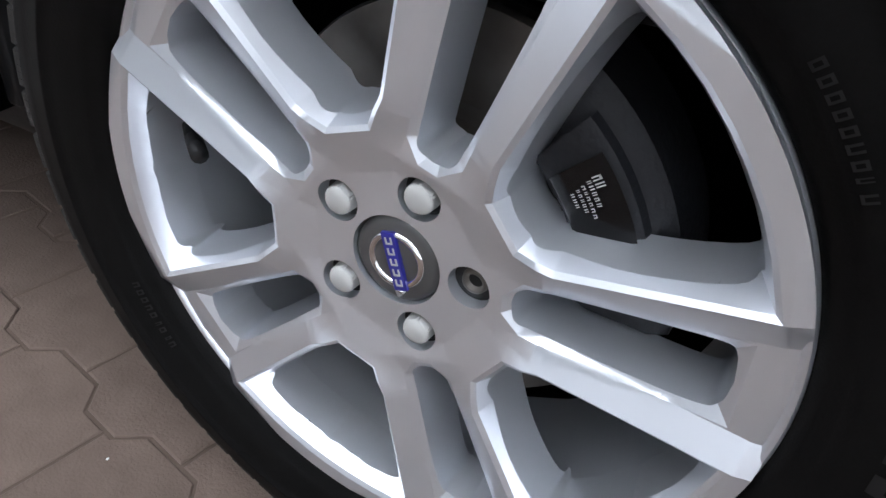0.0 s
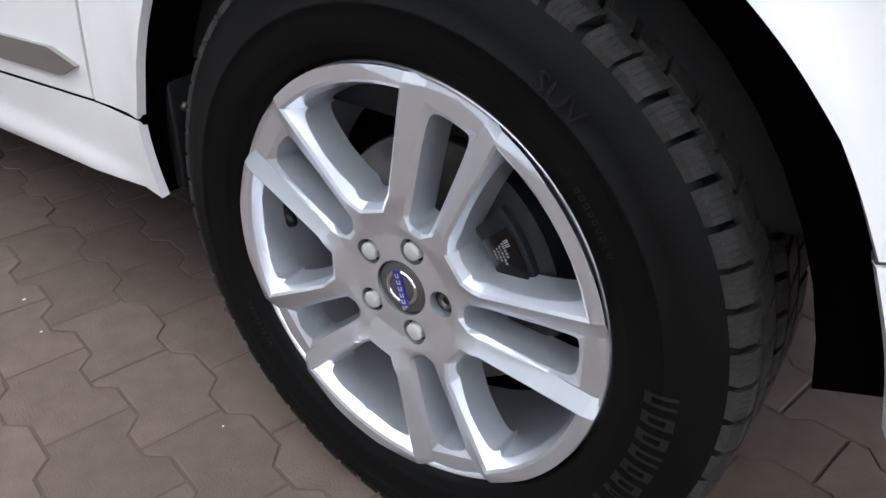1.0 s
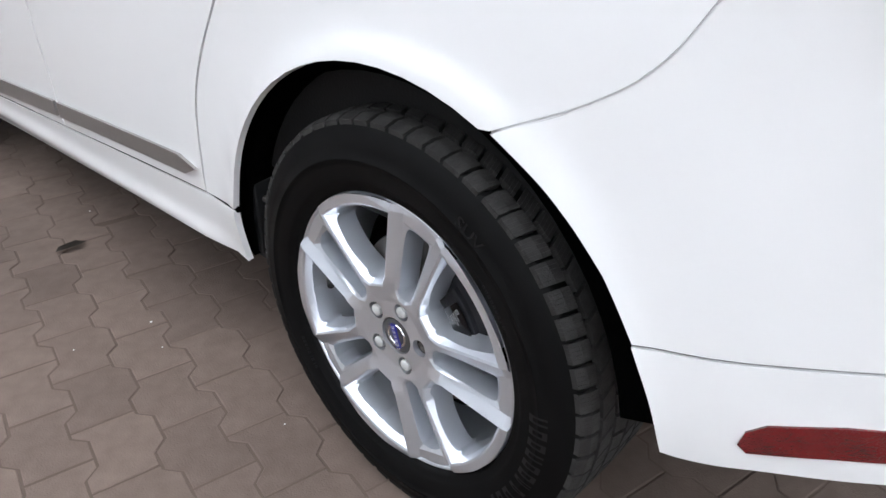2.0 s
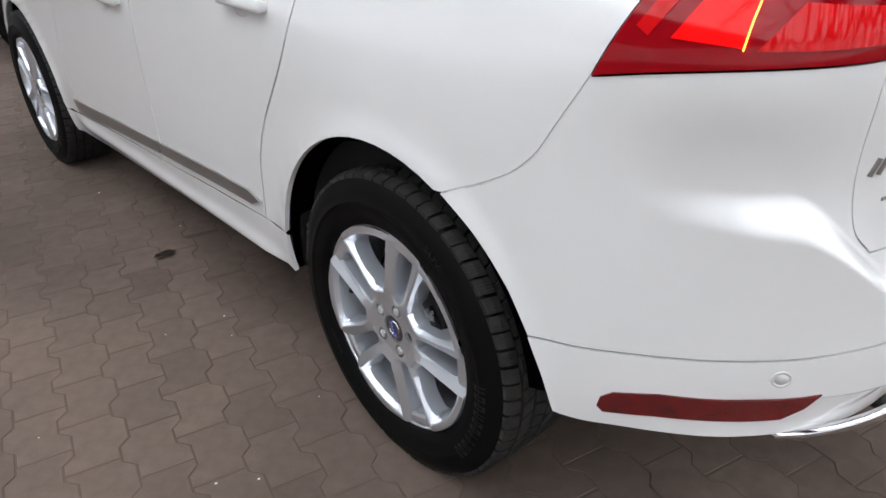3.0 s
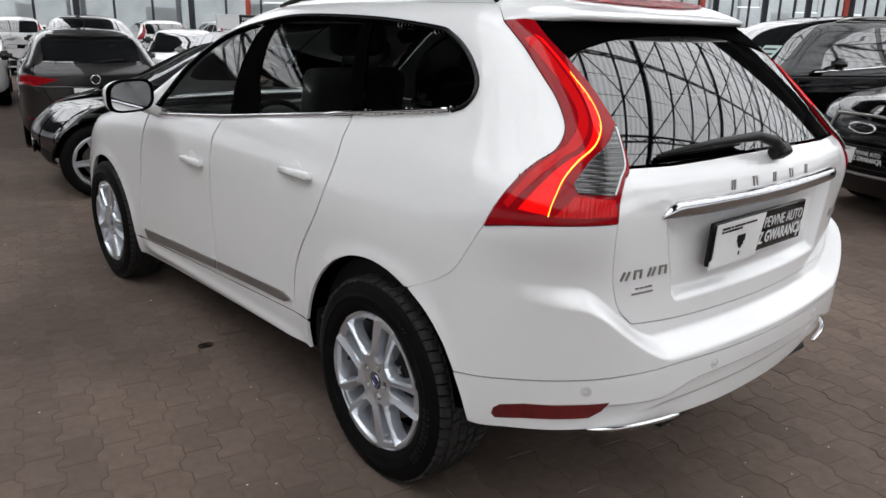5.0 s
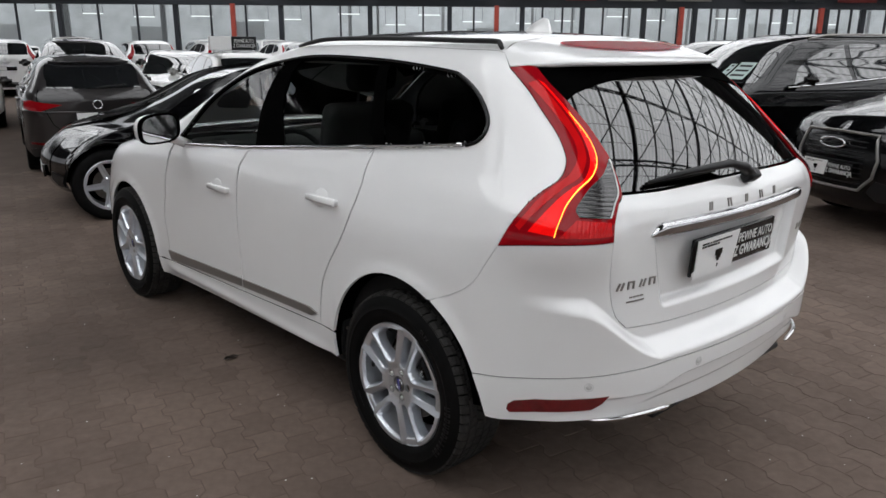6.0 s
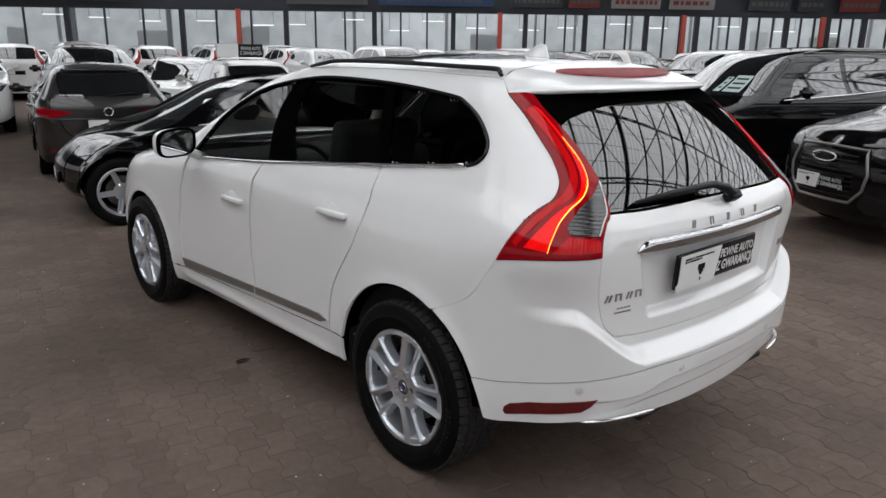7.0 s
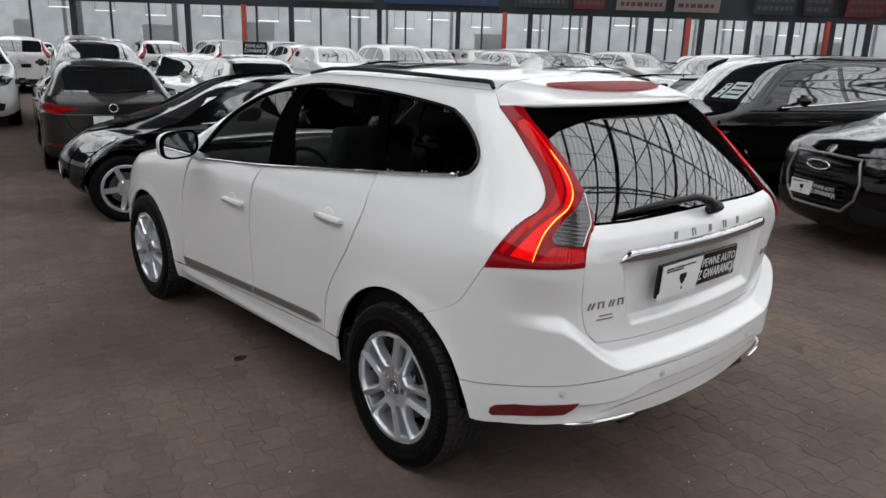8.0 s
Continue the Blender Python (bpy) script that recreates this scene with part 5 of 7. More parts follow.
# mud guards at the arches' ends, liners and underbody
for sg in (1, -1):
    for yc, zc, r in (R_ARCH, F_ARCH):
        bm = bmesh.new()
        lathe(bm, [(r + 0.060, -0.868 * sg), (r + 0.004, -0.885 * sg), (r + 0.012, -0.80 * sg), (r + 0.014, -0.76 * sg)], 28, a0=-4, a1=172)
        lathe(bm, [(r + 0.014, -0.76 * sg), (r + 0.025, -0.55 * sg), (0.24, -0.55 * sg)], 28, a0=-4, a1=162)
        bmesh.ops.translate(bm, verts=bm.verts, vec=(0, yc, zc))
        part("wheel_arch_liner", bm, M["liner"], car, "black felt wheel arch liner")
    bm = bmesh.new()
    box(bm, (-0.875, 0.402, 0.345), (-0.70, 0.422, 0.50), None, 0.004)
    for v in bm.verts:
        v.co.x *= sg
    part("mud_flap", bm, M["plastic"], car, "black plastic guard")
    for y, z in ((0.402, 0.462), (0.402, 0.338)):
        bm = bmesh.new()
        bmesh.ops.create_uvsphere(bm, u_segments=12, v_segments=8, radius=0.007, matrix=pose(-0.855 * sg, y - 0.001, z))
        part("screw", bm, M["alloy_in"], car, "steel screw")
bm = bmesh.new()
box(bm, (-0.50, -0.20, 0.32), (0.50, 3.40, 0.40), None, 0.03)
box(bm, (-0.80, 0.50, 0.24), (0.80, 2.26, 0.34), None, 0.03)
box(bm, (-0.50, -0.80, 0.43), (0.50, -0.20, 0.52), None, 0.03)
part("underbody", bm, M["plastic"], car, "black plastic underbody")
for x in (-0.30, 0.30):
    bm = bmesh.new()
    box(bm, (x - 0.17, -0.850, 0.405), (x + 0.17, -0.76, 0.432), None, 0.01)
    part("skid_trim", bm, M["plastic"], car, "dark lower bumper insert")

# inside
bm = bmesh.new()
box(bm, (-0.70, -0.60, 0.50), (0.70, 2.10, 0.56))
box(bm, (-0.70, -0.72, 0.56), (0.70, -0.20, 0.98), None, 0.05)
part("cabin_floor", bm, M["interior"], car, "dark cabin floor and boot cover")
for sg in (1, -1):
    for y0, y1 in ((-0.45, 0.50), (0.50, 1.26), (1.26, 2.05)):
        bm = bmesh.new()
        box(bm, (-0.835, y0, 0.52), (-0.79, y1, 1.06), None, 0.01)
        for v in bm.verts:
            v.co.x *= sg
        bmesh.ops.recalc_face_normals(bm, faces=bm.faces)
        part("door_lining", bm, M["interior"], car, "dark door lining")
    lin = [(1.72, 1.535), (2.2, 1.55), (5.4, 1.555), (7.4, 1.575), (7.4, 1.68), (0.0, 1.68), (0.0, 1.575)]
    panel("headlining", skin, [(s * sg, z) for s, z in lin], M["lining"], car, "grey headlining", ds=0.15, dz=0.02, off=-0.03, thick=0)


def build_seat(x, y, wide=0.50, bench=False):
    st = thing("seat", None, "black leather car seat", "")
    st.parent = car
    bm = bmesh.new()
    box(bm, (x - wide / 2, y - 0.02, 0.62), (x + wide / 2, y + 0.50, 0.80), None, 0.05)
    c = part("cushion", bm, M["interior"], st)
    bm = bmesh.new()
    box(bm, (-wide / 2, -0.08, 0.0), (wide / 2, 0.05, 0.60), pose(x, y, 0.78, 14, 0, 0), 0.05)
    part("backrest", bm, M["interior"], st)
    for dx in ((0,) if not bench else (-0.42, 0, 0.42)):
        bm = bmesh.new()
        box(bm, (-0.135, -0.055, 0.0), (0.135, 0.045, 0.20), pose(x + dx, y - 0.15, 1.41 if not bench else 1.37, 8, 0, 0), 0.045)
        for k in (-0.06, 0.06):
            tube(bm, [(x + dx + k, y - 0.15, 1.44), (x + dx + k, y - 0.13, 1.34)], 0.006, 6)
        part("headrest", bm, M["interior"], st)
    return st


build_seat(-0.37, 1.02)
build_seat(0.37, 1.02)
build_seat(0.0, 0.12, 1.26, True)
bm = bmesh.new()
box(bm, (-0.74, 1.72, 0.78), (0.74, 2.30, 1.08), None, 0.07)
box(bm, (-0.12, 0.95, 0.56), (0.12, 1.80, 0.84), None, 0.04)
part("dashboard", bm, M["interior"], car, "black dashboard and console")
bm = bmesh.new()
ring = [(0.185 * math.cos(a), 0.185 * math.sin(a), 0) for a in np.linspace(0, 2 * math.pi, 33)]
tube(bm, ring, 0.015, 8)
for a in (-90, 10, 170):
    tube(bm, [(0, 0, -0.02), (0.18 * math.cos(radians(a)), 0.18 * math.sin(radians(a)), 0)], 0.016, 6)
bmesh.ops.create_uvsphere(bm, u_segments=16, v_segments=8, radius=0.07, matrix=Matrix.Diagonal((1, 0.8, 0.4, 1)))
bmesh.ops.transform(bm, matrix=pose(-0.37, 1.56, 0.98, 68, 0, 0), verts=bm.verts)
part("steering_wheel", bm, M["interior"], car, "black steering wheel")

# tailgate fittings
tail_trees = [BVHTree.FromPolygons([tuple(v.co) for v in ob.data.vertices], [tuple(f.vertices) for f in ob.data.polygons]) for ob in gates]


def on_tail(x, z):
    """The y of the tailgate's outer face."""
    hits = [tree.ray_cast(Vector((x if abs(x) > 0.002 else 0.002, -3, z)), Vector((0, 1, 0)))[0] for tree in tail_trees]
    return min([h.y for h in hits if h] + [-0.75])


bm = bmesh.new()
rows = []
for x in np.linspace(-0.535, 0.535, 45):
    y = -0.868 + 0.055 * (x / 0.6) ** 2
    e = 0.12 + 0.88 * min(1.0, (0.535 - abs(x)) / 0.05) ** 0.7
    rows.append([bm.verts.new((x, y + dy * e, 1.042 + dz * e + 0.017 * (e - 1))) for dy, dz in ((0.010, 0.025), (-0.006, 0.024), (-0.013, 0.019), (-0.017, 0.010), (-0.0175, 0.0), (-0.0155, -0.011), (-0.010, -0.019), (0.0, -0.023), (0.02, -0.021))])
for a, b in zip(rows, rows[1:]):
    for k in range(8):
        bm.faces.new((a[k], b[k], b[k + 1], a[k + 1]))
bm.faces.new(rows[0])
bm.faces.new(rows[-1][::-1])
bmesh.ops.recalc_face_normals(bm, faces=bm.faces)
sharpen(part("chrome_bar", bm, M["bright"], car, "chrome bar over the plate"), 50).location.z = 0.025


def badge(name, x, z, wide, high, strokes, mat, thick=0.004):
    """A thin raised shape of slanted strokes, given in shares of its width and height."""
    bm = bmesh.new()
    for u0, v0, u1, v1 in strokes:
        p, q = np.array((x + u0 * wide, z + v0 * high)), np.array((x + u1 * wide, z + v1 * high))
        along = (q - p) / np.linalg.norm(q - p)
        side = np.array((-along[1], along[0])) * 0.0026
        ring = [p - along * 0.0018 + side, p - along * 0.0018 - side, q + along * 0.0018 - side, q + along * 0.0018 + side]
        low = [bm.verts.new((c[0], on_tail(*c) + 0.002, c[1])) for c in ring]
        top = [bm.verts.new((c[0], on_tail(*c) - thick, c[1])) for c in ring]
        bm.faces.new(top)
        for k in range(4):
            bm.faces.new((low[k], low[(k + 1) % 4], top[(k + 1) % 4], top[k]))
    bmesh.ops.recalc_face_normals(bm, faces=bm.faces)
    return part(name, bm, mat, car, "chrome badge shape" if thick > 0.003 else "small grey badge shape", smooth=False)


# maker's and model marks as plain open shapes
bars_lean = [(-0.42, -0.5, -0.14, 0.5), (0.14, -0.5, 0.42, 0.5)]
block_open = [(-0.4, -0.5, -0.4, 0.5), (-0.4, 0.5, 0.4, 0.5), (0.4, 0.5, 0.4, -0.5)]
for i in range(5):
    badge("maker_badge", -0.230 + 0.115 * i, 1.112, 0.022, 0.024, block_open if i % 2 else bars_lean, M["satin"])
for i in range(4):
    badge("model_badge", -0.645 + 0.043 * i + (0.008 if i > 1 else 0), 0.903, 0.028, 0.022, block_open if i % 2 else bars_lean, M["satin"])
badge("badge_line", -0.575, 0.846, 0.072, 0.01, [(-0.5, 0, 0.5, 0)], M["satin"], 0.002)
for i in range(4):
    badge("trim_badge", -0.596 + 0.016 * i, 0.861, 0.008, 0.008, [(-0.5, 0, 0.5, 0)], M["satin"], 0.002)
for i in range(2):
    badge("engine_badge", 0.576 + 0.045 * i, 0.910, 0.028, 0.022, bars_lean, M["satin"])

# number plate holder with a dealer's plate
def text(name, body, size, m, mat, parent, squeeze=1.0, bold=0.0):
    """Raised letters in the built-in font, as a mesh."""
    cu = bpy.data.curves.new(name, "FONT")
    cu.body, cu.size, cu.align_x, cu.align_y, cu.extrude, cu.offset = body, size, "CENTER", "CENTER", 0.0006, bold
    cu.resolution_u = 2
    tmp = bpy.data.objects.new(name, cu)
    scene.collection.objects.link(tmp)
    bpy.context.view_layer.update()
    me = bpy.data.meshes.new_from_object(tmp)
    bpy.data.objects.remove(tmp)
    me.transform(m @ Matrix.Rotation(radians(90), 4, "X") @ Matrix.Diagonal((squeeze, 1, 1, 1)))
    me.materials.clear()
    me.materials.append(mat)
    ob = new(name, me)
    ob.parent = parent
    return ob


def dealer_plate(parent, m):
    """A black plate with the dealer's slogan and a white label."""
    bm = bmesh.new()
    box(bm, (-0.285, -0.006, -0.066), (0.285, 0.010, 0.066), m, 0.005)
    plate = part("plate_holder", bm, M["gloss"], parent, "black plate with white slogan and a white label")
    bm = bmesh.new()
    v = [(-0.282, -0.072), (-0.020, -0.072), (0.010, 0.060), (-0.270, 0.060), (-0.270, -0.044), (-0.282, -0.050)]
    front, back = ([bm.verts.new(m @ Vector((x, d, z))) for x, z in v] for d in (-0.0095, -0.004))
    bm.faces.new(front)
    for i in range(6):
        bm.faces.new((front[i], back[i], back[i - 5], front[i - 5]))
    bmesh.ops.recalc_face_normals(bm, faces=bm.faces)
    part("plate_label", bm, M["label_white"], plate, "white paper label with a dark emblem", smooth=False)
    bm = bmesh.new()
    rd = random.Random(2)
    for z, n in ((0.044, 12), (0.034, 7)):
        for i in range(n):
            box(bm, (-0.245 + 0.017 * i, -0.0116, z - 0.003), (-0.245 + 0.017 * i + rd.uniform(0.008, 0.014), -0.010, z + 0.003), m)
    for x0, x1, z0, z1 in ((-0.150, -0.104, -0.010, 0.012), (-0.142, -0.112, -0.022, -0.010), (-0.134, -0.120, -0.030, -0.022), (-0.130, -0.124, -0.052, -0.040)):
        box(bm, (x0, -0.0116, z0), (x1, -0.010, z1), m)
    tagged(part("plate_print", bm, M["gloss"], plate, "dark print and plain emblem shape", smooth=False), kind="stuff")
    text("slogan", "PEWNE AUTO", 0.050, m @ Matrix.Translation((0.142, -0.0075, 0.022)), M["label_white"], plate, 0.80)
    text("slogan", "Z GWARANCJĄ", 0.054, m @ Matrix.Translation((0.142, -0.0075, -0.026)), M["label_white"], plate, 0.78, 0.0008)
    return plate


dealer_plate(car, pose(-0.05, -0.858, 0.948, 3, 0, 0))
# wiper
bm = bmesh.new()
wp = [Vector(v.tolist()) for v in (skin.at(-0.06, 1.144), skin.at(0.14, 1.185), skin.at(0.50, 1.185), skin.at(0.82, 1.176))]
nv = Vector(skin.normal(0.3, 1.2).tolist())
tube(bm, [wp[0] + nv * 0.03, wp[0].lerp(wp[1], 0.5) + nv * 0.052, wp[1] + nv * 0.048, wp[2] + nv * 0.038, wp[3] + nv * 0.022], [0.020, 0.019, 0.014, 0.011, 0.006], 8)
box(bm, (-0.035, -0.02, 0), (0.035, 0.02, 0.05), Matrix.Translation(wp[0]) @ nv.to_track_quat("Z", "Y").to_matrix().to_4x4(), 0.012)
wiper = part("wiper", bm, M["plastic"], car, "black rear wiper arm")
bm = bmesh.new()
tube(bm, [wp[1].lerp(wp[2], 0.25) + nv * 0.012, wp[3] + nv * 0.008], 0.007, 6)
part("blade", bm, M["rubber"], wiper)
# aerial fin
bm = bmesh.new()
base, prof = [], [(-0.02, 0.0), (0.03, 0.034), (0.065, 0.058), (0.10, 0.072), (0.125, 0.064), (0.143, 0.0)]
for k, (u, h) in enumerate(prof):
    base.append([bm.verts.new((sgn * 0.030 * (1 - h / 0.075) * (0.5 if k in (0, 5) else 1), 0.215 - u, 1.668 + h)) for sgn in (-1, 1)])
for a, b in zip(base, base[1:]):
    bm.faces.new((a[0], a[1], b[1], b[0]))
bm.faces.new([r[0] for r in base])
bm.faces.new([r[1] for r in base][::-1])
bmesh.ops.recalc_face_normals(bm, faces=bm.faces)
part("aerial_fin", bm, M["white"], car, "white shark-fin aerial")

# wheels
WHEEL_X = 0.793
first = build_wheel(car, 34)
first.location = (-WHEEL_X, 0, 0.3595)
build_brake(car, -WHEEL_X, 0, 0.3595)
for x, y, turn, rz in ((-WHEEL_X - 0.022, 2.774, 40, 0), (WHEEL_X, 0, 100, 180), (WHEEL_X + 0.022, 2.774, 10, 180)):
    w = copy_thing(first, pose(x, y, 0.3595, 0, 0, rz) @ Matrix.Rotation(radians(turn), 4, "X"))

# ---- the other cars ----
def style_knots(length, height, shoulder, width, fast=0.0, low_nose=0.0, trim=0.0, cab=0.0):
    """The white car's profile drawn to another length, height and width; fast leans the rear window, low_nose drops the bonnet, cab stands the windscreen up."""
    out = []
    for z, r, f, w, xa, yb, yf in KNOTS:
        k = z / 1.03 * shoulder if z <= 1.03 else shoulder + (z - 1.03) / (1.68 - 1.03) * (height - shoulder)
        up = max(0.0, z - 1.03)
        ky = length / 4.55
        nose = low_nose * max(0.0, min(1.0, (z - 0.6) / 0.43)) if z <= 1.03 else 0.0
        out.append((k, (r + fast * up) * ky, (f - nose - trim + cab * up) * ky, w * width / 0.905, xa * width / 0.905, (yb + fast * up * 0.8) * ky, (yf + cab * up) * ky))
    return out


class Maker:
    """Builds one kind of plain parked car from a profile; heights are given as on the white car."""

    def __init__(self, length, height, shoulder, width, base, wheel_r=0.33, fast=0.0, low_nose=0.0, trim=0.0, cab=0.0):
        self.height, self.shoulder, self.base, self.r, self.k = height, shoulder, base, wheel_r, length / 4.55
        self.half = width

        def bulge(s, z, p):
            out = 0 * z
            for yc in (0.0, base):
                d = np.hypot(p[..., 1] - yc, p[..., 2] - wheel_r)
                out = out + 0.014 * np.exp(-(((d - wheel_r - 0.06) / 0.05) ** 2)) * (np.abs(s) > 1.5) * (np.abs(s) < 6)
            return out + 0.010 * np.exp(-(((z - shoulder * 0.86) / 0.03) ** 2)) * (np.abs(s) > 1.2)

        self.shell = Shell(style_knots(length, height, shoulder, width, fast, low_nose, trim, cab), bow=0.06, extra=bulge)

    def z(self, v):
        return v / 1.03 * self.shoulder if v <= 1.03 else self.shoulder + (v - 1.03) / 0.65 * (self.height - self.shoulder)

    def run(self, pts):
        return [(s, self.z(v)) for s, v in pts]

    def side(self, pts):
        return [(self.shell.s_of(y * self.k, self.z(v)), self.z(v)) for y, v in pts]

    def build(self, name, paint, label, rear="hatch", lamps="low", detail=False):
        car_ob = thing(name, None, label, "car")
        sh, zf = self.shell, self.z
        r = self.r + 0.045
        lo = 0.24

        def notch(yc):
            out = []
            for i in range(13):
                a = radians(180 - 15 * i)
                out.append((yc + r * math.cos(a), max(lo, self.r + r * math.sin(a))))
            return [(sh.s_of(y, z), z) for y, z in out]

        def pair(nm, poly, mat, lab="", **kw):
            for sg in (1, -1):
                panel(nm, sh, poly if sg > 0 else flip(poly), mat, car_ob, lab, **kw)

        low = [(0.0, lo), (1.0, lo), (1.7, lo)] + notch(0.0) + notch(self.base) + [(6.2, lo), (7.4, lo)]
        belt = self.run([(7.4, 1.10), (6.4, 1.10), (5.75, 1.10), (5.45, 1.085)]) + self.side([(2.04, 1.08), (1.2, 1.135), (0.26, 1.215), (-0.20, 1.27)]) + self.run([(1.7, 1.22), (1.2, 1.17), (0.7, 1.16), (0.0, 1.165)])
        pair("body", low + belt, paint, ds=0.10, dz=0.045, thick=0)
        top = self.run([(0.0, 1.166), (0.7, 1.161), (1.2, 1.171), (1.7, 1.221)]) + self.side([(-0.20, 1.271), (0.26, 1.216), (1.2, 1.136), (2.04, 1.081)]) + self.run([(5.45, 1.086), (5.75, 1.10), (6.4, 1.101), (7.4, 1.101), (7.4, 1.68), (0.0, 1.68)])
        pair("cabin", top, paint, ds=0.12, dz=0.022, thick=0)
        g = M["car_glass"]
        kw = dict(ds=0.14, dz=0.05, off=0.004, thick=0.004)
        pair("windscreen", self.run([(5.79, 1.125), (5.80, 1.57), (6.5, 1.585), (7.4, 1.585), (7.4, 1.115)]), g, "dark windscreen", **kw)
        pair("side_window", self.side([(1.15, 1.15), (1.96, 1.095), (1.85, 1.275), (1.69, 1.39), (1.44, 1.49), (1.16, 1.545)]), g, "dark side window", **kw)
        pair("side_window", self.side([(0.29, 1.23), (1.09, 1.16), (1.09, 1.545), (0.85, 1.555), (0.42, 1.545)]), g, "dark side window", **kw)
        if rear != "coupe":
            pair("side_window", self.side([(-0.20, 1.285), (0.22, 1.24), (0.36, 1.54), (0.02, 1.51), (-0.16, 1.44), (-0.25, 1.36)]), g, "dark side window", **kw)
        pair("rear_window", self.run([(0.0, 1.19), (0.6, 1.19), (0.95, 1.20), (0.97, 1.30), (1.15, 1.43), (1.25, 1.53), (0.6, 1.55), (0.0, 1.555)]), g, "dark rear window", **kw)
        fine = dict(ds=0.06, dz=0.02, off=0.005, thick=0.006)
        if lamps == "tall":
            pair("tail_lamp", self.run([(1.12, 1.02), (1.70, 1.0), (1.55, 1.16), (1.36, 1.25), (1.40, 1.38), (1.58, 1.50), (1.42, 1.53), (1.15, 1.42), (1.0, 1.28), (1.02, 1.15)]), M["lamp_dark"], "red tail lamp", **fine)
        else:
            pair("tail_lamp", self.run([(0.66, 0.968), (1.14, 0.885), (1.70, 0.92), (1.78, 1.02), (1.34, 1.035)]), M["lamp_dark"], "red tail lamp", **fine)
        pair("headlamp", self.run([(6.05, 0.79), (5.82, 0.90), (6.2, 0.945), (6.62, 0.88), (6.66, 0.79), (6.4, 0.75)]), M["headlamp"], "clear headlamp", **fine)
        pair("grille", self.run([(6.70, 0.50), (6.62, 0.64), (6.70, 0.84), (7.4, 0.85), (7.4, 0.42), (6.86, 0.42)]), M["gloss"], "black grille", **fine)
        pair("air_intake", self.run([(6.25, 0.34), (6.2, 0.46), (6.62, 0.50), (6.74, 0.40), (6.6, 0.33)]), M["plastic"], "black air intake", **fine)
        pair("rear_skirt", self.run([(0.0, 0.28), (1.1, 0.28), (1.2, 0.36), (0.9, 0.42), (0.0, 0.43)]), M["plastic"], "black rear skirt", **fine)
        for sg in (1, -1):
            bm = bmesh.new()
            q = np.array(self.side([(-0.18, 1.272), (0.26, 1.222), (0.8, 1.17), (1.2, 1.138), (1.6, 1.11), (2.02, 1.083)]))
            tube(bm, [tuple(v) for v in sh.at(q[:, 0] * sg, q[:, 1]) + sh.normal(q[:, 0] * sg, q[:, 1]) * 0.004], 0.009, 6)
            part("belt_trim", bm, M["chrome"], car_ob)
            ym, zm = 1.86 * self.k, zf(1.13)
            xm = self.half * 1.04
            bm = bmesh.new()
            bmesh.ops.create_cube(bm, size=1)
            bmesh.ops.bevel(bm, geom=bm.edges[:], offset=0.28, segments=3, affect="EDGES")
            bmesh.ops.transform(bm, matrix=pose(-(xm + 0.09) * sg, ym, zm + 0.05) @ Matrix.Diagonal((0.20, 0.12, 0.13, 1)), verts=bm.verts)
            tube(bm, [(-(xm - 0.14) * sg, ym + 0.03, zm - 0.03), (-(xm + 0.03) * sg, ym, zm + 0.03)], 0.02, 6)
            part("wing_mirror", bm, paint, car_ob, "wing mirror")
            for y, v in ((1.45, 0.93), (0.47, 0.99)):
                bm = bmesh.new()
                s = sh.s_of(y * self.k, zf(v))
                p = sh.at(s * sg, zf(v))
                box(bm, (p[0] - 0.03, p[1] - 0.10, p[2] - 0.013), (p[0] + 0.03, p[1] + 0.10, p[2] + 0.013), None, 0.008)
                part("door_handle", bm, paint, car_ob)
        for nm, s, z, nrm in (("rear_plate", 0.0, 0.80, -1), ("front_plate", 7.4, 0.48, 1))[: 1 if detail else 2]:
            p = sh.at(s, zf(z))
            bm = bmesh.new()
            box(bm, (-0.26, p[1] - 0.012, p[2] - 0.057), (0.26, p[1] + 0.012, p[2] + 0.057), None, 0.004)
            ob = part(nm, bm, M["gloss"], car_ob, "black dealer plate")
            bm = bmesh.new()
            yo = p[1] + nrm * 0.0135
            x0 = -0.25 if nrm < 0 else 0.01
            box(bm, (x0, yo - 0.001, p[2] - 0.050), (x0 + 0.24, yo + 0.001, p[2] + 0.050))
            part("plate_label", bm, M["label_white"], ob, "white label", smooth=False)
        bm = bmesh.new()
        box(bm, (-self.half * 0.8, -0.6, 0.17), (self.half * 0.8, self.base + 0.30, 0.32), None, 0.04)
        part("underbody", bm, M["liner"], car_ob)
        for sg in (1, -1):
            for yc in (0.0, self.base):
                w = copy_wheel(car_ob, self.r)
                w.matrix_basis = pose(-sg * (self.half - 0.125), yc, self.r, 0, 0, 0 if sg > 0 else 180) @ Matrix.Rotation(radians(17 * yc + 20), 4, "X") @ Matrix.Diagonal((1, self.r / 0.33, self.r / 0.33, 1))
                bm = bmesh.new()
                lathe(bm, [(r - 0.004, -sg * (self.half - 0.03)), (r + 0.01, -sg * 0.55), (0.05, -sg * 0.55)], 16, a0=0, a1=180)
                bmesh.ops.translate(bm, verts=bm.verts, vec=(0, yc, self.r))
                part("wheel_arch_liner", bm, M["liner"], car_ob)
        return car_ob


PLAIN = {}


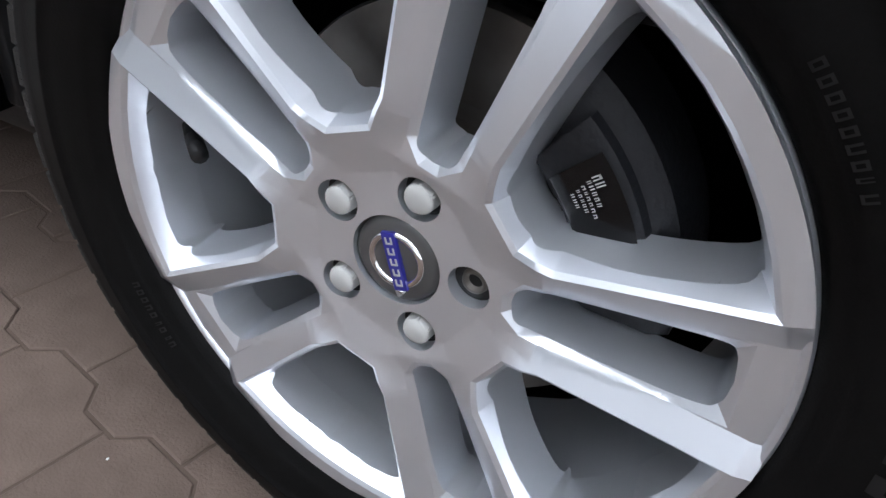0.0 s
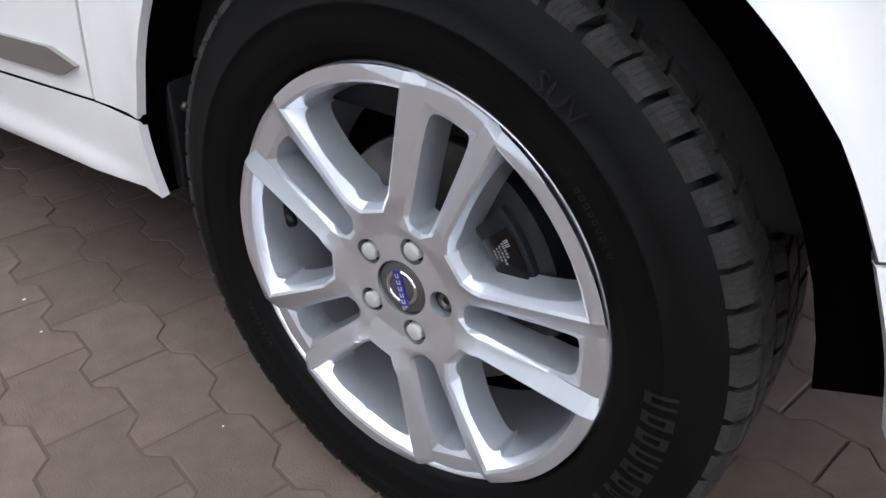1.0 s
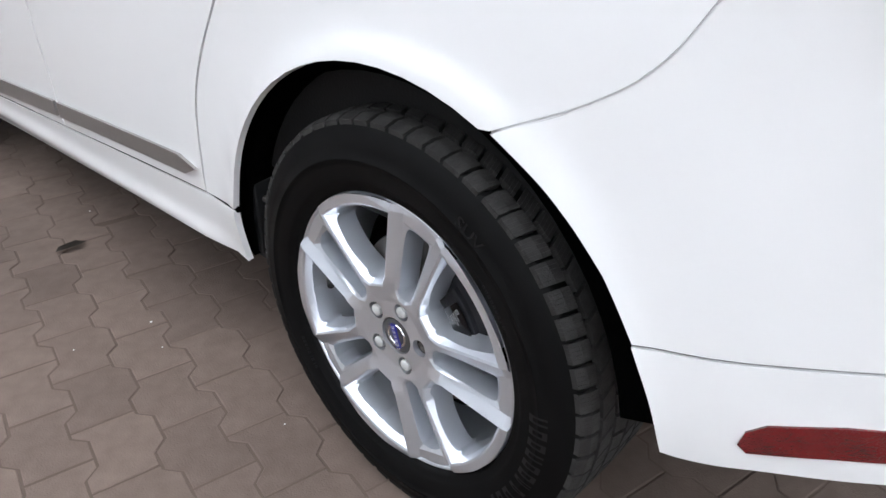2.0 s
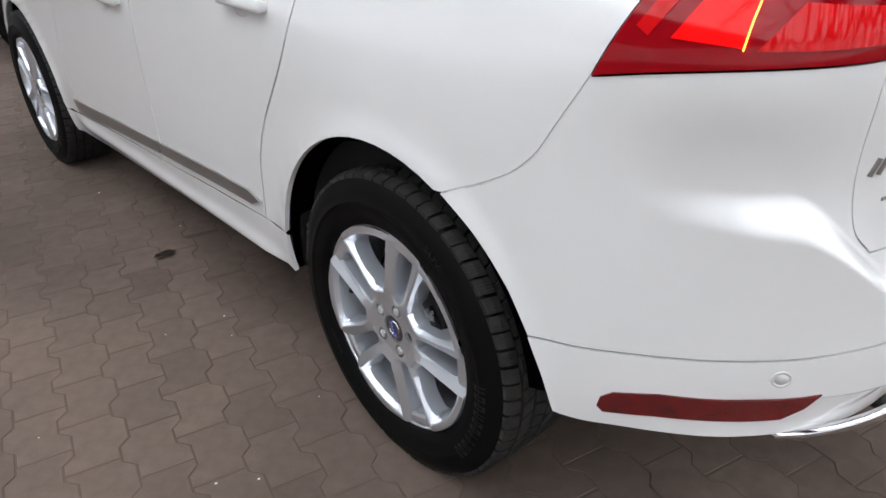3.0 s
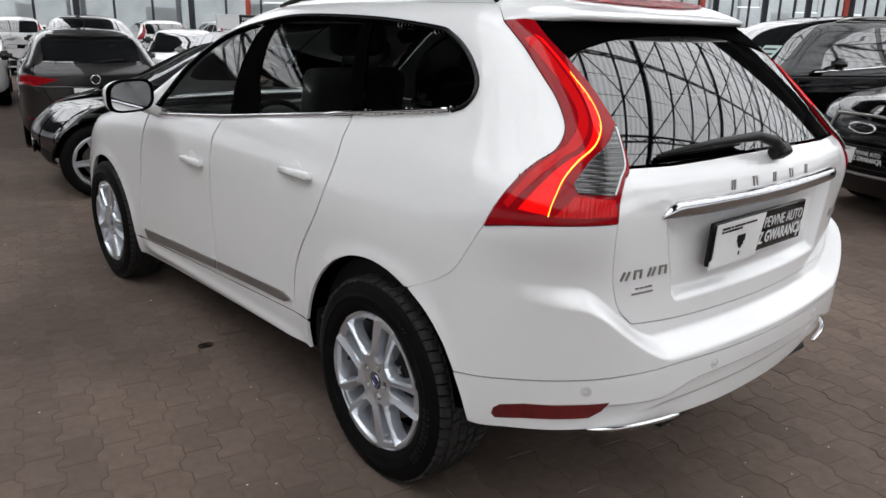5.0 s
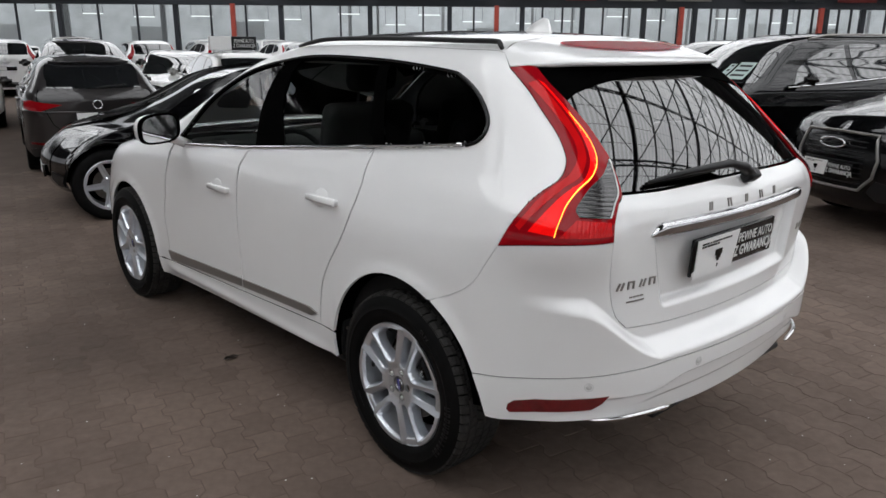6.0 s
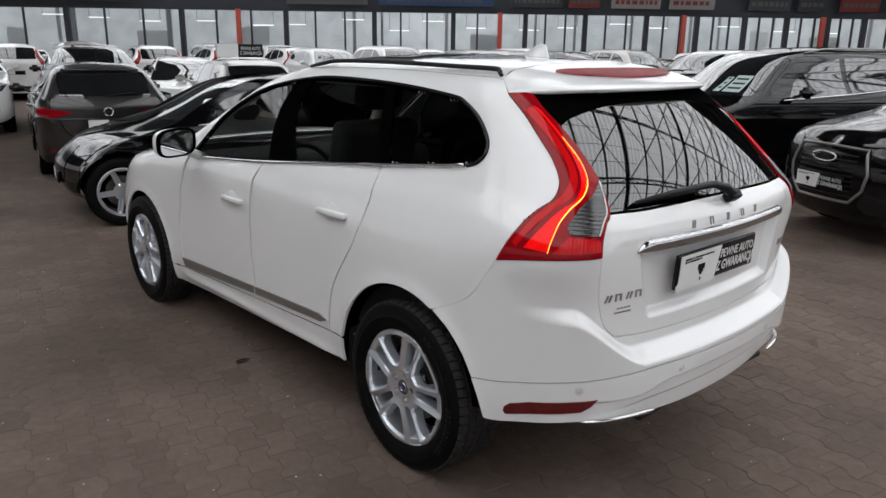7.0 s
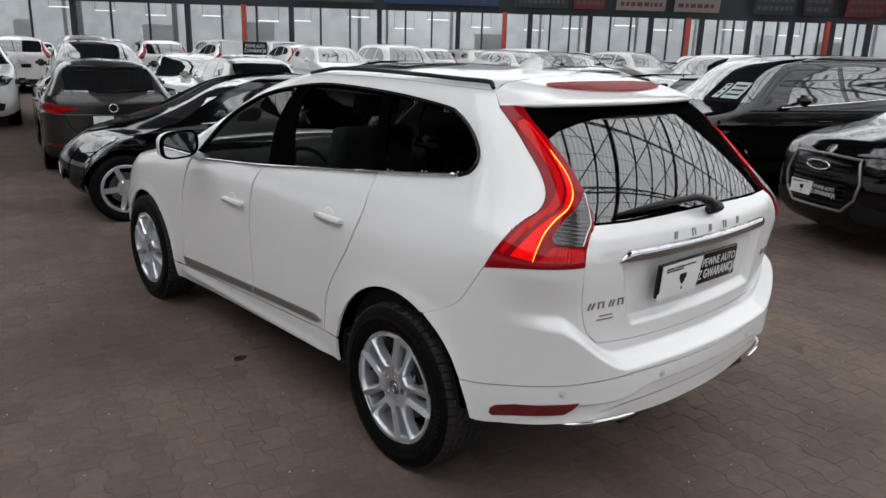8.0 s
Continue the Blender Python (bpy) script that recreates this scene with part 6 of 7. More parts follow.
def copy_wheel(parent, r):
    """A plain alloy wheel of radius 0.33, built once."""
    if not PLAIN:
        bm = bmesh.new()
        lathe(bm, [(0.225, -0.10), (0.232, -0.110), (0.25, -0.116), (0.29, -0.118), (0.315, -0.110), (0.328, -0.092), (0.330, -0.03), (0.330, 0.03), (0.328, 0.092), (0.315, 0.110), (0.25, 0.116)], 40)
        for o in (-0.06, -0.02, 0.02, 0.06):
            lathe(bm, [(0.3305, o - 0.004), (0.326, o), (0.3305, o + 0.004)], 40)
        PLAIN["tyre"] = part("tyre", bm, M["rubber"], None)
        bm = bmesh.new()
        lathe(bm, [(0.232, -0.110), (0.225, -0.112), (0.218, -0.100), (0.205, -0.06), (0.20, 0.08)], 40)
        # a five-armed star: one plate with ten openings, each arm split by a groove
        radii = (0.0, 0.034, 0.062, 0.085, 0.115, 0.150, 0.185, 0.208, 0.224)
        rings = []
        for r in radii:
            ring = []
            for k in range(5):
                arm = min(30, math.degrees(math.asin((0.030 - 0.03 * r) / max(r, 0.07))))
                for f in (-36, -arm, -0.42 * arm, -0.22 * arm, 0.22 * arm, 0.42 * arm, arm):
                    a = radians(72 * k + f)
                    sunk = 0.014 if abs(f) < 0.3 * arm and 0.07 < r < 0.2 else 0.0
                    ring.append(bm.verts.new((-0.094 - 0.016 * (r / 0.224) ** 2 + sunk, r * math.cos(a), r * math.sin(a))) if r else None)
            rings.append(ring)
        hub = bm.verts.new((-0.096, 0, 0))
        n, flat = len(rings[1]), []
        for i in range(n):
            flat.append(bm.faces.new((hub, rings[1][i], rings[1][(i + 1) % n])))
        for j in range(1, len(radii) - 1):
            for i in range(n):
                if i % 7 in (0, 6) and 3 <= j < 7:
                    continue
                flat.append(bm.faces.new((rings[j][i], rings[j + 1][i], rings[j + 1][(i + 1) % n], rings[j][(i + 1) % n])))
        bmesh.ops.recalc_face_normals(bm, faces=flat)
        plate = set(flat)
        rim_edges = [e for e in bm.edges if len(e.link_faces) == 1 and e.link_faces[0] in plate and e.verts[0].co.yz.length < 0.21]
        res = bmesh.ops.extrude_edge_only(bm, edges=rim_edges)
        for v in res["geom"]:
            if isinstance(v, bmesh.types.BMVert):
                v.co.x += 0.030
        PLAIN["rim"] = part("wheel", bm, M["alloy"], None, "alloy wheel", smooth=False)
        bm = bmesh.new()
        lathe(bm, [(0.05, -0.03), (0.15, -0.03)], 24)
        PLAIN["disc"] = part("brake_disc", bm, M["alloy_in"], None)
        PLAIN["tyre"].parent = PLAIN["disc"].parent = PLAIN["rim"]
        PLAIN["rim"].parent = parent
        return PLAIN["rim"]
    w = copy_thing(PLAIN["rim"], Matrix())
    w.parent = parent
    return w


M["car_glass"] = material("car_glass", (0.010, 0.011, 0.012), 0.03, coat=1.0, grain=0.5, scale=6, spec=1.0)
hatch = Maker(4.30, 1.47, 0.93, 0.85, 2.64, 0.32, 0.10)
suv = Maker(4.72, 1.70, 1.09, 0.93, 2.80, 0.36, -0.05, cab=0.35)
saloon = Maker(4.62, 1.42, 0.90, 0.90, 2.80, 0.335, 1.10, 0.20, 0.42, cab=0.55)
tall = Maker(4.90, 1.80, 1.10, 0.96, 2.95, 0.38, -0.05, 0.15, cab=0.75)
EYE_AT = Vector((-2.652, -2.271, 0))


def along(bearing, d):
    return EYE_AT + d * Vector((math.sin(radians(bearing)), math.cos(radians(bearing)), 0))


def put(ob, at, heading, shift=0.0):
    """Stands a car with the middle of its rear axle at a place, its nose on a compass heading from the y axis."""
    f = Vector((math.sin(radians(heading)), math.cos(radians(heading)), 0))
    p = Vector(at) - f * shift
    return pose(p.x, p.y, 0, 0, 0, -heading)


MODELS = {}
for key, maker, paint, word, style, lamps in (
        ("hatch_grey", hatch, "grey", "dark grey hatchback", "hatch", "low"), ("hatch_white", hatch, "white", "white hatchback", "hatch", "low"), ("hatch_silver", hatch, "silver", "silver-beige hatchback", "hatch", "low"),
        ("suv_black", suv, "black", "black off-road estate car", "hatch", "low"), ("suv_white", suv, "white", "white off-road estate car", "hatch", "tall"), ("suv_grey", suv, "grey", "dark grey off-road estate car", "hatch", "tall"),
        ("tall_black", tall, "black", "black off-road estate car", "hatch", "tall"), ("saloon_black", saloon, "black", "black saloon car", "coupe", "low"), ("saloon_silver", saloon, "silver", "silver saloon car", "coupe", "low"), ("saloon_white", saloon, "white", "white saloon car", "coupe", "low"),
        ("tall_white", tall, "white", "white tall off-road car", "hatch", "tall"), ("tall_silver", tall, "silver", "silver tall off-road car", "hatch", "low"), ("suv_silver", suv, "silver", "silver off-road estate car", "hatch", "low")):
    MODELS[key] = (maker, paint, word, style, lamps)
MADE = {}
LANE = 11.5  # the hall's long axis, as a heading


def stand(key, at, heading, shift=0.0, label="", group="parked cars"):
    maker, paint, word, style, lamps = MODELS[key]
    m = put(None, at, heading, shift)
    if key not in MADE:
        MADE[key] = maker.build("parked_car", M[paint], word + " parked in the hall", style, lamps, key == "suv_black")
        MADE[key].matrix_basis = m
        ob = MADE[key]
    else:
        ob = copy_thing(MADE[key], m)
    return tagged(ob, label or word + " parked in the hall", "car", group)


# those that can be told apart
stand("hatch_grey", (0.67, 8.63, 0), LANE, label="dark grey hatchback seen from behind, chrome badge ring")
stand("saloon_black", (-0.382 + 0.265, 5.207 + 0.74, 0), LANE - 90, 2.80, label="black saloon with polished alloy wheels, nose to the aisle")
audi = stand("suv_black", (7.90, -1.15, 0), -64, label="black off-road estate car with a large framed grille")
stand("tall_black", (8.88, 1.68, 0), -62, label="black off-road estate car with roof rails and price sheets")
stand("hatch_silver", along(27.2, 15.0), LANE, label="silver-beige hatchback with a sign on its roof")
stand("hatch_white", along(22.4, 19.0), LANE + 188, label="white hatchback with price sheets behind its windscreen")
stand("suv_grey", along(16.2, 19.0), LANE + 180, label="dark grey off-road estate car behind the hatchback")
stand("suv_white", along(12.0, 27.0), LANE, label="silver-white off-road estate car with tall red lamps")
stand("suv_white", along(9.0, 20.0), LANE + 180)
stand("saloon_black", along(36.5, 17.5), LANE - 90, 1.4)
stand("saloon_black", along(57.0, 13.5), LANE - 90, 1.4)
stand("saloon_silver", along(50.5, 17.5), LANE - 90, 1.4)
rnd = random.Random(11)
keys = ["hatch_white", "suv_white", "tall_white", "hatch_silver", "saloon_white", "suv_silver", "tall_black", "suv_grey", "tall_silver", "suv_white", "suv_silver", "tall_white"]
v_ax = Vector((math.sin(radians(LANE)), math.cos(radians(LANE)), 0))
u_ax = Vector((v_ax.y, -v_ax.x, 0))
count = 0
for row, (far, heading) in enumerate(((23.5, LANE + 180), (29.0, LANE), (34.5, LANE + 180), (40.0, LANE))):
    for i in range(-1, 17):
        at = EYE_AT + v_ax * (far + rnd.uniform(-0.3, 0.3)) + u_ax * (1.2 + 2.6 * i + rnd.uniform(-0.2, 0.2) + 0.9 * row)
        off = at - EYE_AT
        b = math.degrees(math.atan2(off.x, off.y))
        if off.length * math.cos(radians(b - 41)) > 37.0 or not 10 < b < 72 or rnd.random() < 0.04:
            continue
        if row == 0 and b < 24:
            continue
        stand(rnd.choice(keys), at, heading + rnd.uniform(-1.5, 1.5), 1.3)
for row, far in enumerate((17.5, 23.0, 28.5, 34.0)):
    for i in range(8):
        at = EYE_AT + u_ax * far + v_ax * (0.5 + 2.8 * i + rnd.uniform(-0.2, 0.2))
        off = at - EYE_AT
        b = math.degrees(math.atan2(off.x, off.y))
        if off.length * math.cos(radians(b - 41)) > 36.0 or not 44 < b < 86 or (far < 18 and b < 60):
            continue
        stand(rnd.choice(keys), at, LANE - 90 + rnd.uniform(-1.5, 1.5), 1.3)


def dress_front(ob, maker):
    """A bright frame round the grille, slats, a plain oval badge and a plate with the dealer's slogan."""
    sh = maker.shell
    corners = [np.array(q) for q in maker.run([(7.4, 0.86), (6.72, 0.85), (6.61, 0.66), (6.66, 0.52), (6.86, 0.41), (7.4, 0.41)])]
    run = [p + (q - p) * k / 6 for p, q in zip(corners, corners[1:]) for k in range(6)] + [corners[-1]]
    for sg in (1, -1):
        q = np.array(run)
        bm = bmesh.new()
        tube(bm, [tuple(v) for v in sh.at(q[:, 0] * sg, q[:, 1]) + sh.normal(q[:, 0] * sg, q[:, 1]) * 0.012], 0.013, 8)
        part("grille_frame", bm, M["satin"], ob, "satin silver grille frame")
    for k in range(9):
        z = maker.z(0.46 + 0.042 * k)
        q = np.array([(s, z) for s in np.linspace(6.83, 7.4, 8)])
        bm = bmesh.new()
        a = sh.at(q[:, 0], q[:, 1]) + sh.normal(q[:, 0], q[:, 1]) * 0.006
        tube(bm, [tuple(v) for v in a] + [(-v[0], v[1], v[2]) for v in a[::-1][1:]], 0.006, 6)
        part("grille_slat", bm, M["plastic"], ob)
    p = sh.at(7.4, maker.z(0.77))
    bm = bmesh.new()
    ring = [(0.14 * math.cos(a), 0, 0.042 * math.sin(a)) for a in np.linspace(0, 2 * math.pi, 41)]
    tube(bm, [(x, p[1] + 0.03, p[2] + z) for x, y, z in ring], 0.009, 8)
    part("front_badge", bm, M["chrome"], ob, "plain chrome oval badge")
    p = sh.at(7.4, maker.z(0.56))
    m = pose(0, p[1] + 0.030, p[2], 0, 0, 180)
    dealer_plate(ob, m)


dress_front(audi, suv)


def dress_rear(ob, maker):
    """Tailgate seams, a lip over the rear window, a wiper, a crease, reflectors, a dark skirt and a roof aerial."""
    sh = maker.shell

    def bar(nm, pts, r, mat, lift, lab=""):
        q = np.array([p for a, b in zip(pts, pts[1:]) for p in (np.array(a) + (np.array(b) - np.array(a)) * k / 8 for k in range(8))] + [pts[-1]], float)
        bm = bmesh.new()
        tube(bm, [tuple(v) for v in sh.at(q[:, 0], q[:, 1]) + sh.normal(q[:, 0], q[:, 1]) * lift], r, 6)
        part(nm, bm, mat, ob, lab)

    for sg in (1, -1):
        run = maker.run([(0.0, 0.60), (0.86, 0.61), (1.00, 0.70), (1.02, 0.90), (1.16, 1.06), (1.18, 1.18)])
        bar("tailgate_seam", [(s * sg, z) for s, z in run], 0.005, M["liner"], 0.0, "dark seam round the tailgate")
        panel("reflector", sh, [(s * sg, z) for s, z in maker.run([(1.15, 0.42), (1.62, 0.44), (1.62, 0.47), (1.15, 0.455)])], M["reflector"], ob, "red bumper reflector", ds=0.1, dz=0.05, off=0.008, thick=0.004)
        panel("skirt", sh, [(s * sg, z) for s, z in maker.run([(0.0, 0.26), (1.66, 0.26), (1.72, 0.36), (1.3, 0.40), (0.9, 0.47), (0.0, 0.48)])], M["plastic"], ob, "black plastic skirt", ds=0.1, dz=0.04, off=0.007, thick=0.006)
    bar("crease", maker.run([(-1.66, 0.90), (-1.0, 0.872), (0.0, 0.865), (1.0, 0.872), (1.66, 0.90)]), 0.011, M["grey"], -0.004)
    bar("wiper", maker.run([(0.0, 1.185), (-0.30, 1.205), (-0.62, 1.225)]), 0.010, M["plastic"], 0.018, "black rear wiper")
    bm = bmesh.new()
    rows = []
    for s in np.linspace(-1.22, 1.22, 25):
        p, n = sh.at(s, maker.z(1.575)), sh.normal(s, maker.z(1.575))
        reach = 0.09 * (1 - (abs(s) / 1.35) ** 4)
        rows.append([p + n * 0.004, p + np.array((0, -reach, 0.012)), p + np.array((0, -reach - 0.006, -0.004)), p + np.array((0, -0.5 * reach, -0.022))])
    sheet_rows(bm, rows)
    bmesh.ops.recalc_face_normals(bm, faces=bm.faces)
    part("roof_spoiler", bm, M["grey"], ob, "dark grey roof spoiler")
    bm = bmesh.new()
    tube(bm, [(0, 0.12, maker.height - 0.02), (0, 0.02, maker.height + 0.13)], [0.008, 0.003], 6)
    part("aerial", bm, M["plastic"], ob, "short black roof aerial")


def rails(ob, maker):
    for sg in (1, -1):
        q = np.array(sp(maker.run([(1.75, 1.60), (2.3, 1.612), (3.4, 1.622), (4.6, 1.62), (5.5, 1.60)]), 6))
        bm = bmesh.new()
        a = maker.shell.at(q[:, 0] * sg, q[:, 1])
        n = len(a)
        tube(bm, [(v[0], v[1], v[2] + 0.005 + 0.035 * min(1, i / 3, (n - 1 - i) / 3)) for i, v in enumerate(a)], 0.014, 8)
        part("roof_rail", bm, M["satin"], ob, "silver roof rail")


def sheets(ob, maker):
    """Price sheets behind the windscreen, with plain bars."""
    for s0, s1, z0, z1 in ((6.15, 6.55, 1.16, 1.34), (6.62, 6.80, 1.16, 1.32)):
        pn = panel("price_sheet", maker.shell, maker.run([(s0, z0), (s1, z0), (s1, z1), (s0, z1)]), M["sheet"], ob, "pale price sheet", ds=0.1, dz=0.05, off=0.007, thick=0.001)
        for k in range(3):
            zz = z0 + 0.03 + 0.05 * k
            panel("sheet_line", maker.shell, maker.run([(s0 + 0.05, zz), (s1 - 0.05, zz), (s1 - 0.05, zz + 0.02), (s0 + 0.05, zz + 0.02)]), M["plastic"], pn, ds=0.1, dz=0.05, off=0.009, thick=0.001)


for ob in list(scene.objects):
    if "roof rails" in ob.get("label", ""):
        rails(ob, tall)
        sheets(ob, tall)
    elif "price sheets" in ob.get("label", ""):
        sheets(ob, hatch)
    elif "badge ring" in ob.get("label", ""):
        p = hatch.shell.at(0.0, hatch.z(0.965))
        bm = bmesh.new()
        ring = [(0.052 * math.cos(a), p[1] - 0.012, p[2] + 0.052 * math.sin(a)) for a in np.linspace(0, 2 * math.pi, 33)]
        tube(bm, ring, 0.008, 8)
        part("rear_badge", bm, M["chrome"], ob, "plain chrome ring badge")
        dress_rear(ob, hatch)
    elif "sign on its roof" in ob.get("label", ""):
        at = ob.matrix_basis @ pose(0, 0.9, hatch.height + 0.02)
        sign = thing("roof_sign", at, "dealer's sign standing on a car roof", "sign")
        bm = bmesh.new()
        box(bm, (-0.42, -0.06, 0.0), (0.0, 0.06, 0.26), None, 0.01)
        part("white_half", bm, M["label_white"], sign, "white half with a dark emblem", smooth=False)
        bm = bmesh.new()
        box(bm, (0.0, -0.06, 0.0), (0.5, 0.06, 0.26), None, 0.01)
        part("dark_half", bm, M["gloss"], sign, "dark half with white lettering", smooth=False)
        text("sign_text", "PEWNE AUTO", 0.10, Matrix.Translation((0.25, -0.062, 0.17)), M["label_white"], sign, 0.62)
        text("sign_text", "Z GWARANCJĄ", 0.10, Matrix.Translation((0.25, -0.062, 0.08)), M["label_white"], sign, 0.62)

# ---- the hall's walls, roof and signs ----
bm = bmesh.new()
for a0, a1 in zip(POSTS, POSTS[1:]):
    for k in (1, 2):
        x = hall_x(a0) + (hall_x(a1) - hall_x(a0)) * k / 3
        box(bm, (x - 0.045, WALL + 0.02, 0.5), (x + 0.045, WALL + 0.12, TOP))
    box(bm, (hall_x(a0), WALL + 0.02, 0.45), (hall_x(a1), WALL + 0.14, 0.55))
tagged(part("mullions", bm, M["steel"], wall, smooth=False), kind="stuff")
bm = bmesh.new()
box(bm, (hall_x(-10), WALL + 0.03, 0), (hall_x(80), WALL + 0.22, 0.5))
part("base_wall", bm, M["concrete"], wall, smooth=False)
for a0, a1 in zip(POSTS, POSTS[1:]):
    bm = bmesh.new()
    box(bm, (hall_x(a0) + 0.1, WALL + 0.06, 0.5), (hall_x(a1) - 0.1, WALL + 0.075, TOP))
    part("window", bm, M["wall_glass"], wall, smooth=False).visible_shadow = False
# upper wall with advertising boards
bm = bmesh.new()
box(bm, (hall_x(-14), WALL + 0.1, TOP + 0.7), (hall_x(82), WALL + 0.5, TOP + 2.3))
part("upper_wall", bm, M["steel"], wall, smooth=False)
# out-of-view band added above the boards; its glow brightens reflections on the cars
M["fill_glow"] = material("fill_glow_panel", (0.95, 0.97, 1.0), 0.8, grain=0.05, scale=0.5, emit=0.26)
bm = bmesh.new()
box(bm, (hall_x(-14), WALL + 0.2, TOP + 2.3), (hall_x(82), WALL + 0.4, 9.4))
part("clerestory", bm, M["fill_glow"], wall, "glowing panel added out of view", smooth=False)
bm = bmesh.new()
for a in POSTS:
    box(bm, (hall_x(a) - 0.1, WALL, TOP + 2.3), (hall_x(a) + 0.1, WALL + 0.18, 9.4))
part("upper_posts", bm, M["steel"], wall, smooth=False)
boards = ((6, 20, "board_dark"), (30.0, 36.0, "board_grey"), (36.6, 45.2, "board_blue"), (46.2, 50.2, "board_dark"), (50.4, 52.8, "board_red"), (53.4, 57.0, "board_white"), (57.4, 60.6, "board_white"), (62.6, 65.4, "board_dark"), (65.7, 67.6, "board_dark"), (68.2, 70.6, "board_red"), (71.0, 75.0, "board_dark"))
M["board_dark"] = material("board_dark", (0.02, 0.022, 0.028), 0.4, grain=0.15, scale=4)
M["board_grey"] = material("board_grey", (0.07, 0.068, 0.066), 0.5, grain=0.1, scale=4)
M["board_blue"] = material("board_blue", (0.02, 0.045, 0.11), 0.4, grain=0.15, scale=4)
M["board_red"] = material("board_red", (0.13, 0.015, 0.014), 0.4, grain=0.15, scale=4)
M["board_white"] = material("board_white", (0.20, 0.19, 0.18), 0.5, grain=0.1, scale=4)
rnd = random.Random(4)
for a0, a1, mat in boards:
    x0, x1 = hall_x(a0), hall_x(a1)
    b = thing("advertising_board", HALL @ pose((x0 + x1) / 2, WALL - 0.45, TOP + 0.32, 12, 0, 0), "advertising board hung above the windows", "sign", "boards on the far wall")
    bm = bmesh.new()
    hw = (x1 - x0) / 2 - 0.08
    box(bm, (-hw, -0.04, 0.0), (hw, 0.04, 1.7), None, 0.015)
    part("panel", bm, M[mat], b, smooth=False)
    bm = bmesh.new()
    for row in range(3):
        x = -hw * 0.85
        z0 = 0.22 + 0.42 * row
        while x < hw * 0.8:
            wd = rnd.uniform(0.10, 0.30)
            box(bm, (x, -0.048, z0), (min(x + wd, hw * 0.85), -0.041, z0 + 0.20))
            x += wd + 0.09
    tagged(part("lettering", bm, M["board_red"] if mat == "board_white" else M["board_grey"], b, "plain bars for lettering", smooth=False), kind="stuff")
# outside, behind the windows: cladding whose glow stands for the light falling on it
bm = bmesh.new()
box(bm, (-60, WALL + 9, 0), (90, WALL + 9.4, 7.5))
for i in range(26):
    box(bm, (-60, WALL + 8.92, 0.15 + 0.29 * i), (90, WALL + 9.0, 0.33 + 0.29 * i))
tagged(part("backdrop", bm, M["cladding"], None, smooth=False), "pale ribbed cladding of the next building, made to glow", "building", kind="structure").matrix_basis = HALL
# strip lights in the hall beyond
rnd = random.Random(17)
for i in range(22):
    b = -2 + 3.3 * i + rnd.uniform(-0.8, 0.8)
    tl = thing("strip_light", HALL @ pose(hall_x(b) * 1.15, WALL + rnd.uniform(3, 7.5), rnd.uniform(2.75, 3.35)), "lit strip light hanging beyond the glazing", "lamp", "strip lights")
    bm = bmesh.new()
    box(bm, (-0.60, -0.05, -0.035), (0.60, 0.05, 0.02), None, 0.015)
    part("tube", bm, M["tube_light"], tl, smooth=False)
    bm = bmesh.new()
    for x in (-0.6, 0.6):
        beam(bm, (x, 0, 0.03), (x, 0, 6.0), 0.02)
    part("hanger", bm, M["steel"], tl, smooth=False)
# steel uprights and pale partitions in the hall beyond
beyond = thing("wall_beyond", HALL, "steel uprights and pale partitions beyond the glazing", "wall", kind="structure")
rnd = random.Random(23)
for i in range(46):
    x = -52 + 2.9 * i + rnd.uniform(-0.9, 0.9)
    d, hw = rnd.uniform(3.0, 8.0), rnd.choice((0.07, 0.10, 0.14, 0.55, 0.9))
    bm = bmesh.new()
    box(bm, (x - hw, WALL + d, 0), (x + hw, WALL + d + 0.12, 4.6 if hw < 0.3 else rnd.uniform(2.4, 3.6)))
    part("upright" if hw < 0.3 else "partition", bm, M["concrete"] if hw < 0.3 else M["label_white"], beyond, smooth=False)
# added side and back walls, unseen: low plinth, posts, glazing that glows as fill light
for nm, p, q in (("wall_left", (-34, -16), (-34, WALL)), ("wall_back", (62, -16), (-34, -16)), ("wall_right", (62, WALL), (62, -16))):
    d = Vector((q[0] - p[0], q[1] - p[1], 0))
    ln = d.length
    m = HALL @ Matrix.Translation((*p, 0)) @ Matrix.Rotation(math.atan2(d.y, d.x), 4, "Z")
    w = thing(nm, m, "unseen hall wall of glowing panels, dark steel posts and a concrete plinth", "wall", kind="structure")
    bm = bmesh.new()
    box(bm, (0, -0.2, 0), (ln, 0.0, 0.9))
    part("base_wall", bm, M["concrete"], w, smooth=False)
    bm = bmesh.new()
    box(bm, (0, -0.25, 8.0), (ln, 0.0, 8.6))
    part("beam", bm, M["steel"], w, smooth=False)
    for i in range(int(ln / 5) + 1):
        bm = bmesh.new()
        box(bm, (5 * i - 0.12, 0.0, 0), (5 * i + 0.12, 0.22, 8.0))
        part("post", bm, M["steel"], w, smooth=False)
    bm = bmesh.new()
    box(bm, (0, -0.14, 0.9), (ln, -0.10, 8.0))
    part("glazing", bm, M["fill_glow"], w, "glowing panel added out of view", smooth=False)

# roof: ribs and purlins of steel under bays of translucent sheeting, the rest a dark deck, partly added to shape the
# light
ROOF = pose(0, 0, 0, 0, 0, -LANE)
U0, U1, UMID = -12.0, 64.0, 25.0


def vault(u):
    return 12.2 - 3.6 * ((u - UMID) / 40.0) ** 2


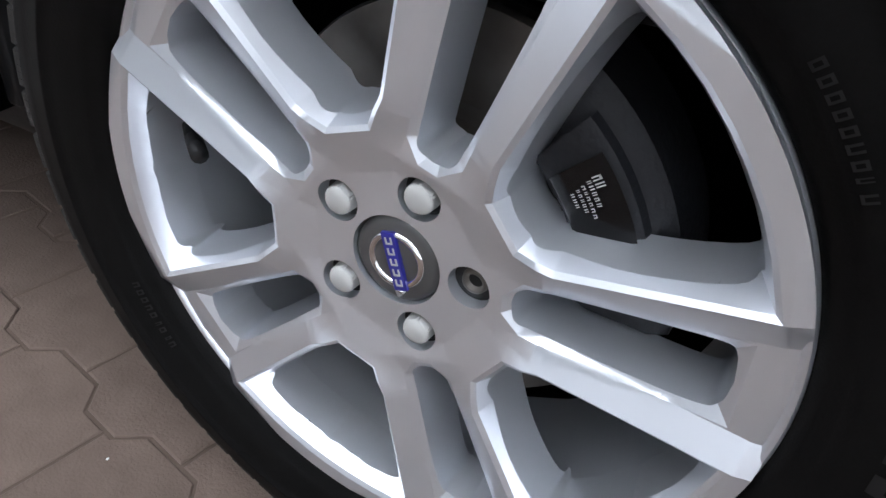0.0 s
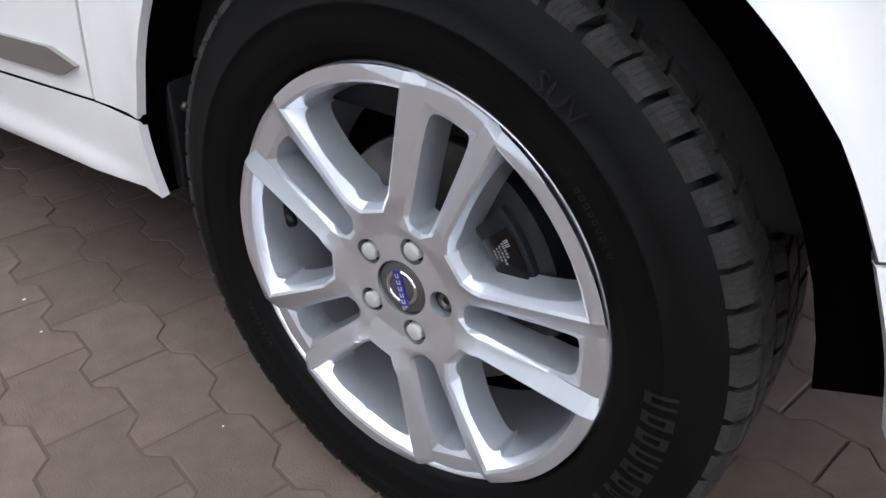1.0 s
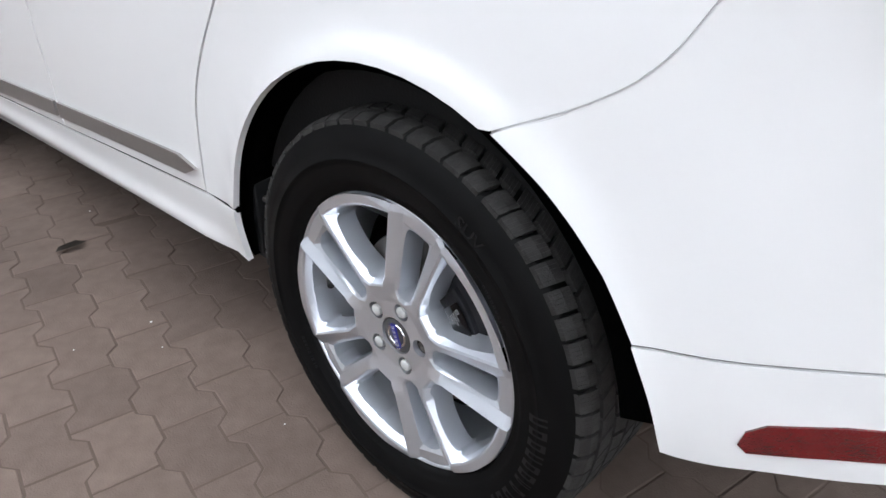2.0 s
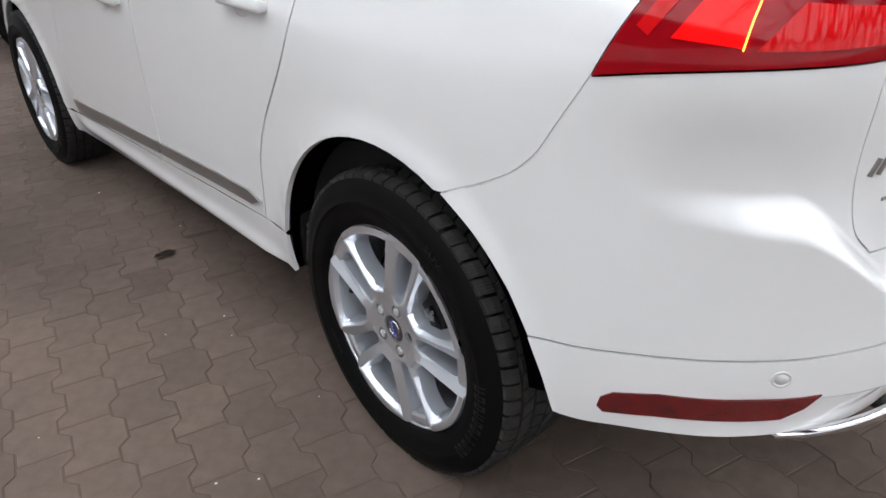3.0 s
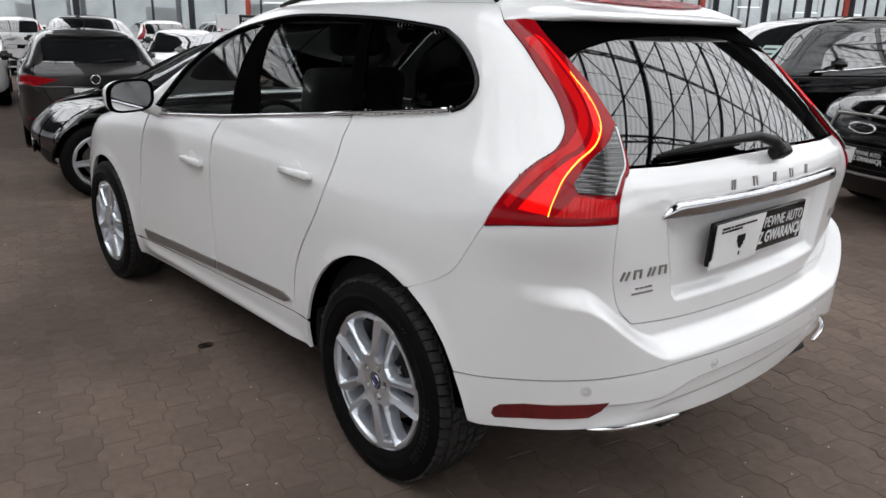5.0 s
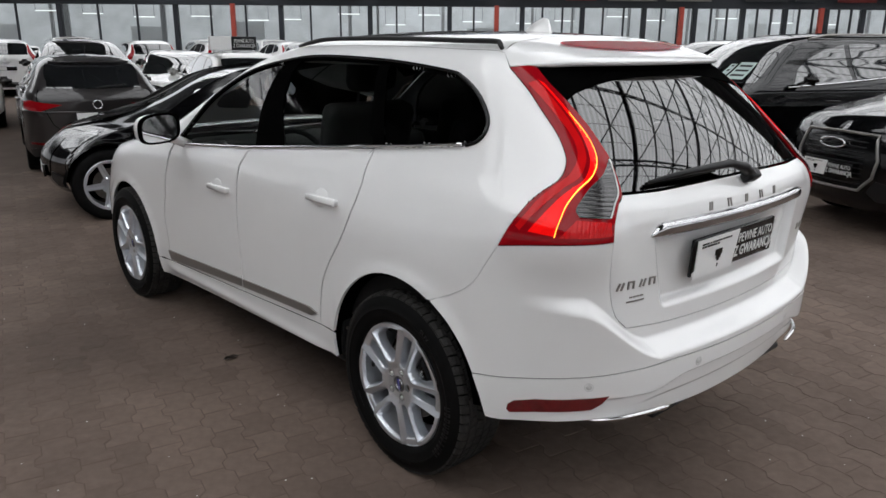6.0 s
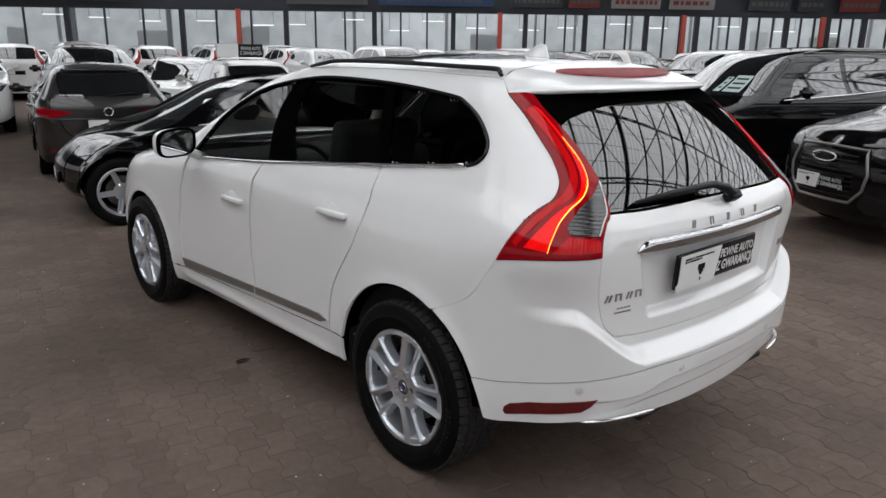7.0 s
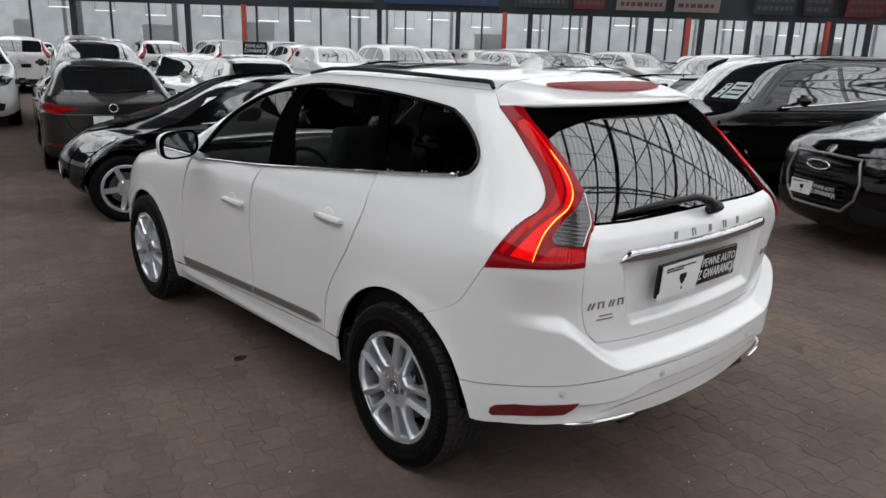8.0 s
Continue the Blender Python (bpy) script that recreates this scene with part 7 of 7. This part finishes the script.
roof_ob = thing("roof", ROOF, "arched roof of translucent ribbed sheeting on dark steel lattice", "ceiling", kind="structure")
us = [U0 + (U1 - U0) * i / 40 for i in range(41)]
bm = bmesh.new()
for k in range(24):
    v = -52 + 4.8 * k
    for a, b in zip(us, us[1:]):
        beam(bm, (a, v, vault(a)), (b, v, vault(b)), 0.12)
        beam(bm, (a, v, vault(a) - 1.0), (b, v, vault(b) - 1.0), 0.10)
        beam(bm, (a, v, vault(a) - 1.0), (b, v, vault(b)), 0.05)
        beam(bm, (b, v, vault(b) - 1.0), (b, v, vault(b)), 0.05)
part("trusses", bm, M["steel"], roof_ob, smooth=False)
bm = bmesh.new()
for i, u in enumerate(us):
    beam(bm, (u, -52, vault(u)), (u, 58.4, vault(u)), 0.09)
    if i % 4 == 0:
        beam(bm, (u, -52, vault(u) + 0.15), (u, 58.4, vault(u) + 0.15), 0.26, 0.02)
for k in range(92):
    v = -52 + 1.2 * k
    if k % 4:
        for a, b in zip(us[::2], us[2::2]):
            beam(bm, (a, v, vault(a) + 0.08), (b, v, vault(b) + 0.08), 0.035)
for k in range(8, 16):
    v = -52 + 4.8 * k
    for i in range(2, 34, 2):
        beam(bm, (us[i], v, vault(us[i]) - 0.1), (us[i + 2], v + 4.8, vault(us[i + 2]) - 0.1), 0.05)
        beam(bm, (us[i + 2], v, vault(us[i + 2]) - 0.1), (us[i], v + 4.8, vault(us[i]) - 0.1), 0.05)
part("purlins", bm, M["steel"], roof_ob, smooth=False)
# unseen dark bays and overhead strip, added to hold back light from above
BAYS = (-52.0, -30.0, -20.0, 8.0, 17.0, 30.0, 39.0, 58.4)
for k in range(7):
    v0, v1 = BAYS[k], BAYS[k + 1]
    for u0, u1, clear in ((U0, -1.5, True), (-1.5, 2.5, False), (2.5, U1, True)):
        clear = clear and k not in (1, 3)
        cols = np.linspace(u0, u1, 2 + int((u1 - u0) / 2.5))
        bm = bmesh.new()
        rows = [[bm.verts.new((u, v, vault(u) + 0.2)) for u in cols] for v in (v0, v1)]
        for i in range(len(cols) - 1):
            bm.faces.new((rows[0][i], rows[0][i + 1], rows[1][i + 1], rows[1][i]))
        part("roof_sheet" if clear else "roof_deck", bm, M["roof_sheet"] if clear else M["deck"], roof_ob, smooth=False)
bm = bmesh.new()
box(bm, (-60, -52, vault(U0) + 0.1), (U0, 58.4, vault(U0) + 0.4))
part("roof_deck", bm, M["deck"], roof_ob, smooth=False)

# ---- paving blocks ----
PITCH, WIDE = 0.193, 0.130
LAY = pose(-1.075, 0.473, 0, 0, 0, -LANE)


def zig(y):
    """The wandering line of the long joints."""
    e, t = 0.014, y % PITCH
    return float(np.interp(t, (0, 0.055, 0.0825, 0.138, 0.1655, PITCH), (e, e, -e, -e, e, e)))


def build_block(start, h=0.004, g=0.0020):
    """An interlocking block whose long edges follow the zigzag from a given place on."""
    ys = sorted({0.0, PITCH, *((q - start) % PITCH for q in (0.055, 0.0825, 0.138, 0.1655))})
    left = [(-WIDE / 2 + zig(start + y), y) for y in ys]
    right = [(WIDE / 2 + zig(start + y), y) for y in ys][::-1]
    loop = left + right
    me = bpy.data.meshes.new("paving_block")

    def inw(p, d, k):
        x, y = p
        x += d if k < len(left) else -d
        return x, (y + d if y < 0.001 else (y - d if y > PITCH - 0.001 else y))

    low = [(*inw(p, g, k), -0.012) for k, p in enumerate(loop)]
    mid = [(*inw(p, g, k), h - 0.0015) for k, p in enumerate(loop)]
    top = [(*inw(p, g + 0.0022, k), h) for k, p in enumerate(loop)]
    n = len(loop)
    faces = [list(range(2 * n, 3 * n))[::-1]]
    for i in range(n):
        j = (i + 1) % n
        faces.append([i, i + n, j + n, j])
        faces.append([i + n, i + 2 * n, j + 2 * n, j + n])
    me.from_pydata(low + mid + top, [], faces)
    me.update()
    me.materials.append(M["block"])
    return me, low + mid + top, faces


BLOCKS = [build_block(0.0), build_block(PITCH / 2)]
floor_ob = bpy.data.objects["floor"]
rnd = random.Random(21)
near, verts, faces = [], [], []
for i in range(-62, 100):
    for j in range(-24, 60):
        p = LAY @ Vector((i * WIDE, (j + 0.5 * (i % 2)) * PITCH, 0))
        if not (-3.6 < p.x < 5.6 and -2.6 < p.y < 8.5):
            continue
        dz, tilt, tilt2 = rnd.uniform(-0.0012, 0.0012), rnd.uniform(-0.25, 0.25), rnd.uniform(-0.25, 0.25)
        m = Matrix.Translation((p.x, p.y, dz)) @ Matrix.Rotation(radians(-LANE), 4, "Z") @ pose(0, 0, 0, tilt, tilt2, 0)
        if -1.75 < p.x < -0.93 and -0.55 < p.y < 1.10:
            near.append((m, i % 2))
        else:
            k = len(verts)
            _, b_pts, b_faces = BLOCKS[i % 2]
            verts += [tuple(m @ Vector(q)) for q in b_pts]
            faces += [[k + a for a in f] for f in b_faces]
me = bpy.data.meshes.new("paving")
me.from_pydata(verts, [], faces)
me.update()
me.materials.append(M["block"])
ob = new("paving", me)
ob.parent = floor_ob
tagged(ob, "brown-grey zigzag paving blocks", kind="stuff")
for m, kind in near:
    ob = new("paving_block", BLOCKS[kind][0])
    ob.parent = floor_ob
    ob.matrix_basis = m
# a dead leaf on the paving
bm = bmesh.new()
lf = [bm.verts.new((x, y, 0.006 + h)) for x, y, h in ((0.0, 0.0, 0.0), (0.03, 0.012, 0.012), (0.055, -0.004, 0.004), (0.028, -0.02, 0.010), (-0.02, 0.015, 0.008), (-0.035, 0.0, 0.002), (-0.012, -0.022, 0.012))]
for f in ((0, 1, 2), (0, 2, 3), (0, 4, 1), (0, 5, 4), (0, 6, 5), (0, 3, 6)):
    bm.faces.new([lf[i] for i in f])
bmesh.ops.solidify(bm, geom=bm.faces[:], thickness=0.001)
lob = part("dead_leaf", bm, M["leaf"], None)
lob.location = (-0.94, 1.395, 0.004)
tagged(lob, "small dark dead leaf lying on the paving", "leaf")
rnd = random.Random(9)
bm = bmesh.new()
for i in range(240):
    x, y = rnd.uniform(-2.8, 3.0), rnd.uniform(-2.0, 4.0)
    r = rnd.uniform(0.0012, 0.0035)
    bmesh.ops.create_icosphere(bm, subdivisions=1, radius=r, matrix=pose(x, y, 0.005) @ Matrix.Diagonal((1.3, 0.9, 0.5, 1)))
tagged(part("grit", bm, M["label_white"], None), "pale grit scattered on the paving", "grit", kind="stuff")
